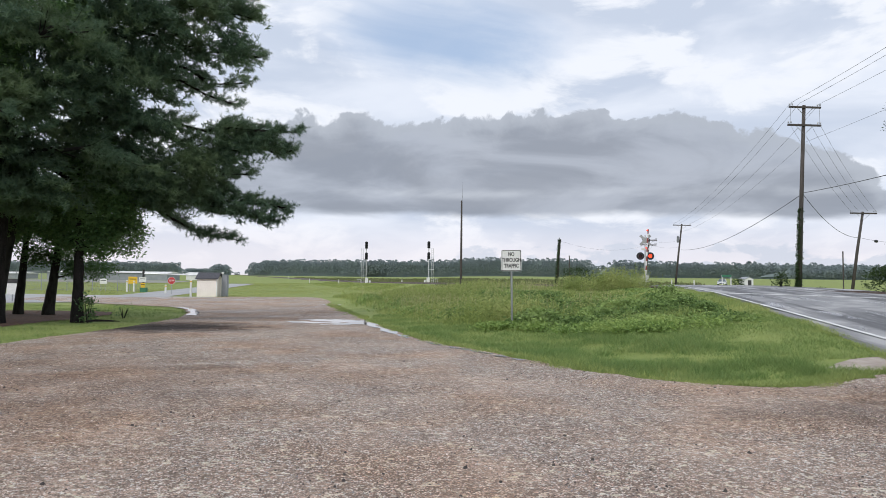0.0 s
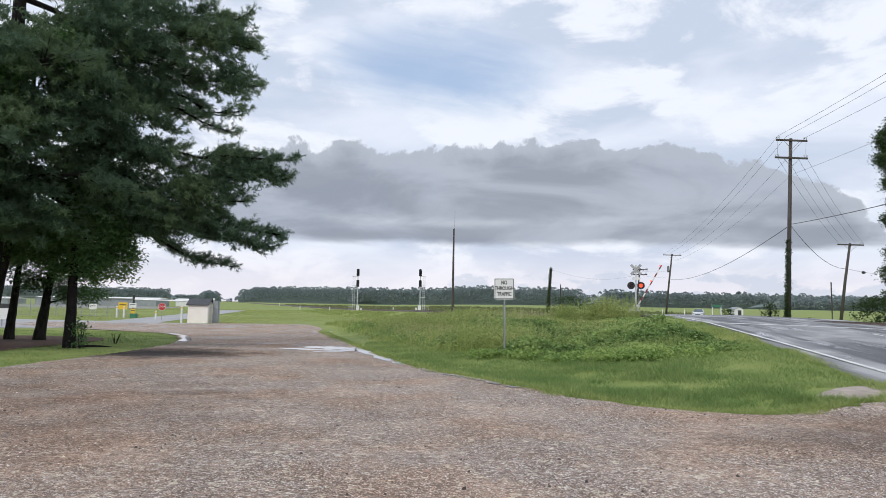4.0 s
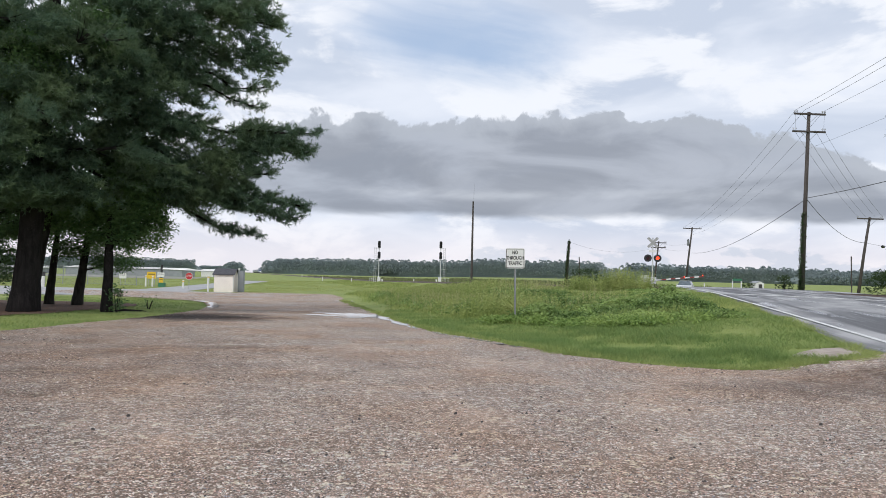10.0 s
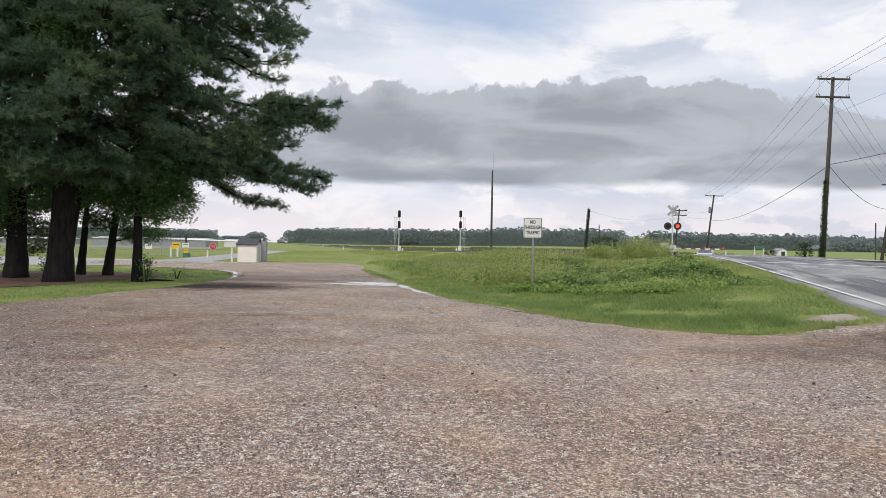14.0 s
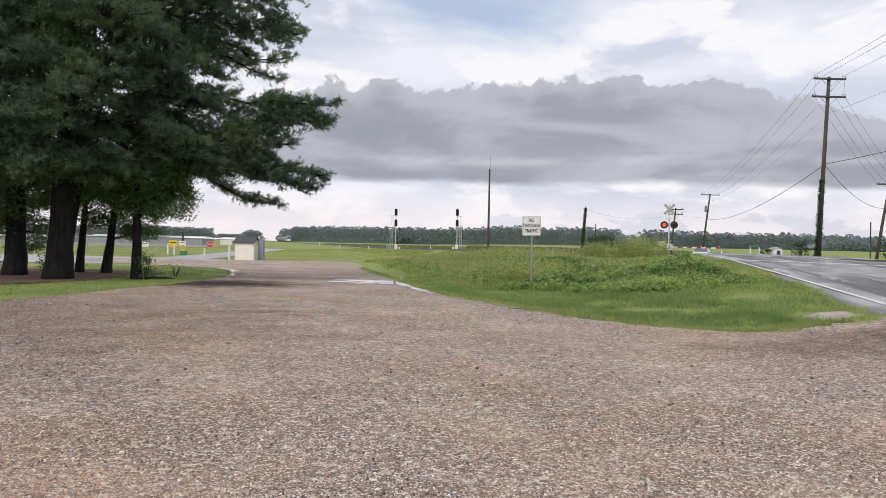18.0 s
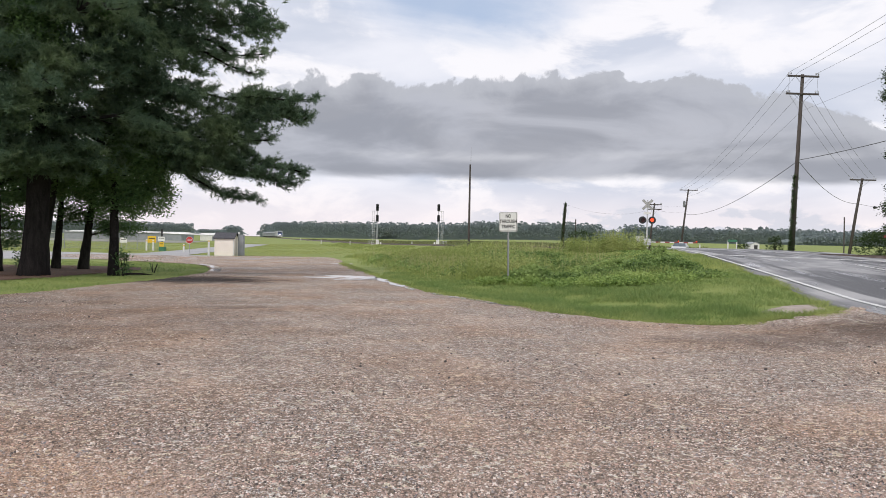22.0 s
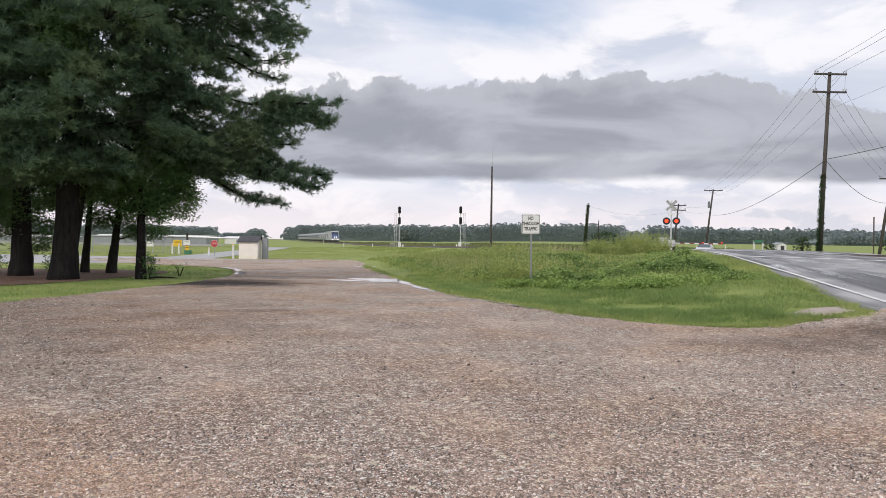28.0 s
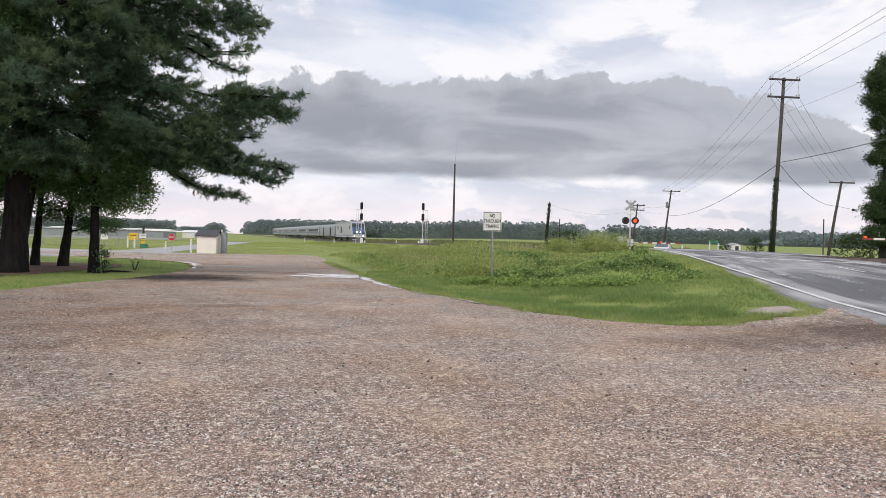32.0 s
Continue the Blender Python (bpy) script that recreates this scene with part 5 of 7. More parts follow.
def signal_mast(x, y, z, side, label):
    """side: +1 with the heads to the right of the ladder, -1 to its left."""
    s = thing("signal_mast", at(x, y, z), label, "railway signal", "railway signals")
    k = side

    def bar(x0, y0, z0, x1, y1, z1):
        return Geo().box(min(k * x0, k * x1), y0, z0, max(k * x0, k * x1), y1, z1)

    part("mast", Geo().tube([(k * 0.35, 0, -0.5), (k * 0.35, 0, 7.9)], 0.08, 8), ALU, s)
    lad = part("ladder", Geo().box(-0.62, -0.03, 0.0, -0.57, 0.03, 7.2).box(-0.23, -0.03, 0.0, -0.18, 0.03, 7.2), ALU, s, "silver ladder", m=pose(0, 0, 0, 0, 0, 0 if k > 0 else 180))
    for i in range(19):
        part("rung", Geo().tube([(-0.6, 0, 0.4 + 0.37 * i), (-0.2, 0, 0.4 + 0.37 * i)], 0.02, 5), ALU, lad)
    for zz in (2.9, 5.2, 7.0):
        part("platform_bar", bar(-0.66, -0.25, zz, 0.5, 0.25, zz + 0.06), ALU, s)
    for zz in (7.75, 5.6):
        h = part("signal_head", bar(0.08, -0.32, zz - 0.62, 0.64, -0.06, zz + 0.62), BLACK, s, "black signal head")
        part("head_cap", Geo().tube([(k * 0.36, -0.19, zz + 0.62), (k * 0.36, -0.19, zz + 0.75)], [0.28, 0.12], 10), BLACK, h)
        for q in (-0.36, 0.0, 0.36):
            part("visor", Geo().tube([(k * 0.36, -0.33, zz + q), (k * 0.36, -0.58, zz + q - 0.03)], 0.13, 10, caps=False), BLACK, h)
    part("cabinet", bar(0.15, -0.55, -0.3, 0.75, -0.1, 1.35), WHITE, s, "white equipment cabinet")
    part("small_cabinet", bar(0.95, -0.5, -0.3, 1.25, -0.1, 0.9), WHITE, s, "white equipment cabinet")
    f = part("guard_rail", bar(-1.4, -0.4, 1.05, -0.6, -0.35, 1.11), ALU, s, "silver guard rail")
    for dx in (-1.4, -1.05, -0.7):
        part("guard_post", bar(dx, -0.4, -0.3, dx + 0.05, -0.35, 1.05), ALU, f)
    return s


signal_mast(-5.2, 138.0, -0.42, 1, "silver ladder signal mast with black heads by the track")
signal_mast(7.75, 138.0, -0.2, -1, "silver ladder signal mast with black heads facing the siding")


def radio_mast():
    x, y = 7.1, 72.0
    z = ground_level(x, y)
    m = thing("radio_mast", at(x, y, z), "dark slender pole with a whip antenna in the weeds", "antenna pole")
    part("post", Geo().tube([(0, 0, -0.4), (0, 0, 5), (0, 0, 9.3 - z)], [0.13, 0.11, 0.08], 8), WOOD_POLE, m)
    part("antenna", Geo().tube([(0.05, 0, 9.0 - z), (0.08, 0, 11.2 - z)], [0.025, 0.012], 5), GALV, m)


radio_mast()


def shed():
    x0, x1, y0, y1 = -18.25, -16.45, 67.2, 69.2
    z = lot_level(67.5) - 0.05
    s = thing("shed", at((x0 + x1) / 2, (y0 + y1) / 2, z), "small cream shed with a dark shingle roof", "shed")
    w, d = (x1 - x0) / 2, (y1 - y0) / 2
    body = part("wall", Geo().prism([(-d, 0), (d, 0), (d, 1.8), (0, 2.25), (-d, 1.8)], "x", -w, w), SIDING, s, "cream lap siding")
    for i in range(10):
        zz = 0.05 + i * 0.172
        part("siding_board", Geo().prism([(-d - 0.022, zz), (-d - 0.002, zz), (-d - 0.002, zz + 0.165), (-d - 0.008, zz + 0.165)], "x", -w - 0.01, w + 0.01), SIDING, body)
    for sg in (-1, 1):
        part("roof_slope", Geo().prism([(sg * (d + 0.18), 1.72), (0, 2.27), (0, 2.35), (sg * (d + 0.18), 1.80)], "x", -w - 0.15, w + 0.15), SHINGLE, s, "dark shingled roof slope")
    part("corner_trim", Geo().box(w - 0.02, -d - 0.03, 0, w + 0.03, -d + 0.08, 1.78), WHITE, s)
    part("base_beam", Geo().box(-w, -d, -0.15, w, d, 0.02), TIE, s)


shed()




def poles_and_wires():
    # the main pole past the crossing, and those it carries wires to
    z1 = 1.0
    utility_pole(26.55, 44.0, 12.0, 0.155, (0.45, 0), [(11.85, 1.1), (10.65, 1.15)], "tall weathered utility pole with two crossarms and climbing vine", vine=5.2, z=z1)
    utility_pole(43.7, 105.0, 8.9, 0.16, (1.05, 0), [(8.7, 1.45)], "leaning utility pole with one crossarm and a transformer", z=1.0, yaw=0)
    utility_pole(41.2, 60.0, 7.0, 0.15, (1.15, 0), [(6.85, 1.25)], "leaning utility pole with one crossarm beside the field", z=0.65)
    utility_pole(31.4, 85.0, 6.1, 0.12, (0.6, 0), [(5.9, 0.95), (5.3, 0.95)], "short leaning pole with two crossarms behind the gate", z=0.3)
    stub = utility_pole(18.1, 76.0, 5.3, 0.14, (0.35, 0), [], "cut-off pole wrapped in green vine", vine=5.4, z=0.3)
    utility_pole(17.8, 3.5, 12.0, 0.17, (0, 0), [(11.9, 1.1)], "weathered utility pole beside the road", z=0.0)
    for x, y, h, z in ((50.6, 75.0, 4.3, 0.4), (23.2, 90.0, 3.6, 0.7)):
        solid("post", Geo().tube([(x, y, z - 0.3), (x - 0.05, y, z + h)], 0.07, 7), WOOD_POLE, "thin grey wooden post standing in the field", "post", "posts")
    # transformer on the leaning pole
    solid("transformer", Geo().tube([(44.0, 104.75, 7.0), (44.0, 104.75, 7.15), (44.02, 104.75, 7.9), (44.02, 104.75, 8.0)], [0.14, 0.18, 0.18, 0.12], 12), GREY_CAN, "grey transformer can bolted to the leaning pole", "transformer")
    top = (27.0, 43.88, 12.97 + 0.1)
    for k in (-1.0, -0.38, 0.38, 1.0):
        if k != 0.38:
            wire("power_line", (27.0 + k, 43.88, 13.1), (44.75 + 1.3 * k, 104.9, 9.95), 1.0, 0.016, "bare overhead power line")
            wire("power_line", (27.0 + k, 43.88, 13.1), (17.8 + 1.0 * k, 3.4, 12.15), 0.35, 0.016, "bare overhead power line")
    for k in (-1.05, -0.4, 0.4, 1.05):
        wire("power_line", (26.95 + k, 43.88, 11.75), (42.33 + 1.15 * k, 59.9, 7.7), 0.35, 0.014, "bare overhead power line")
    for k in (-1.0, 1.0):
        wire("jumper_wire", (27.0 + k, 43.85, 13.0), (26.95 + k, 43.85, 11.75), -0.02, 0.013, "short jumper wire between crossarms", 6)
    wire("neutral_line", (26.93, 43.9, 10.5), (44.6, 104.9, 8.7), 1.0, 0.012, "thin bare overhead utility line")
    wire("neutral_line", (26.93, 43.9, 10.5), (17.8, 3.5, 9.6), 0.3, 0.012, "thin bare overhead utility line")
    wire("phone_cable", (26.8, 43.85, 7.13), (44.5, 104.85, 5.9), 1.1, 0.035, "thick black sagging phone cable")
    wire("phone_cable", (26.8, 43.85, 7.15), (17.8, 3.5, 6.9), 0.5, 0.035, "thick black sagging phone cable")
    wire("phone_cable", (26.8, 43.85, 7.05), (41.9, 59.9, 5.3), 0.75, 0.03, "thick black sagging phone cable")
    wire("phone_cable", (41.9, 59.95, 5.3), (58.0, 70.0, 5.6), 0.35, 0.022, "thick black sagging phone cable")
    solid("splice_case", Geo().tube([(44.6, 61.6, 5.12), (44.75, 61.7, 5.1), (45.0, 61.85, 5.1), (45.15, 61.95, 5.12)], [0.05, 0.13, 0.13, 0.05], 8), BLACK, "black splice case hanging on the cable", "splice case")
    wire("thin_cable", (18.45, 76.0, 5.5), (32.0, 84.9, 5.7), 0.9, 0.012, "thin dark sagging utility line")
    wire("thin_cable", (32.0, 84.9, 6.1), (44.7, 104.9, 7.5), 0.3, 0.012, "thin dark sagging utility line")
    wire("thin_cable", (32.0, 84.9, 5.6), (44.6, 104.9, 6.4), 0.3, 0.012, "thin dark sagging utility line")


poles_and_wires()


# ---- verge: mown grass, weeds, tall growth ----
NOISE = Field(lambda x, y: noise.noise((x, y, 4.4)), 0, 60, 0, 60, 0.2)
LEVEL = Field(ground_level, -26, 26, -3, 76, 0.5)
FAR_LEVEL = Field(ground_level, -90, 60, 60, 170, 2.0)
GRAVEL_IN = Field(in_gravel, -24, 14, 8, 70, 0.2)


def drift(x, y, scale, k):
    """Smooth noise over arrays of places."""
    return NOISE((x * scale + 17.3 * k) % 60, (y * scale + 7.9 * k) % 60)


def ease(t):
    t = np.clip(t, 0, 1)
    return t * t * (3 - 2 * t)


def along_y(fn):
    ys = np.arange(-5, 180, 0.5)
    vs = np.array([fn(v) for v in ys])
    return lambda y: np.interp(y, ys, vs)


KERB_X, VERGE_X, ROAD_X = along_y(asphalt_edge), along_y(lambda y: verge_edge(min(y, 68))), along_y(road_edge)


def places(rng, count, area, density, power=1.6):
    """Random places in the area, thinned by a density between 0 and 1."""
    x0, x1, y0, y1 = area
    xs, ys, n = [], [], 0
    for _ in range(30):
        x = rng.uniform(x0, x1, count)
        y = y0 + (y1 - y0) * rng.random(count) ** power
        ok = rng.random(count) < density(x, y)
        xs.append(x[ok])
        ys.append(y[ok])
        n += ok.sum()
        if n >= count:
            break
    return np.concatenate(xs)[:count], np.concatenate(ys)[:count]


def blades(name, count, area, seed, h0, h1, w, mat, label, density, tall=None, lean=0.55, level=None, power=1.6):
    g = Cloud(seed)
    r = g.rng
    x, y = places(r, count, area, density, power)
    n = len(x)
    z = (level or LEVEL)(x, y)
    h = r.uniform(h0, h1, n) * (0.8 + 0.7 * drift(x, y, 0.8, 1))
    if tall:
        h = h * tall(x, y)
    q = r.uniform(0, 2 * np.pi, n)
    ww = w * r.uniform(0.6, 1.2, n) * (1 + np.maximum(0, y - 12) * 0.035)
    foot = np.stack([x, y, z - 0.01], 1)
    side = np.stack([np.cos(q) * ww, np.sin(q) * ww, 0 * q], 1)
    tip = foot + np.stack([r.normal(0, lean, n) * h, r.normal(0, lean, n) * h, h], 1)
    g.add(foot - side, foot + side, tip)
    return solid(name, g, mat, label, "grass", kind="stuff")


def on_verge(x, y):
    slab = ((x - 7.95) / 1.35) ** 2 + ((y - 10.75) / 0.7) ** 2 + 0.4 * drift(x, y, 3.0, 2) < 1
    ragged_kerb = KERB_X(y) + 0.16 * drift(x, y, 1.3, 5) + 0.08 * drift(x, y, 4.0, 6)
    return (x < ragged_kerb) * (GRAVEL_IN(x, y) < -0.05) * (1 - slab)


WEED_Y = lambda x: np.interp(x, (-8, -4, -1, 2, 5, 9, 10.5, 12, 14), (62, 47, 33, 22.5, 18.2, 17.0, 18.6, 21.5, 26))


def open_side(x, y):
    """Growth stays low towards the crossing, where the rails show over it."""
    return 1 - 0.85 * ease((x - 7.0) / 3.5) * ease((y - 26) / 9)


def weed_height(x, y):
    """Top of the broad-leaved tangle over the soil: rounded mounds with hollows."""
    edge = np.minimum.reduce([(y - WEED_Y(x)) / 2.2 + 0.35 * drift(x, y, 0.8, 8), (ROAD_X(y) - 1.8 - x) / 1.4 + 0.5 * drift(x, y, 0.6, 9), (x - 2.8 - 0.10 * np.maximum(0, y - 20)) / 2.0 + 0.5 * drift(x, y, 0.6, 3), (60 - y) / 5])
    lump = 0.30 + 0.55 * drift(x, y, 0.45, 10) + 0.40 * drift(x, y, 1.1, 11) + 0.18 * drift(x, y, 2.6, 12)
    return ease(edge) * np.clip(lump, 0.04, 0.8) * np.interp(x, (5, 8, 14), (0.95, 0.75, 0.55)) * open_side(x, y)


def track_side(x, y):
    """Metres to the right of the track's middle, for arrays."""
    return (x - TRACK_P.x) * TRACK_D.y - (y - TRACK_P.y) * TRACK_D.x


def meadow(x, y):
    return ease((x - VERGE_X(y) - 0.7) / 3.6) * ease((y - WEED_Y(x) + 2) / 7)


def grass_cover():
    blades("verge_grass", 125000, (-1, 16, 9.3, 34), 31, 0.05, 0.13, 0.0075, BLADE, "mown green grass along the gravel edge",
           lambda x, y: on_verge(x, y) * np.where(weed_height(x, y) > 0.15, 0.12, 1.0), lean=0.8)
    # longer clumps in the unmown middle of the verge
    blades("grass_clumps", 42000, (0.5, 9.5, 10.2, 24), 35, 0.08, 0.19, 0.0075, CLUMP_GRASS, "longer darker grass clumps on the verge",
           lambda x, y: on_verge(x, y) * (GRAVEL_IN(x, y) < -0.45) * np.clip(0.40 + 0.9 * drift(x, y, 0.9, 14) + 0.9 * drift(x, y, 2.6, 15), 0, 1) * ease((7.6 - x) / 2.0 + 0.3) * ((x < 6.5) | (y > 12.2)), lean=0.6, power=1.2)
    blades("island_grass", 46000, (-24, -8.5, 10, 46), 32, 0.04, 0.10, 0.010, BLADE, "short green grass round the tree bed",
           lambda x, y: (GRAVEL_IN(x, y) < -0.05) * (MULCH_IN(x, y) < 0.1) * (DRIVE_IN(x, y) < -0.1), lean=0.8)
    blades("edge_tufts", 16000, (-6, 12, 9.2, 50), 33, 0.05, 0.15, 0.009, TALL_WEED, "dry yellowish grass tufts at the gravel edge",
           lambda x, y: (GRAVEL_IN(x, y) > -0.45) * (GRAVEL_IN(x, y) < 0.07 + 0.35 * drift(x, y, 1.7, 16) + 0.2 * drift(x, y, 4.0, 39)) * (x < KERB_X(y) + 0.1), lean=0.9)
    blades("kerb_tufts", 9000, (7, 19, 9.8, 46), 36, 0.05, 0.14, 0.010, TALL_WEED, "yellow-green grass creeping over the asphalt edge",
           lambda x, y: (np.abs(x - KERB_X(y) - 0.12 * drift(x, y, 2.0, 17)) < 0.16) * (GRAVEL_IN(x, y) < -0.02), lean=0.9)
    blades("long_grass", 85000, (-7, 14, 20, 74), 34, 0.22, 0.55, 0.011, TALL_WEED, "long uncut yellow-green grass below the railway",
           lambda x, y: np.clip(0.5 + 1.1 * drift(x, y, 0.35, 18) + 0.6 * drift(x, y, 1.1, 19), 0, 1) * on_verge(x, y) * meadow(x, y) * np.interp(x, (5, 9), (1.0, 0.35)) * (track_side(x, y) < -3.2),
           lambda x, y: (0.3 + 0.7 * meadow(x, y)) * np.interp(x, (3, 8, 12), (1.0, 0.9, 0.6)) * (0.35 + 0.65 * open_side(x, y)) * (0.9 + 0.6 * drift(x, y, 0.3, 20)), lean=0.35)
    blades("field_grass", 48000, (-60, 8, 66, 165), 37, 0.04, 0.11, 0.014, FIELD_BLADE, "grass of the open field by the railway",
           lambda x, y: np.clip(0.55 + 1.0 * drift(x, y, 0.12, 21) + 0.5 * drift(x, y, 0.5, 22), 0, 1) * (DRIVE_IN(x, y) < -0.2) * (np.abs(track_side(x, y)) > 3.4), lean=0.5, level=FAR_LEVEL, power=1.3)
    blades("track_grass", 22000, (-30, 16, 70, 170), 38, 0.08, 0.26, 0.016, TALL_WEED, "rough tall grass and weeds along the ballast",
           lambda x, y: (track_side(x, y) < -3.4) * np.clip(1.1 + (track_side(x, y) + 3.4) / 7, 0, 1) * np.clip(0.35 + 1.3 * drift(x, y, 0.2, 23) + 0.7 * drift(x, y, 0.7, 24), 0, 1), lean=0.3, level=FAR_LEVEL, power=1.2)
    blades("far_brush", 20000, (-60, 90, 80, 330), 40, 0.3, 0.9, 0.05, VINE_GRASS, "dull green brush on the far side of the railway",
           lambda x, y: (track_side(x, y) > 4.2) * (track_side(x, y) < 90) * (x < ROAD_X(np.minimum(y, 170)) - 4) * np.clip(0.45 + 1.2 * drift(x, y, 0.15, 34) + 0.6 * drift(x, y, 0.6, 35), 0, 1), lean=0.3, level=BRUSH_LEVEL, power=1.0)


BRUSH_LEVEL = Field(ground_level, -62, 92, 78, 332, 4.0)
STRAW = leaf_material("pine_straw", (0.16, 0.085, 0.05), (0.30, 0.17, 0.10), (0.22, 0.12, 0.075), scale=0.8, through=0.1)
MULCH_IN = Field(in_mulch, -30, -8, 18, 40, 0.4)
MULCH_IN.v[0, :] = MULCH_IN.v[-1, :] = -1
MULCH_IN.v[:, 0] = MULCH_IN.v[:, -1] = -1
DRIVE_IN = Field(in_drive, -62, -10, 44, 152, 0.6)
DRIVE_IN.v[-1, :] = -1
DRIVE_IN.v[:, 0] = -1
grass_cover()
blades("pine_straw", 9000, (-26, -10, 18, 38), 39, 0.04, 0.09, 0.012, STRAW, "loose reddish pine straw under the trees", lambda x, y: np.clip(MULCH_IN(x, y) * 2 + 0.4 * drift(x, y, 1.1, 33), 0, 1), lean=1.6, power=1.3)


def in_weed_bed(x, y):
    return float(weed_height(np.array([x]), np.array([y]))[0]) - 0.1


# soil sheet whose dark colour stands for shade in the gaps between weeds
sheet("weed_bed", axis_steps([(1, 22, 0.5)]), axis_steps([(15.5, 58, 0.7)]), in_weed_bed, 0.015, SHADED_WEED_SOIL, "soil and stalks under the weeds, colour darkened for shade", "ground")


def stalks(g, x, y, z, h, leaves, ln, w, lean=0.10, low=0.25, droop=0.0):
    """Upright stems set with narrow leaves that shorten towards the top."""
    r, n = g.rng, len(x)
    foot = np.stack([x, y, z - 0.03], 1)
    up = np.stack([r.normal(0, lean, n), r.normal(0, lean, n), np.ones(n)], 1)
    side = np.array([0.009, 0, 0])
    g.add(foot - side, foot + side, foot + up * (h * 1.06)[:, None])
    t = r.uniform(low, 1.0, (n, leaves, 1))
    p = foot[:, None] + up[:, None] * h[:, None, None] * t
    q = r.uniform(0, 2 * np.pi, (n, leaves))
    d = np.stack([np.cos(q), np.sin(q), r.uniform(0.1, 1.0, (n, leaves)) - droop], 2)
    d = g.unit(d) * ln * r.uniform(0.6, 1.2, (n, leaves, 1)) * (1.25 - 0.75 * t)
    sd = g.unit(np.cross(d, r.normal(size=(n, leaves, 3)))) * w
    g.add(*[c.reshape(-1, 3) for c in (p - sd, p + sd, p + d)])


def weed_patch():
    g = Cloud(41)
    x, y = places(g.rng, 14500, (2.4, 17.5, 15.5, 56), lambda x, y: np.clip(weed_height(x, y) * 2.4, 0, 1) * on_verge(x, y), 1.5)
    u = np.where(g.rng.random(len(x)) < 0.78, g.rng.uniform(0.75, 1.02, len(x)), g.rng.uniform(0.1, 0.8, len(x)))
    z = LEVEL(x, y) + u * weed_height(x, y)
    g.leaves(np.stack([x, y, z], 1), 0.12, 9, (0.040 + 0.0009 * y) * g.rng.uniform(0.7, 1.35, len(x)), 0.4, 0.46)
    solid("broadleaf_weeds", g, WEED, "low tangle of broad-leaved green weeds on the mound", "weeds", kind="stuff")
    # darker leafy clumps strewn through the meadow
    g = Cloud(44)
    x, y = places(g.rng, 2300, (-2.5, 9, 24, 62), lambda x, y: meadow(x, y) * np.clip(2.2 * drift(x, y, 0.5, 36) + 0.8 * drift(x, y, 1.4, 37) - 0.25, 0, 1) * on_verge(x, y), 1.1)
    z = LEVEL(x, y) + g.rng.uniform(0.1, 0.45, len(x))
    g.leaves(np.stack([x, y, z], 1), 0.14, 8, 0.075, 0.5, 0.36)
    solid("meadow_weeds", g, WEED, "leafy green weeds in the long grass", "weeds", kind="stuff")
    g = Cloud(45)
    x, y = places(g.rng, 1500, (-3, 10, 27, 66), lambda x, y: meadow(x, y) * np.clip(0.2 + 1.6 * drift(x, y, 0.4, 38), 0, 1) * on_verge(x, y), 1.0)
    stalks(g, x, y, LEVEL(x, y), g.rng.uniform(0.5, 0.95, len(x)), 9, 0.10, 0.016, 0.12, 0.7)
    solid("seed_stalks", g, SEED_HEAD, "pale dry seed stalks above the long grass", "weeds", kind="stuff")
    # a low fresh fringe before the tangle
    g = Cloud(42)
    x, y = places(g.rng, 1500, (2.5, 8.5, 15.5, 22), lambda x, y: np.clip(1.0 - np.abs(y - WEED_Y(x) + 0.2) / 1.3, 0, 1) * np.clip(0.1 + 1.8 * drift(x, y, 0.5, 25) + 0.8 * drift(x, y, 1.6, 26), 0, 1) * on_verge(x, y), 1.0)
    z = LEVEL(x, y) + g.rng.uniform(0.04, 0.22, len(x))
    g.leaves(np.stack([x, y, z], 1), 0.10, 9, 0.048, 0.4, 0.5)
    solid("fresh_weeds", g, FRESH_WEED, "bright fresh green low weeds at the foot of the mound", "weeds", kind="stuff")
    # tall growth between the tangle and the railway
    g = Cloud(43)

    def tall_density(x, y):
        lump = drift(x, y, 0.22, 26) + 0.45 * drift(x, y, 0.9, 27)
        return np.clip(0.45 + 1.3 * lump, 0, 1) * (track_side(x, y) < -3.2) * (y > WEED_Y(x) + np.interp(x, (3, 7), (1.5, 7.0))) * (x < ROAD_X(y) - 4.0) * ease((x - VERGE_X(y) - 1.0) / 4)

    x, y = places(g.rng, 8500, (-1, 24, 23, 74), tall_density, 1.0)
    h = (0.46 + 0.85 * np.maximum(0, drift(x, y, 0.22, 26) + 0.35)) * g.rng.uniform(0.6, 1.25, len(x)) * np.interp(x, (0, 4, 8, 10, 12, 16), (0.6, 0.95, 0.9, 0.62, 0.35, 0.25)) * (0.3 + 0.7 * open_side(x, y))
    stalks(g, x, y, LEVEL(x, y), h, 12, 0.22, 0.020)
    solid("tall_weeds", g, TALL_WEED, "tall yellow-green weeds below the railway", "weeds", kind="stuff")


weed_patch()


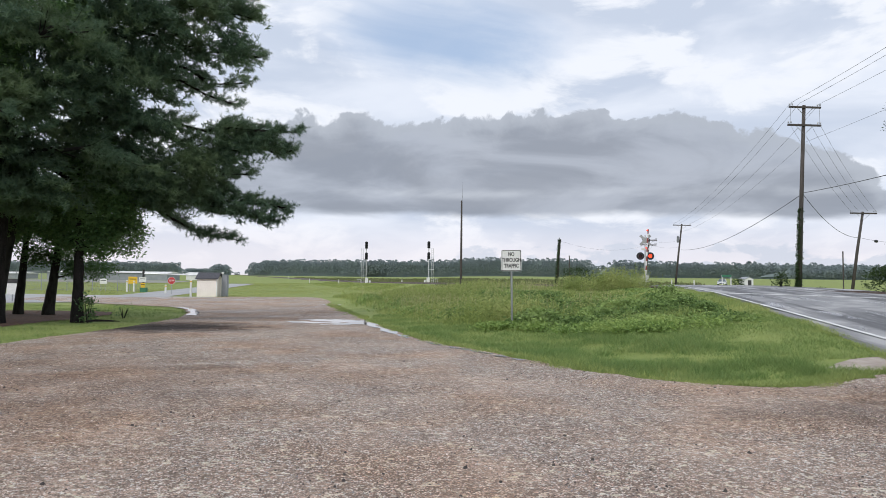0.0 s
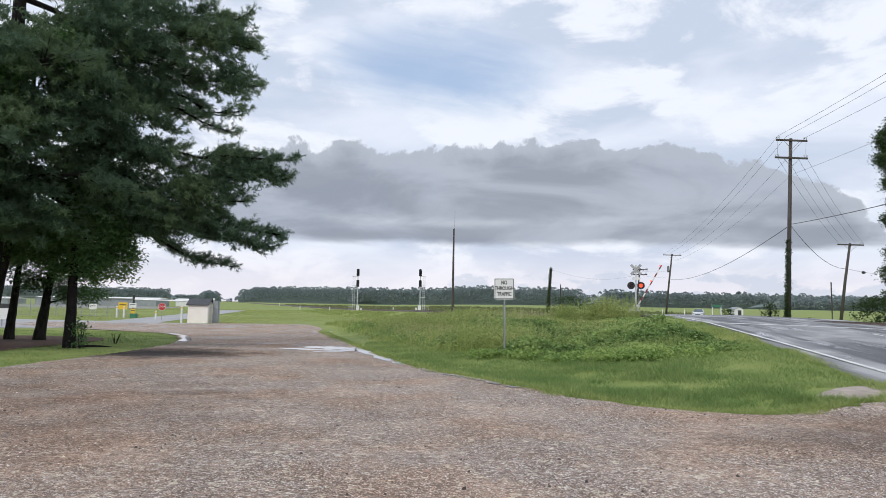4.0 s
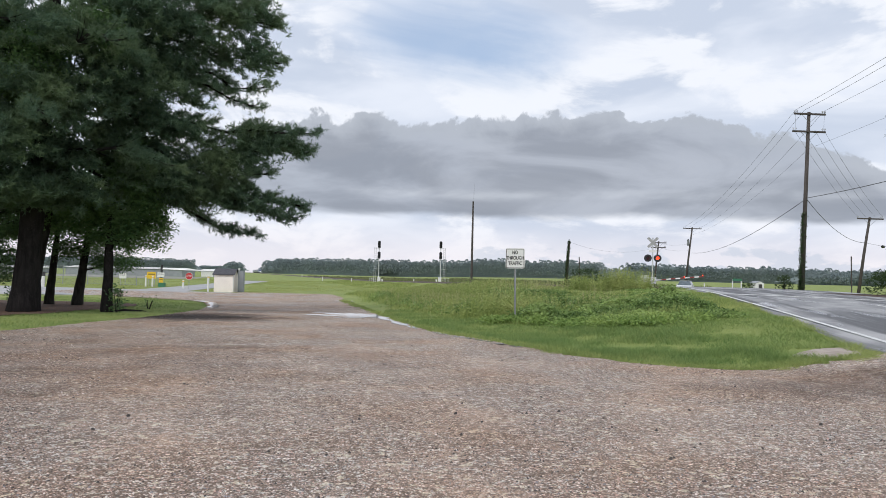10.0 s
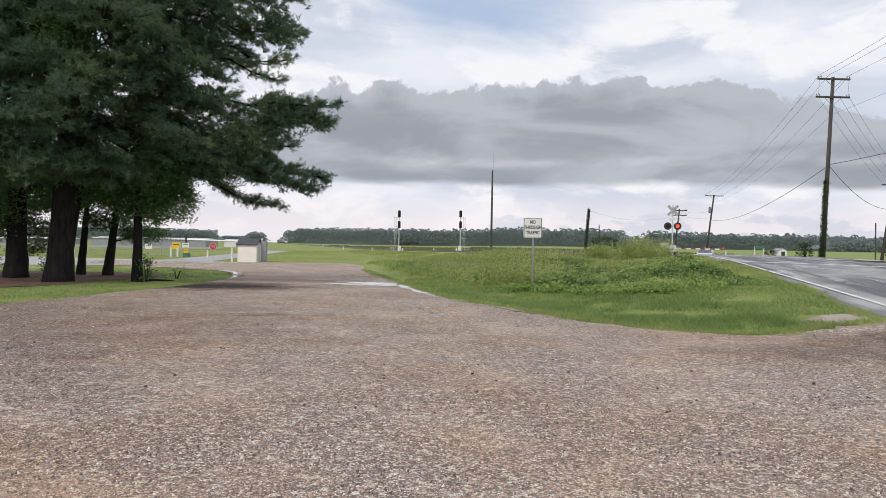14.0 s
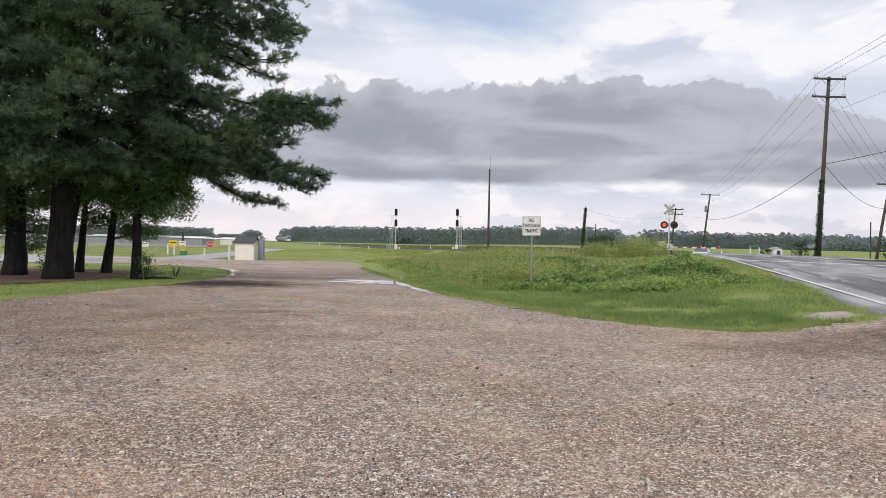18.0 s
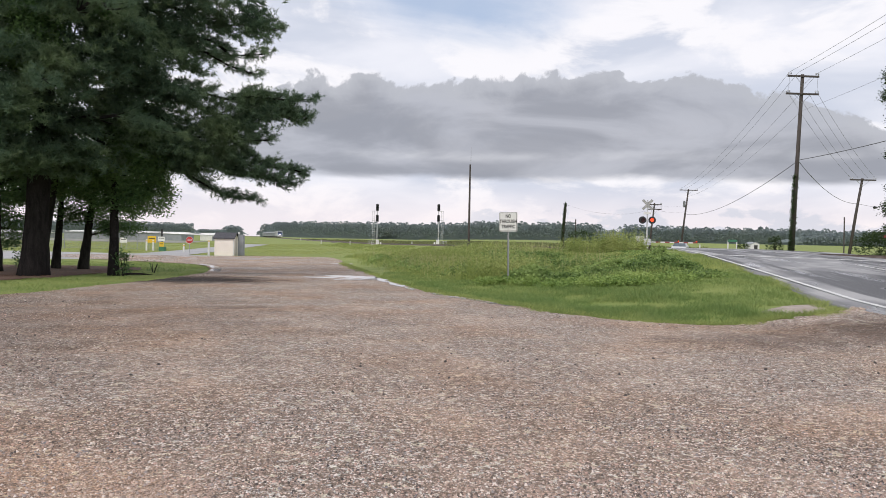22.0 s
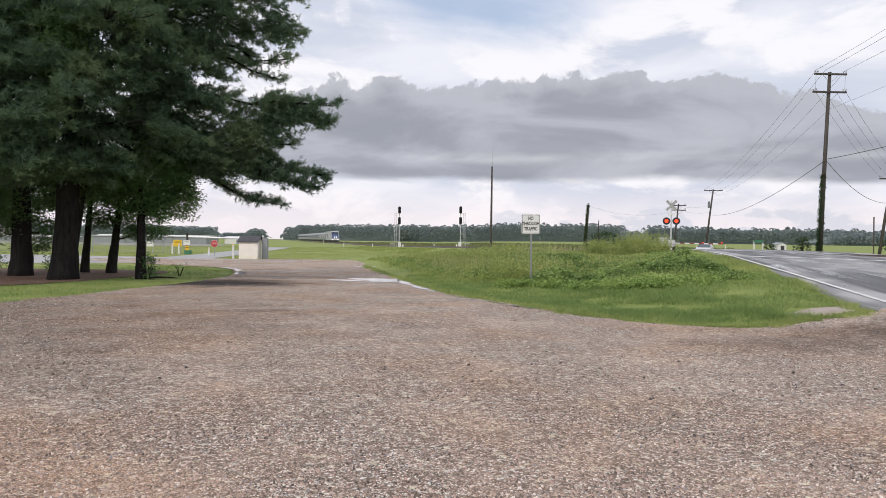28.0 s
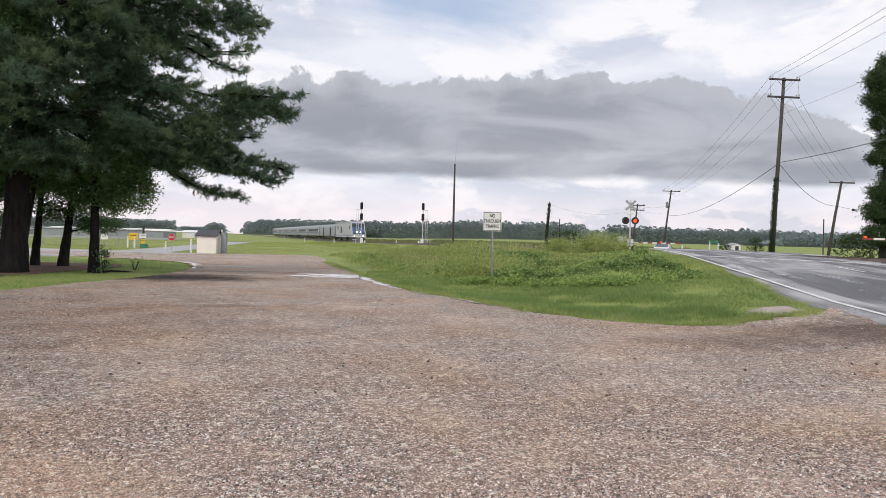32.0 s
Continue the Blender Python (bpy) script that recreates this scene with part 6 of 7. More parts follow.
def shrub(x, y, w, h, n, mat, label, seed, leaf=0.08, z=None, dense=9):
    rng = random.Random(seed)
    z = ground_level(x, y) if z is None else z
    s = thing("shrub", at(x, y, z), label, "shrub", "shrubs")
    st, g = Geo(), Cloud(seed)
    P = []
    for i in range(5):
        q = rng.uniform(0, 6.283)
        st.tube([(0, 0, -0.1), (0.3 * w * math.cos(q), 0.3 * w * math.sin(q), h * 0.45), (0.5 * w * math.cos(q), 0.5 * w * math.sin(q), h * 0.85)], [0.025, 0.015, 0.006], 5)
    for _ in range(n):
        t = rng.random() ** 0.7
        r = w * (0.35 + 0.65 * math.sin(math.pi * min(0.95, 0.15 + 0.7 * t)))
        q = rng.uniform(0, 6.283)
        rr = r * rng.random() ** 0.5
        P.append((rr * math.cos(q), rr * math.sin(q), h * t))
    g.leaves(P, 0.13, dense, leaf)
    tagged(part("stems", st, SMOOTH_BARK, s), kind="stuff")
    part("foliage", g, mat, s, "leafy mass")
    return s


def willow_weeds(x, y, w, h, n, label, seed):
    """A stand of thin upright stalks with drooping narrow leaves."""
    g = Cloud(seed)
    px, py = g.rng.normal(0, w * 0.45, n), g.rng.normal(0, 0.8, n)
    hh = h * g.rng.uniform(0.5, 1.0, n) * (1 - 0.25 * np.abs(px) / w)
    stalks(g, px, py, np.zeros(n), hh, 34, 0.24, 0.014, 0.07, 0.2, 0.55)
    return solid("weed_stand", g, TALL_WEED, label, "weeds", kind="stuff", m=at(x, y, ground_level(x, y)))


willow_weeds(14.5, 45.0, 2.2, 1.75, 260, "stand of tall feathery yellow-green weeds", 51)
willow_weeds(12.2, 47.0, 1.6, 1.35, 130, "stand of tall feathery yellow-green weeds", 52)
willow_weeds(16.35, 45.5, 0.3, 2.0, 22, "single tall feathery weed by the signal", 53)
willow_weeds(8.0, 50.0, 2.6, 1.05, 130, "stand of tall feathery yellow-green weeds", 54)
willow_weeds(3.5, 50.0, 2.4, 0.95, 110, "stand of tall feathery yellow-green weeds", 55)
shrub(18.8, 70.0, 1.9, 2.5, 300, VINE, "dark green shrub at the foot of the vine pole", 61, 0.09)
shrub(21.6, 72.0, 1.8, 2.2, 260, VINE, "dark green shrub beside the railway", 62, 0.09)
shrub(5.3, 70.0, 1.1, 1.2, 80, VINE, "dark green shrub by the antenna pole", 63, 0.09)
shrub(12.6, 31.5, 0.5, 0.35, 40, WEED, "green leafy bush near the road edge", 64)
shrub(-11.35, 26.7, 0.28, 0.95, 34, BROAD, "small leafy sapling at the foot of the trunk", 66)
shrub(-11.5, 30.6, 0.4, 0.5, 24, BROAD, "small dry shrub on the grass island", 67, 0.05, dense=5)
shrub(44.9, 70.0, 0.75, 1.0, 110, VINE, "dark leaning bush at the field edge", 68, 0.10)
shrub(26.2, 45.5, 0.5, 1.0, 50, VINE, "dark bush at the foot of the pole", 69, 0.09)
shrub(64.5, 126.0, 1.3, 1.6, 80, VINE, "round dark bush beside the white shed", 70, 0.14)
shrub(31.5, 42.0, 1.7, 1.9, 260, VINE, "dark undergrowth beside the track", 71, 0.10)
shrub(-20.3, 30.2, 1.0, 1.0, 110, BROAD, "green undergrowth among the trunks", 73)
shrub(-18.6, 33.5, 0.6, 0.8, 50, BROAD, "green undergrowth among the trunks", 74)


# ---- small things on the gravel ----
def in_puddle(x, y):
    f = 1 - ((x + 2.3) / 1.7) ** 2 - ((y - 28.0 + 0.35 * (x + 2.3)) / 1.9) ** 2
    edge = verge_edge(y) - x if y > 12.5 else -1
    rib = 0.0 + 0.008 * y - abs(edge - 0.22 - 0.2 * noise.noise((0, y * 0.5, 4))) if 13.2 < y < 29 else -1
    rib += 0.22 * noise.noise((x * 1.3, y * 0.9, 2.2)) + 0.12 * noise.noise((x * 4, y * 3, 2.2)) - 0.05
    f = f * 0.8 + 1.5 * noise.noise((x * 0.8, y * 1.0, 1.1)) + 1.1 * noise.noise((x * 2.4, y * 2.2, 1.1)) - 0.22
    f = max(f, 0.5 - 6 * abs(y - 31.5 - 0.25 * math.sin(x * 2)) + 0.8 * noise.noise((x * 1.5, y * 2, 3)) - 0.3 if -8.2 < x < -3.5 else -1)
    f = max(f, 1 - ((x + 4.3) / 0.75) ** 2 - ((y - 48.6) / 0.8) ** 2 + 0.6 * noise.noise((x * 2, y * 1.5, 8)))
    isl = 0.22 - abs(x - left_edge(y) - 0.35 if 33 < y < 43 else 9)
    return max(f, rib, isl + 0.15 * noise.noise((x, y * 0.4, 6)))


sheet("puddle", axis_steps([(-14, 3.5, 0.1)]), axis_steps([(12.5, 50, 0.15)]), in_puddle, 0.046, PUDDLE, "shallow bright puddle along the gravel edge", "puddle")


def crushed_material(name, cols):
    """Single stones, each with its own colour out of a few, dusty and matt."""
    m = bpy.data.materials.new(name)
    m.use_nodes = True
    nt = m.node_tree
    N, L = nt.nodes.new, nt.links.new
    b = nt.nodes["Principled BSDF"]
    b.inputs["Roughness"].default_value, b.inputs["Specular IOR Level"].default_value = 0.75, 0.3
    geo = N("ShaderNodeNewGeometry")
    r = N("ShaderNodeValToRGB")
    r.color_ramp.interpolation = "CONSTANT"
    while len(r.color_ramp.elements) < len(cols):
        r.color_ramp.elements.new(0.5)
    for i, (p, c) in enumerate(cols):
        r.color_ramp.elements[i].position, r.color_ramp.elements[i].color = p, (*c, 1)
    L(geo.outputs["Random Per Island"], r.inputs[0])
    n = N("ShaderNodeTexNoise")
    L(geo.outputs["Position"], n.inputs["Vector"])
    n.inputs["Scale"].default_value, n.inputs["Detail"].default_value = 0.6, 4.0
    mr = N("ShaderNodeMapRange")
    L(n.outputs[0], mr.inputs[0])
    mr.inputs[1].default_value, mr.inputs[2].default_value, mr.inputs[4].default_value = 0.45, 0.68, 0.5
    mx = N("ShaderNodeMix")
    mx.data_type = "RGBA"
    L(mr.outputs[0], mx.inputs[0])
    L(r.outputs[0], mx.inputs[6])
    mx.inputs[7].default_value = (0.58, 0.44, 0.36, 1)
    L(mx.outputs[2], b.inputs["Base Color"])
    return m


def loose_stones(name, count, span, sizes, mat, label, seed, power=2.0, tail=2.6):
    """Angular stones lying on the gravel, each a low faceted lump on its own foot."""
    r = np.random.default_rng(seed)
    y = span[0] + (span[1] - span[0]) * r.random(count) ** power
    x = -0.1 + r.uniform(-1, 1, count) * (1.0 + 0.70 * (y + 2.6))
    ok = (y < 8.5) | (GRAVEL_IN(x, y) > 0.03)
    # fewer where mud covers them
    ok &= (r.random(count) < 0.2) | (((x + 7.4) / 2.8) ** 2 + ((y - 24.0) / 3.4) ** 2 > 0.8 + 0.8 * drift(x, y, 0.9, 32))
    ok &= (r.random(count) < 0.3) | (((x - 8.4) / 5.0) ** 2 + ((y - 7.8) / 2.1) ** 2 > 0.7 + 0.8 * drift(x, y, 0.9, 31))
    x, y = x[ok & (x < 10.5) & (x > -13)], y[ok & (x < 10.5) & (x > -13)]
    n = len(x)
    rad = sizes[0] * (sizes[1] / sizes[0]) ** (r.random(n) ** tail)
    z = STONE_LEVEL(x, y)
    q = r.uniform(0, 2 * np.pi, n)
    co = np.zeros((n, 6, 3))
    for k in range(4):
        a_ = q + k * np.pi / 2 + r.uniform(-0.45, 0.45, n)
        rr = rad * r.uniform(0.65, 1.2, n)
        co[:, k] = np.stack([x + rr * np.cos(a_), y + rr * np.sin(a_), z - 0.25 * rad + 0.25 * rad * r.random(n)], 1)
    for k, s in ((4, 1), (5, -1)):
        rr = s * rad * r.uniform(0.3, 0.65, n)
        co[:, k] = np.stack([x + rr * np.cos(q + 0.8), y + rr * np.sin(q + 0.8), z + rad * r.uniform(0.5, 1.0, n)], 1)
    tri = (6 * np.arange(n)[:, None, None] + np.array([(0, 1, 4), (1, 2, 5), (1, 5, 4), (2, 3, 5), (3, 0, 4), (3, 4, 5)])[None]).reshape(-1)
    me = bpy.data.meshes.new(name)
    me.vertices.add(6 * n)
    me.vertices.foreach_set("co", co.astype(np.float32).ravel())
    me.loops.add(len(tri))
    me.loops.foreach_set("vertex_index", tri.astype(np.int32))
    me.polygons.add(6 * n)
    me.polygons.foreach_set("loop_start", 3 * np.arange(6 * n, dtype=np.int32))
    me.update(calc_edges=True)
    me.materials.append(mat)
    return tagged(new(name, me), label, "stones", kind="stuff")


STONE_LEVEL = Field(lambda x, y: ground_level(x, y) + 0.035 + 0.02 * noise.noise((x * 0.9, y * 0.9, 0)), -14, 12, -3, 42, 0.3)
CRUSHED = crushed_material("crushed_stones", [(0.0, (0.34, 0.25, 0.21)), (0.2, (0.54, 0.42, 0.36)), (0.36, (0.43, 0.31, 0.255)), (0.50, (0.27, 0.25, 0.255)), (0.62, (0.075, 0.062, 0.058)), (0.83, (0.80, 0.72, 0.66)), (0.92, (0.56, 0.38, 0.315))])
DARK_STONE = material("dark_clods", (0.05, 0.042, 0.04), (0.085, 0.07, 0.062), 8.0, 0.9)
loose_stones("loose_stones", 84000, (1.0, 11), (0.0038, 0.0135), CRUSHED, "loose crushed stones in brown, grey and white", 81, 1.75, 2.6)
loose_stones("coarse_stones", 24000, (9, 36), (0.007, 0.020), CRUSHED, "coarse loose stones farther out on the gravel", 83, 1.3)
loose_stones("dark_clods", 1000, (3.5, 34), (0.007, 0.028), DARK_STONE, "dark clods and chips scattered over the gravel", 82, 1.3, 1.8)


def concrete_slab():
    """A broken slab that follows the ground, its face pitted and its rim crumbled."""
    g = Geo()
    rng = random.Random(19)
    rim = [(6.75, 11.5), (6.85, 11.03), (7.28, 10.72), (7.9, 10.85), (8.3, 11.06), (8.77, 12.4), (8.0, 12.75), (7.3, 12.2)]
    pts = []
    for (xa, ya), (xb, yb) in zip(rim, rim[1:] + rim[:1]):
        for k in range(4):
            x, y = xa + (xb - xa) * k / 4, ya + (yb - ya) * k / 4
            pts.append((6.75 + 1.3 * (x - 6.75) + rng.gauss(0, 0.03), 10.75 + 0.75 * (y - 11.6) + rng.gauss(0, 0.03)))
    cx, cy = sum(p for p, _ in pts) / len(pts), sum(q for _, q in pts) / len(pts)
    rings = [(1.0, -0.10), (1.0, 0.008), (0.96, 0.016), (0.6, 0.016), (0.3, 0.016)]
    for s, lift in rings:
        for p, q in pts:
            x, y = cx + (p - cx) * s, cy + (q - cy) * s
            g.v.append((x, y, ground_level(x, y) + lift + (rng.uniform(-0.006, 0.006) if s < 0.97 else 0)))
    n = len(pts)
    for j in range(len(rings) - 1):
        for i in range(n):
            k = (i + 1) % n
            g.f.append((j * n + i, j * n + k, (j + 1) * n + k, (j + 1) * n + i))
    g.f.append(tuple((len(rings) - 1) * n + i for i in range(n)))
    solid("concrete_slab", g, CONCRETE, "worn concrete slab sunk in the grass", "slab")


concrete_slab()
solid("litter_cup", Geo().tube([(5.30, 26.6, 0.22), (5.33, 26.6, 0.245), (5.40, 26.57, 0.28)], [0.028, 0.032, 0.037], 9), WHITE, "white cup thrown among the weeds", "cup")
solid("fallen_branch", Geo().tube([(-11.3, 26.4, -0.36), (-10.95, 26.45, -0.33), (-10.5, 26.5, -0.34), (-10.2, 26.7, -0.37)], [0.03, 0.045, 0.035, 0.012], 7), BARK, "dark fallen branch on the grass island", "branch")


# ---- gate and yard on the left ----
def bollard(x, y, h, label):
    z = ground_level(x, y)
    b = thing("bollard", at(x, y, z), label, "bollard", "bollards at the gate")
    part("post", Geo().tube([(0, 0, -0.2), (0, 0, h - 0.05), (0, 0, h)], [0.10, 0.10, 0.06], 12), WHITE, b)
    part("cap_band", Geo().tube([(0, 0, h - 0.22), (0, 0, h - 0.12)], 0.104, 12), YELLOW_PAINT, b)


YELLOW_PAINT = material("yellow_paint", (0.78, 0.50, 0.03), (0.70, 0.44, 0.03), 4.0, 0.5)
GREEN_PAINT = material("green_paint", (0.05, 0.20, 0.11), (0.04, 0.16, 0.09), 4.0, 0.6)
GREY_PANEL = material("grey_panel", (0.30, 0.32, 0.34), (0.25, 0.27, 0.29), 1.0, 0.6)
MESH_WIRE = material("chain_link", (0.30, 0.31, 0.32), (0.24, 0.25, 0.26), 4.0, 0.5, 0.6)
for x, y, h in ((-30.1, 82.4, 1.35), (-29.4, 82.6, 1.3), (-24.3, 77.5, 0.95), (-18.75, 67.0, 1.6)):
    bollard(x, y, h, "white steel bollard at the gate")


def stop_sign():
    x, y = -23.0, 75.2
    z = ground_level(x, y)
    s = thing("stop_sign", at(x, y, z), "red octagonal stop sign on a thin post", "road sign")
    part("post", Geo().tube([(0, 0, -0.2), (0, 0, 1.75)], 0.03, 6), GALV, s)
    oc = [(0.38 * math.cos(math.radians(22.5 + 45 * k)), 1.42 + 0.38 * math.sin(math.radians(22.5 + 45 * k))) for k in range(8)]
    oc2 = [(p * 1.08, 1.42 + (q - 1.42) * 1.08) for p, q in oc]
    part("rim", Geo().prism(oc2, "y", -0.04, -0.032), WHITE, s)
    face = part("face", Geo().prism(oc, "y", -0.048, -0.0405), RED, s)
    cu = bpy.data.curves.new("lettering", "FONT")
    cu.body, cu.size, cu.align_x, cu.align_y, cu.extrude = "STOP", 0.27, "CENTER", "CENTER", 0.001
    t = new("lettering", cu)
    dg = bpy.context.evaluated_depsgraph_get()
    me = bpy.data.meshes.new_from_object(t.evaluated_get(dg))
    me.transform(pose(0, -0.051, 1.42, 90, 0, 0) @ Matrix.Diagonal((0.85, 1, 1, 1)))
    bpy.data.objects.remove(t)
    me.materials.clear()
    me.materials.append(WHITE)
    ob = new("lettering", me)
    ob.parent = face


stop_sign()


def fence_and_gate():
    y = 86.0
    f = thing("chain_link_fence", at(0, y, ground_level(-40, y)), "grey chain-link fence along the yard", "fence")
    for i in range(17):
        x = -29.6 - 2.9 * i
        part("fence_post", Geo().tube([(x, 0, -0.2), (x, 0, 2.35)], 0.045 if i else 0.09, 7), GREY_PANEL, f)
    part("top_rail", Geo().tube([(-29.6, 0, 2.2), (-76, 0, 2.2)], 0.028, 6), MESH_WIRE, f)
    part("bottom_wire", Geo().tube([(-29.6, 0, 0.12), (-76, 0, 0.12)], 0.014, 5), MESH_WIRE, f)
    net = Geo()
    for i in range(330):
        x = -29.6 - 0.14 * i
        for sg in (-1, 1):
            a0, b0 = x, x - sg * 2.05
            if b0 < -76 or b0 > -29.6:
                continue
            net.quad((a0, 0, 0.12), (a0 - 0.012, 0, 0.12), (b0 - 0.012, 0, 2.18), (b0, 0, 2.18))
    tagged(part("wire_mesh", net, MESH_WIRE, f, "fine wire mesh"), kind="stuff")
    g = thing("sliding_gate", at(-29.4, y - 0.4, ground_level(-28, y)), "grey tubular gate rail across the lane", "gate")
    for x in (0.0, 9.0):
        part("gate_post", Geo().tube([(x, 0, -0.2), (x, 0, 2.6 if x == 0.0 else 2.2)], 0.13 if x == 0.0 else 0.07, 10), DARK_STEEL if x == 0.0 else GALV, g)
    part("top_bar", Geo().tube([(0.1, 0, 2.12), (9.3, 0, 1.98)], 0.085, 8), ALU, g)
    # notice boards by the gate
    for name, x0, x1, z0, z1, mt, lab in (("notice_board", -30.4, -29.4, 0.95, 1.75, YELLOW_PAINT, "yellow notice board wired to the fence"), ("notice_board", -29.2, -28.4, 1.15, 1.7, WHITE, "white notice board wired to the fence"),
                                        ("notice_board", -29.0, -28.5, 0.45, 1.05, YELLOW_PAINT, "small orange-yellow notice board"), ("notice_board", -33.6, -32.8, 0.9, 1.5, WHITE, "white notice board wired to the fence")):
        zb = ground_level(-30, 84.0)
        b = thing(name, at((x0 + x1) / 2, 83.6, zb), lab, "sign board", "notice boards")
        w = (x1 - x0) / 2
        part("panel", Geo().box(-w, -0.03, z0, w, 0.0, z1), mt, b)
        part("leg", Geo().tube([(-w * 0.7, 0.03, -0.2), (-w * 0.7, 0.03, z1)], 0.03, 6), GALV, b)
        part("leg", Geo().tube([(w * 0.7, 0.03, -0.2), (w * 0.7, 0.03, z1)], 0.03, 6), GALV, b)
        part("print_bar", Geo().box(-w * 0.75, -0.036, z0 + 0.6 * (z1 - z0), w * 0.75, -0.031, z0 + 0.72 * (z1 - z0)), BLACK, b)
    z = ground_level(-28.6, 83)
    solid("green_cabinet", Geo().box(-28.9, 83.0, z - 0.05, -28.2, 83.6, z + 0.5, bevel=0.03), GREEN_PAINT, "low green utility cabinet by the gate", "cabinet")
    z = ground_level(-15.3, 68.5)
    c = thing("utility_cabinet", at(-15.95, 68.4, z), "tall dark grey utility cabinet beside the shed", "cabinet")
    part("housing", Geo().box(-0.28, -0.25, 0, 0.28, 0.25, 2.1, bevel=0.03), GREY_PANEL, c)
    part("door", Geo().box(-0.24, -0.27, 0.1, 0.24, -0.252, 2.0), GREY_PANEL, c)
    part("lamp", Geo().tube([(-0.2, -0.15, 2.1), (-0.2, -0.15, 2.2), (-0.2, -0.15, 2.36)], [0.03, 0.11, 0.08], 9), WHITE, c, "white lamp head")
    m = thing("kiosk_sign", at(-27.0, 52.0, ground_level(-27.0, 52.0)), "small white sign box on a post behind the trees", "sign")
    part("post", Geo().tube([(0, 0, -0.2), (0, 0, 0.8)], 0.05, 7), GALV, m)
    part("panel", Geo().box(-0.4, -0.06, 0.5, 0.4, 0.06, 1.55, bevel=0.02), WHITE, m)
    part("header", Geo().box(-0.41, -0.07, 1.3, 0.41, 0.07, 1.62), DARK_STEEL, m)


fence_and_gate()


def yard_building(x0, x1, y, h, d, wall_mat, label):
    z = ground_level((x0 + x1) / 2, y)
    b = thing("hangar_building", at((x0 + x1) / 2, y, z), label, "building", "yard buildings")
    w = (x1 - x0) / 2
    part("wall", Geo().box(-w, 0, -0.3, w, d, h), wall_mat, b)
    part("roof", Geo().prism([(-0.4, h), (d + 0.4, h), (d / 2, h + 0.45)], "x", -w - 0.4, w + 0.4), WHITE, b, "white low metal roof")
    n = max(3, int(w / 1.6))
    for i in range(n):
        x = -w + (i + 0.5) * 2 * w / n
        part("wall_door", Geo().box(x - w / n * 0.6, -0.05, 0, x + w / n * 0.6, -0.01, h * 0.72), GREY_PANEL if i % 2 else wall_mat, b)


yard_building(-94, -62, 200, 2.0, 12, GREY_PANEL, "long low grey metal building with a white roof")
yard_building(-150, -106, 210, 1.5, 10, GREY_PANEL, "long low pale metal building beyond the fence")
yard_building(-61, -52, 215, 1.9, 8, WHITE, "small white building beyond the gate")


# ---- far side of the crossing ----
def white_shed():
    x, y = 68.8, 130.0
    z = ground_level(x, y)
    s = thing("field_shed", at(x, y, z), "small white shed in the field", "shed")
    h = 2.45 - z
    part("wall", Geo().prism([(-0.8, -0.2), (0.8, -0.2), (0.8, h - 0.95), (0, h - 0.6), (-0.8, h - 0.95)], "y", 0, 2.5), WHITE, s)
    for sg in (-1, 1):
        part("roof_slope", Geo().prism([(sg * 0.9, h - 0.97), (0, h - 0.57), (0, h - 0.51), (sg * 0.9, h - 0.91)], "y", -0.1, 2.6), GREY_PANEL, s)
    part("door", Geo().box(-0.3, -0.04, 0, 0.4, -0.01, h - 1.15), DARK_STEEL, s)
    x, y = 59.3, 120.0
    z = ground_level(x, y)
    s = thing("field_sign", at(x, y, z), "green sign board on two white posts", "sign")
    for dx in (-0.8, 0.8):
        part("post", Geo().box(dx - 0.08, -0.05, -0.2, dx + 0.08, 0.05, 2.2 - z), WHITE, s)
    part("panel", Geo().box(-0.85, -0.09, 1.8 - z, 0.85, -0.055, 2.2 - z), GREEN_PAINT, s)


white_shed()
for i, (x, y, z) in enumerate(((48.5, 118, 0.5), (52.5, 118, 0.5), (-20.0, 175, -0.2), (-37, 260, 0.1), (-11, 150, -0.2), (2.0, 128, 0.0))):
    solid("marker_post", Geo().box(x - 0.09, y, z - 0.3, x + 0.07, y + 0.08, z + 0.75, bevel=0.02), WHITE, "small white marker post by the railway", "marker", "marker posts")


def crossing_panels():
    """Timber and rubber panels where the road runs over the rails."""
    g = Geo()
    c = thing("crossing_deck", at(0, 0, 0), "dark timber crossing deck between the rails", "crossing deck", kind="structure")
    for o0, o1 in ((-2.2, -0.84), (-0.66, 0.62), (0.82, 2.2)):
        g = Geo()
        pts = [track_place(s, o, z) for z in (-0.12, -0.012) for s, o in ((-119, o0), (-119, o1), (-99, o1), (-99, o0))]
        n = len(g.v)
        g.v += pts
        g.f += [(3, 2, 1, 0), (4, 5, 6, 7), (0, 1, 5, 4), (1, 2, 6, 5), (2, 3, 7, 6), (3, 0, 4, 7)]
        part("deck_panel", g, TIE, c)


crossing_panels()


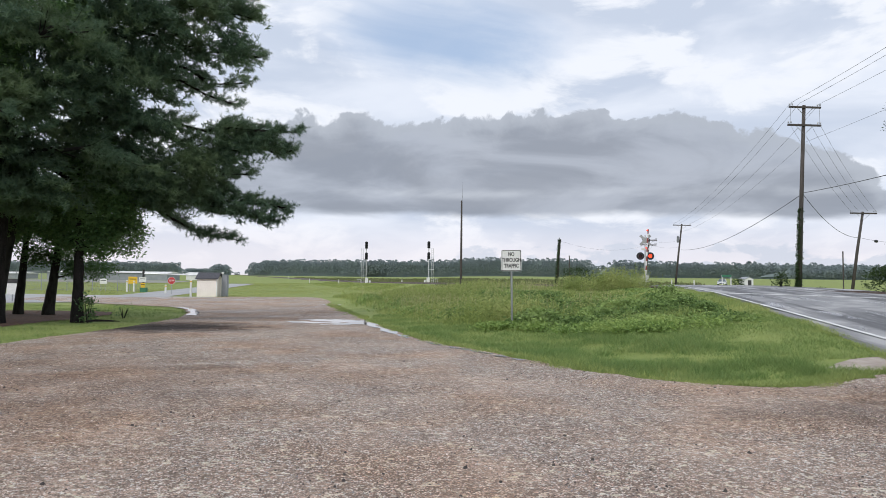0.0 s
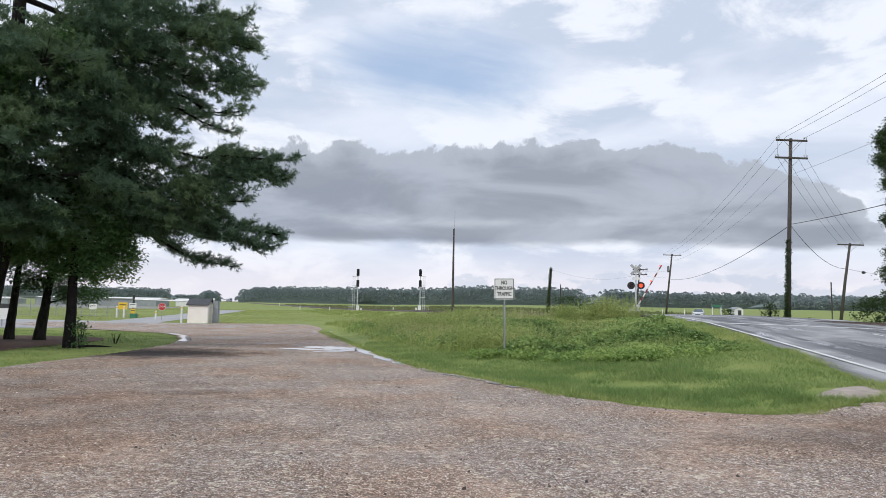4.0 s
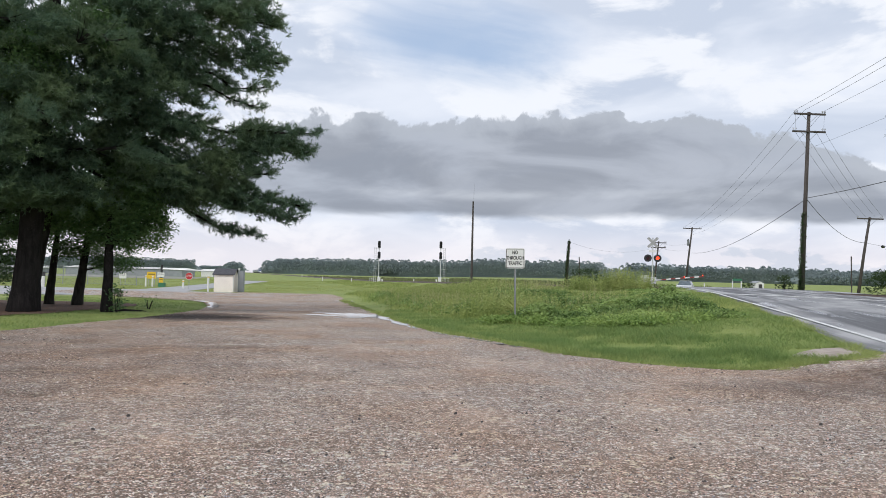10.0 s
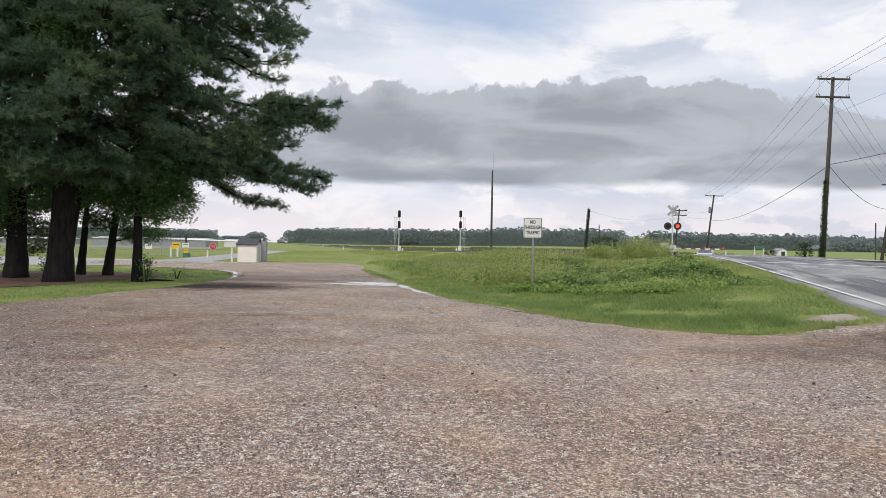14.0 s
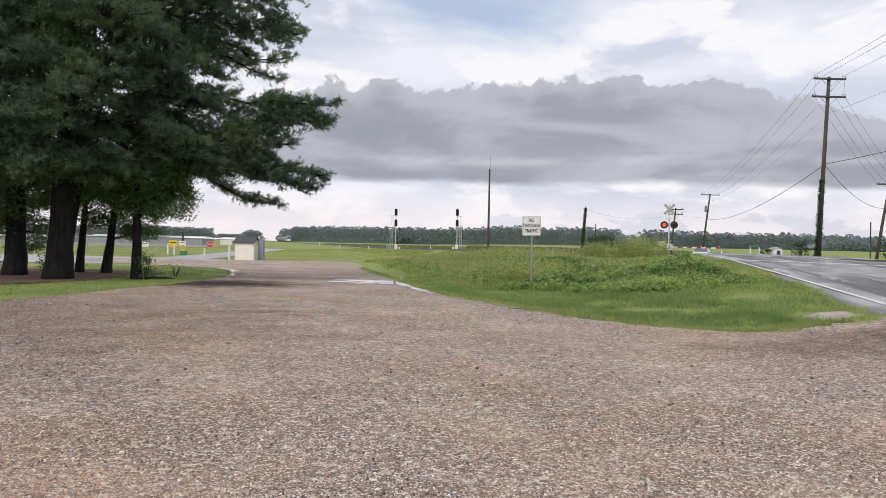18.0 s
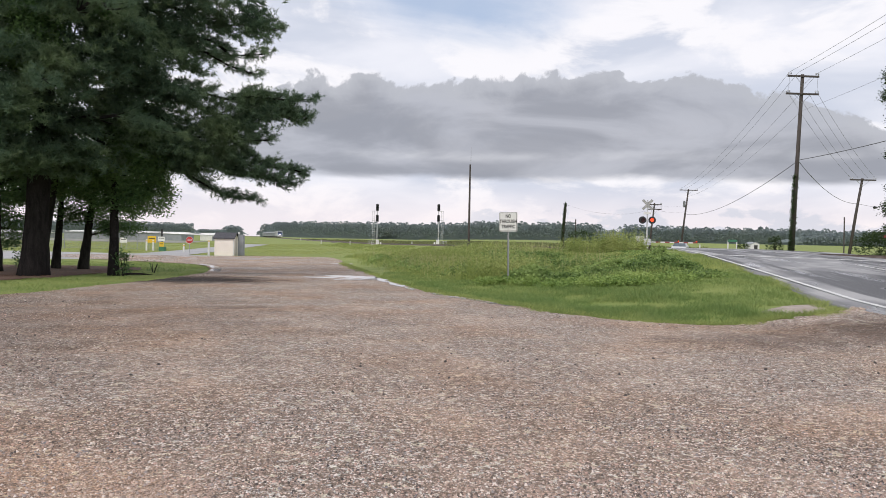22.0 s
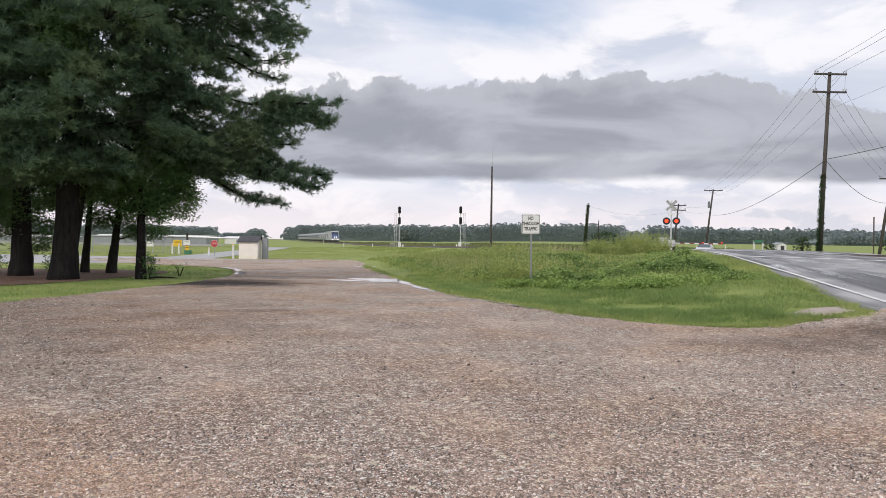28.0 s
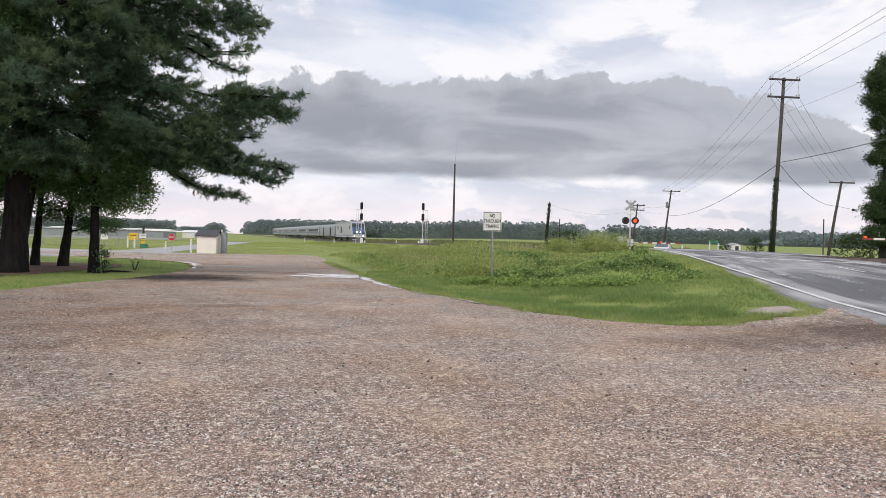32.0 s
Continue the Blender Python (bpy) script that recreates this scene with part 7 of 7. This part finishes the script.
def car():
    """A pale saloon waiting beyond the gate; it faces -y."""
    c = thing("car", at(40.8, 85, 0), "white saloon car waiting at the crossing", "car")
    paint = material("car_paint", (0.72, 0.74, 0.75), (0.66, 0.68, 0.70), 2.0, 0.25, 0.2)
    glass = material("car_glass", (0.10, 0.13, 0.15), (0.07, 0.09, 0.10), 3.0, 0.08)
    body = Geo()
    prof = [(-2.3, 0.35), (-2.25, 0.68), (-1.2, 0.90), (1.5, 0.95), (2.25, 0.88), (2.3, 0.4)]
    body.prism(prof, "x", -0.88, 0.88)
    part("body", body, paint, c)
    cab = Geo()
    cab.v = [(-0.8, -1.25, 0.9), (0.8, -1.25, 0.9), (0.8, 1.75, 0.94), (-0.8, 1.75, 0.94), (-0.62, -0.35, 1.42), (0.62, -0.35, 1.42), (0.62, 0.95, 1.42), (-0.62, 0.95, 1.42)]
    cab.f = [(0, 1, 5, 4), (1, 2, 6, 5), (2, 3, 7, 6), (3, 0, 4, 7)]
    part("windows", cab, glass, c, "dark window glass")
    part("roof", Geo().box(-0.64, -0.38, 1.405, 0.64, 0.98, 1.46, bevel=0.02), paint, c)
    for sx in (-1, 1):
        part("headlight", Geo().box(sx * 0.7 - 0.15, -2.33, 0.6, sx * 0.7 + 0.15, -2.27, 0.72), GALV, c, "headlight")
        part("mirror", Geo().box(sx * 0.93 - 0.07, -0.9, 0.92, sx * 0.93 + 0.07, -0.8, 1.04), paint, c)
        for yy in (-1.45, 1.4):
            w = part("wheel", Geo().tube([(sx * 0.74, yy, 0.32), (sx * 0.9, yy, 0.32)], 0.32, 16), BLACK, c)
            part("rim", Geo().tube([(sx * 0.895, yy, 0.32), (sx * 0.91, yy, 0.32)], 0.2, 12), GALV, w)
    part("grille", Geo().box(-0.45, -2.325, 0.45, 0.45, -2.30, 0.6), BLACK, c)
    return c


saloon = car()


# ---- train ----
STEEL = material("fluted_steel", (0.30, 0.315, 0.33), (0.24, 0.255, 0.27), 1.5, 0.4, 0.5)
LOCO_GREY = material("loco_silver", (0.44, 0.455, 0.475), (0.38, 0.395, 0.415), 1.0, 0.45, 0.2)
LOCO_BLUE = material("loco_blue", (0.055, 0.085, 0.19), (0.045, 0.07, 0.16), 1.0, 0.4)
TRAIN_GLASS = material("train_glass", (0.03, 0.035, 0.04), (0.05, 0.055, 0.06), 2.0, 0.1)


def bogie(parent, y):
    b = part("bogie", Geo().box(-1.15, y - 1.5, 0.35, 1.15, y + 1.5, 0.75, bevel=0.05), DARK_STEEL, parent, "dark steel bogie")
    for yy in (y - 1.15, y + 1.15):
        for sx in (-0.74, 0.74):
            part("wheel", Geo().tube([(sx - 0.07, yy, 0.46), (sx + 0.07, yy, 0.46)], 0.46, 14), DARK_STEEL, b)


def locomotive():
    """Nose at y = 0 facing -y, tail at y = 21."""
    t = thing("locomotive", at(0, 0, 0), "silver and dark blue passenger locomotive with a sloped nose", "locomotive")
    side = [(0.0, 0.9), (0.0, 1.9), (0.55, 2.35), (1.55, 3.95), (2.3, 4.3), (21.0, 4.3), (21.0, 0.9)]
    g = Geo()
    for w in (1.52,):
        g.prism([(a0, b0) for a0, b0 in side], "x", -w, w)
    part("body", g, LOCO_GREY, t)
    part("roof_panel", Geo().prism([(2.45, 4.05), (2.3, 4.30), (2.5, 4.36), (20.9, 4.36), (20.9, 4.05)], "x", -1.545, 1.545), STEEL, t, "grey roof panel")
    part("nose_panel", Geo().prism([(-0.03, 1.62), (-0.03, 1.92), (0.50, 2.36), (1.52, 3.99), (1.62, 3.9), (0.7, 2.30), (0.1, 1.62)], "x", -1.3, 1.3), LOCO_BLUE, t, "dark blue nose panel")
    part("step_panel", Geo().box(-1.53, -0.04, 0.95, 1.53, 0.02, 1.15), WHITE, t, "white nose stripe")
    for sx in (-0.72, 0.72):
        part("windscreen", Geo().prism([(1.02, 3.17), (1.42, 3.82), (1.44, 3.80), (1.05, 3.15)], "x", sx - 0.6, sx + 0.6), TRAIN_GLASS, t, m=at(0, -0.05, 0.03))
        part("headlamp", Geo().tube([(sx * 0.55, -0.03, 2.02), (sx * 0.55, 0.1, 2.02)], 0.15, 10), HEAD_GLOW, t, "glowing headlamp")
        part("ditch_lamp", Geo().tube([(sx * 1.35, -0.06, 1.25), (sx * 1.35, 0.05, 1.25)], 0.12, 10), HEAD_GLOW, t, "glowing ditch lamp")
        part("side_window", Geo().box(sx / 0.72 * 1.52 - 0.02, 2.3, 2.75, sx / 0.72 * 1.52 + 0.02, 3.3, 3.4), TRAIN_GLASS, t)
        part("side_grille", Geo().box(sx / 0.72 * 1.52 - 0.02, 12.2, 1.8, sx / 0.72 * 1.52 + 0.02, 14.0, 3.3), BLACK, t)
        part("side_grille", Geo().box(sx / 0.72 * 1.52 - 0.02, 17.0, 2.6, sx / 0.72 * 1.52 + 0.02, 18.2, 3.5), BLACK, t)
        part("side_stripe", Geo().box(sx / 0.72 * 1.525 - 0.01, 0.6, 1.25, sx / 0.72 * 1.525 + 0.01, 20.9, 1.4), LOCO_BLUE, t)
    part("pilot", Geo().prism([(-0.1, 0.25), (-0.15, 0.95), (0.7, 0.95), (0.7, 0.25)], "x", -1.4, 1.4), DARK_STEEL, t)
    part("fuel_tank", Geo().box(-1.3, 7.5, 0.35, 1.3, 13.0, 0.95, bevel=0.08), DARK_STEEL, t)
    part("roof_fan_housing", Geo().box(-0.9, 15.5, 4.3, 0.9, 19.5, 4.5, bevel=0.05), LOCO_GREY, t)
    bogie(t, 4.0)
    bogie(t, 17.3)
    return t


def coach(kind):
    t = thing("baggage_car" if kind == "baggage" else "passenger_coach", at(0, 0, 0), "silver fluted baggage car with sliding doors" if kind == "baggage" else "silver fluted passenger coach with a dark window band", "railway coach", "train coaches")
    prof = []
    for k in range(13):
        q = math.pi * k / 12
        prof.append((1.55 * math.cos(q), 3.35 + 0.75 * math.sin(q)))
    prof += [(-1.6, 2.4), (-1.58, 1.15), (-1.45, 0.95), (1.45, 0.95), (1.58, 1.15), (1.6, 2.4)]
    part("body", Geo().prism(prof, "y", 0.35, 25.65), STEEL, t)
    for sx in (-1, 1):
        if kind == "baggage":
            for yy in (6.0, 17.5):
                part("sliding_door", Geo().box(sx * 1.59 - 0.03, yy, 1.15, sx * 1.59 + 0.03, yy + 1.9, 3.2), TRAIN_GLASS, t)
        else:
            for i in range(15):
                yy = 3.0 + 1.36 * i
                part("window", Geo().box(sx * 1.585 - 0.02, yy, 2.25, sx * 1.585 + 0.02, yy + 1.05, 2.95), TRAIN_GLASS, t)
            part("stripe", Geo().box(sx * 1.592 - 0.012, 0.5, 1.75, sx * 1.592 + 0.012, 25.5, 1.98), LOCO_BLUE, t)
        part("door", Geo().box(sx * 1.585 - 0.018, 1.0, 1.1, sx * 1.585 + 0.018, 1.8, 3.1), LOCO_GREY, t)
    for yy in (0.0, 25.6):
        part("gangway", Geo().box(-0.6, yy, 1.0, 0.6, yy + 0.4, 3.5), BLACK, t)
    part("underframe", Geo().box(-1.2, 6.5, 0.5, 1.2, 18.5, 0.98), DARK_STEEL, t)
    bogie(t, 3.2)
    bogie(t, 22.8)
    return t


engine = locomotive()
coaches = [coach("baggage"), coach("coach")]
while len(coaches) < 7:
    coaches.append(copy_thing(coaches[1], at(0, 0, 0)))


# ---- movement ----
def motions():
    heading = math.degrees(math.atan2(TRACK_D.y, TRACK_D.x)) - 90
    # metres of the nose along the track
    runs = [(0, 925), (5, 782), (10, 640), (14, 526), (17, 441), (20, 355), (22, 297), (25, 208), (28, 119), (30, 60), (32, 0.5)]
    for body, back in [(engine, 0.0)] + [(c, 21.6 + 26.2 * i) for i, c in enumerate(coaches)]:
        rows = []
        for t, s in runs:
            x, y, z = track_place(s + back, 0.0, 0.0)
            rows.append((t, pose(x, y, z, 0, 0, heading)))
        walk(body, rows)
    # the far gate falls, the near one too
    swing = [(0, 87), (1.0, 84), (2.0, 78), (3.0, 69), (4.5, 56), (6.0, 43), (7.0, 34), (8.0, 25), (9.0, 15), (10.0, 6), (10.8, 0.5), (12.0, 0), (32.0, 0)]
    walk(far_arm, [(t, pose(0, -0.32, 0.92, 0, -q, 0)) for t, q in swing])
    walk(near_arm, [(t, pose(0, -0.32, 0.92, 0, -q, 0)) for t, q in swing])
    # flashers: left and right lamps uncovered in turn
    for shutters in (far_shutters, near_shutters):
        for k, sh in enumerate(shutters):
            side = (-0.42, 0.42)[k]
            rows, n = [], -7
            while True:
                t0 = 8.05 + 0.605 * n
                is_open = (n % 2 == 0) == (k == 0)
                p = at(side, -0.08 if is_open else -0.165, 2.9)
                a0, b0 = t0 + 0.04, t0 + 0.605 - 0.04
                if b0 > 0:
                    if not rows:
                        rows.append((0.0, p))
                    elif a0 < 32:
                        rows.append((a0, p))
                    if b0 < 32:
                        rows.append((b0, p))
                    else:
                        rows.append((32.0, p))
                        break
                n += 1
            walk(sh, rows)
    # the car rolls up to the far gate
    drive = [(0, 150), (3, 132), (5, 112), (6, 103), (7, 95), (8, 89), (9.5, 85.5), (11, 85), (32, 85)]
    rows = []
    for t, y in drive:
        x = road_edge(y) + 2.1
        turn = math.degrees(math.atan2(road_edge(y + 1) - road_edge(y - 1), 2))
        rows.append((t, pose(x, y, road_level(y) + 0.05, 0, 0, -turn)))
    walk(saloon, rows)


motions()
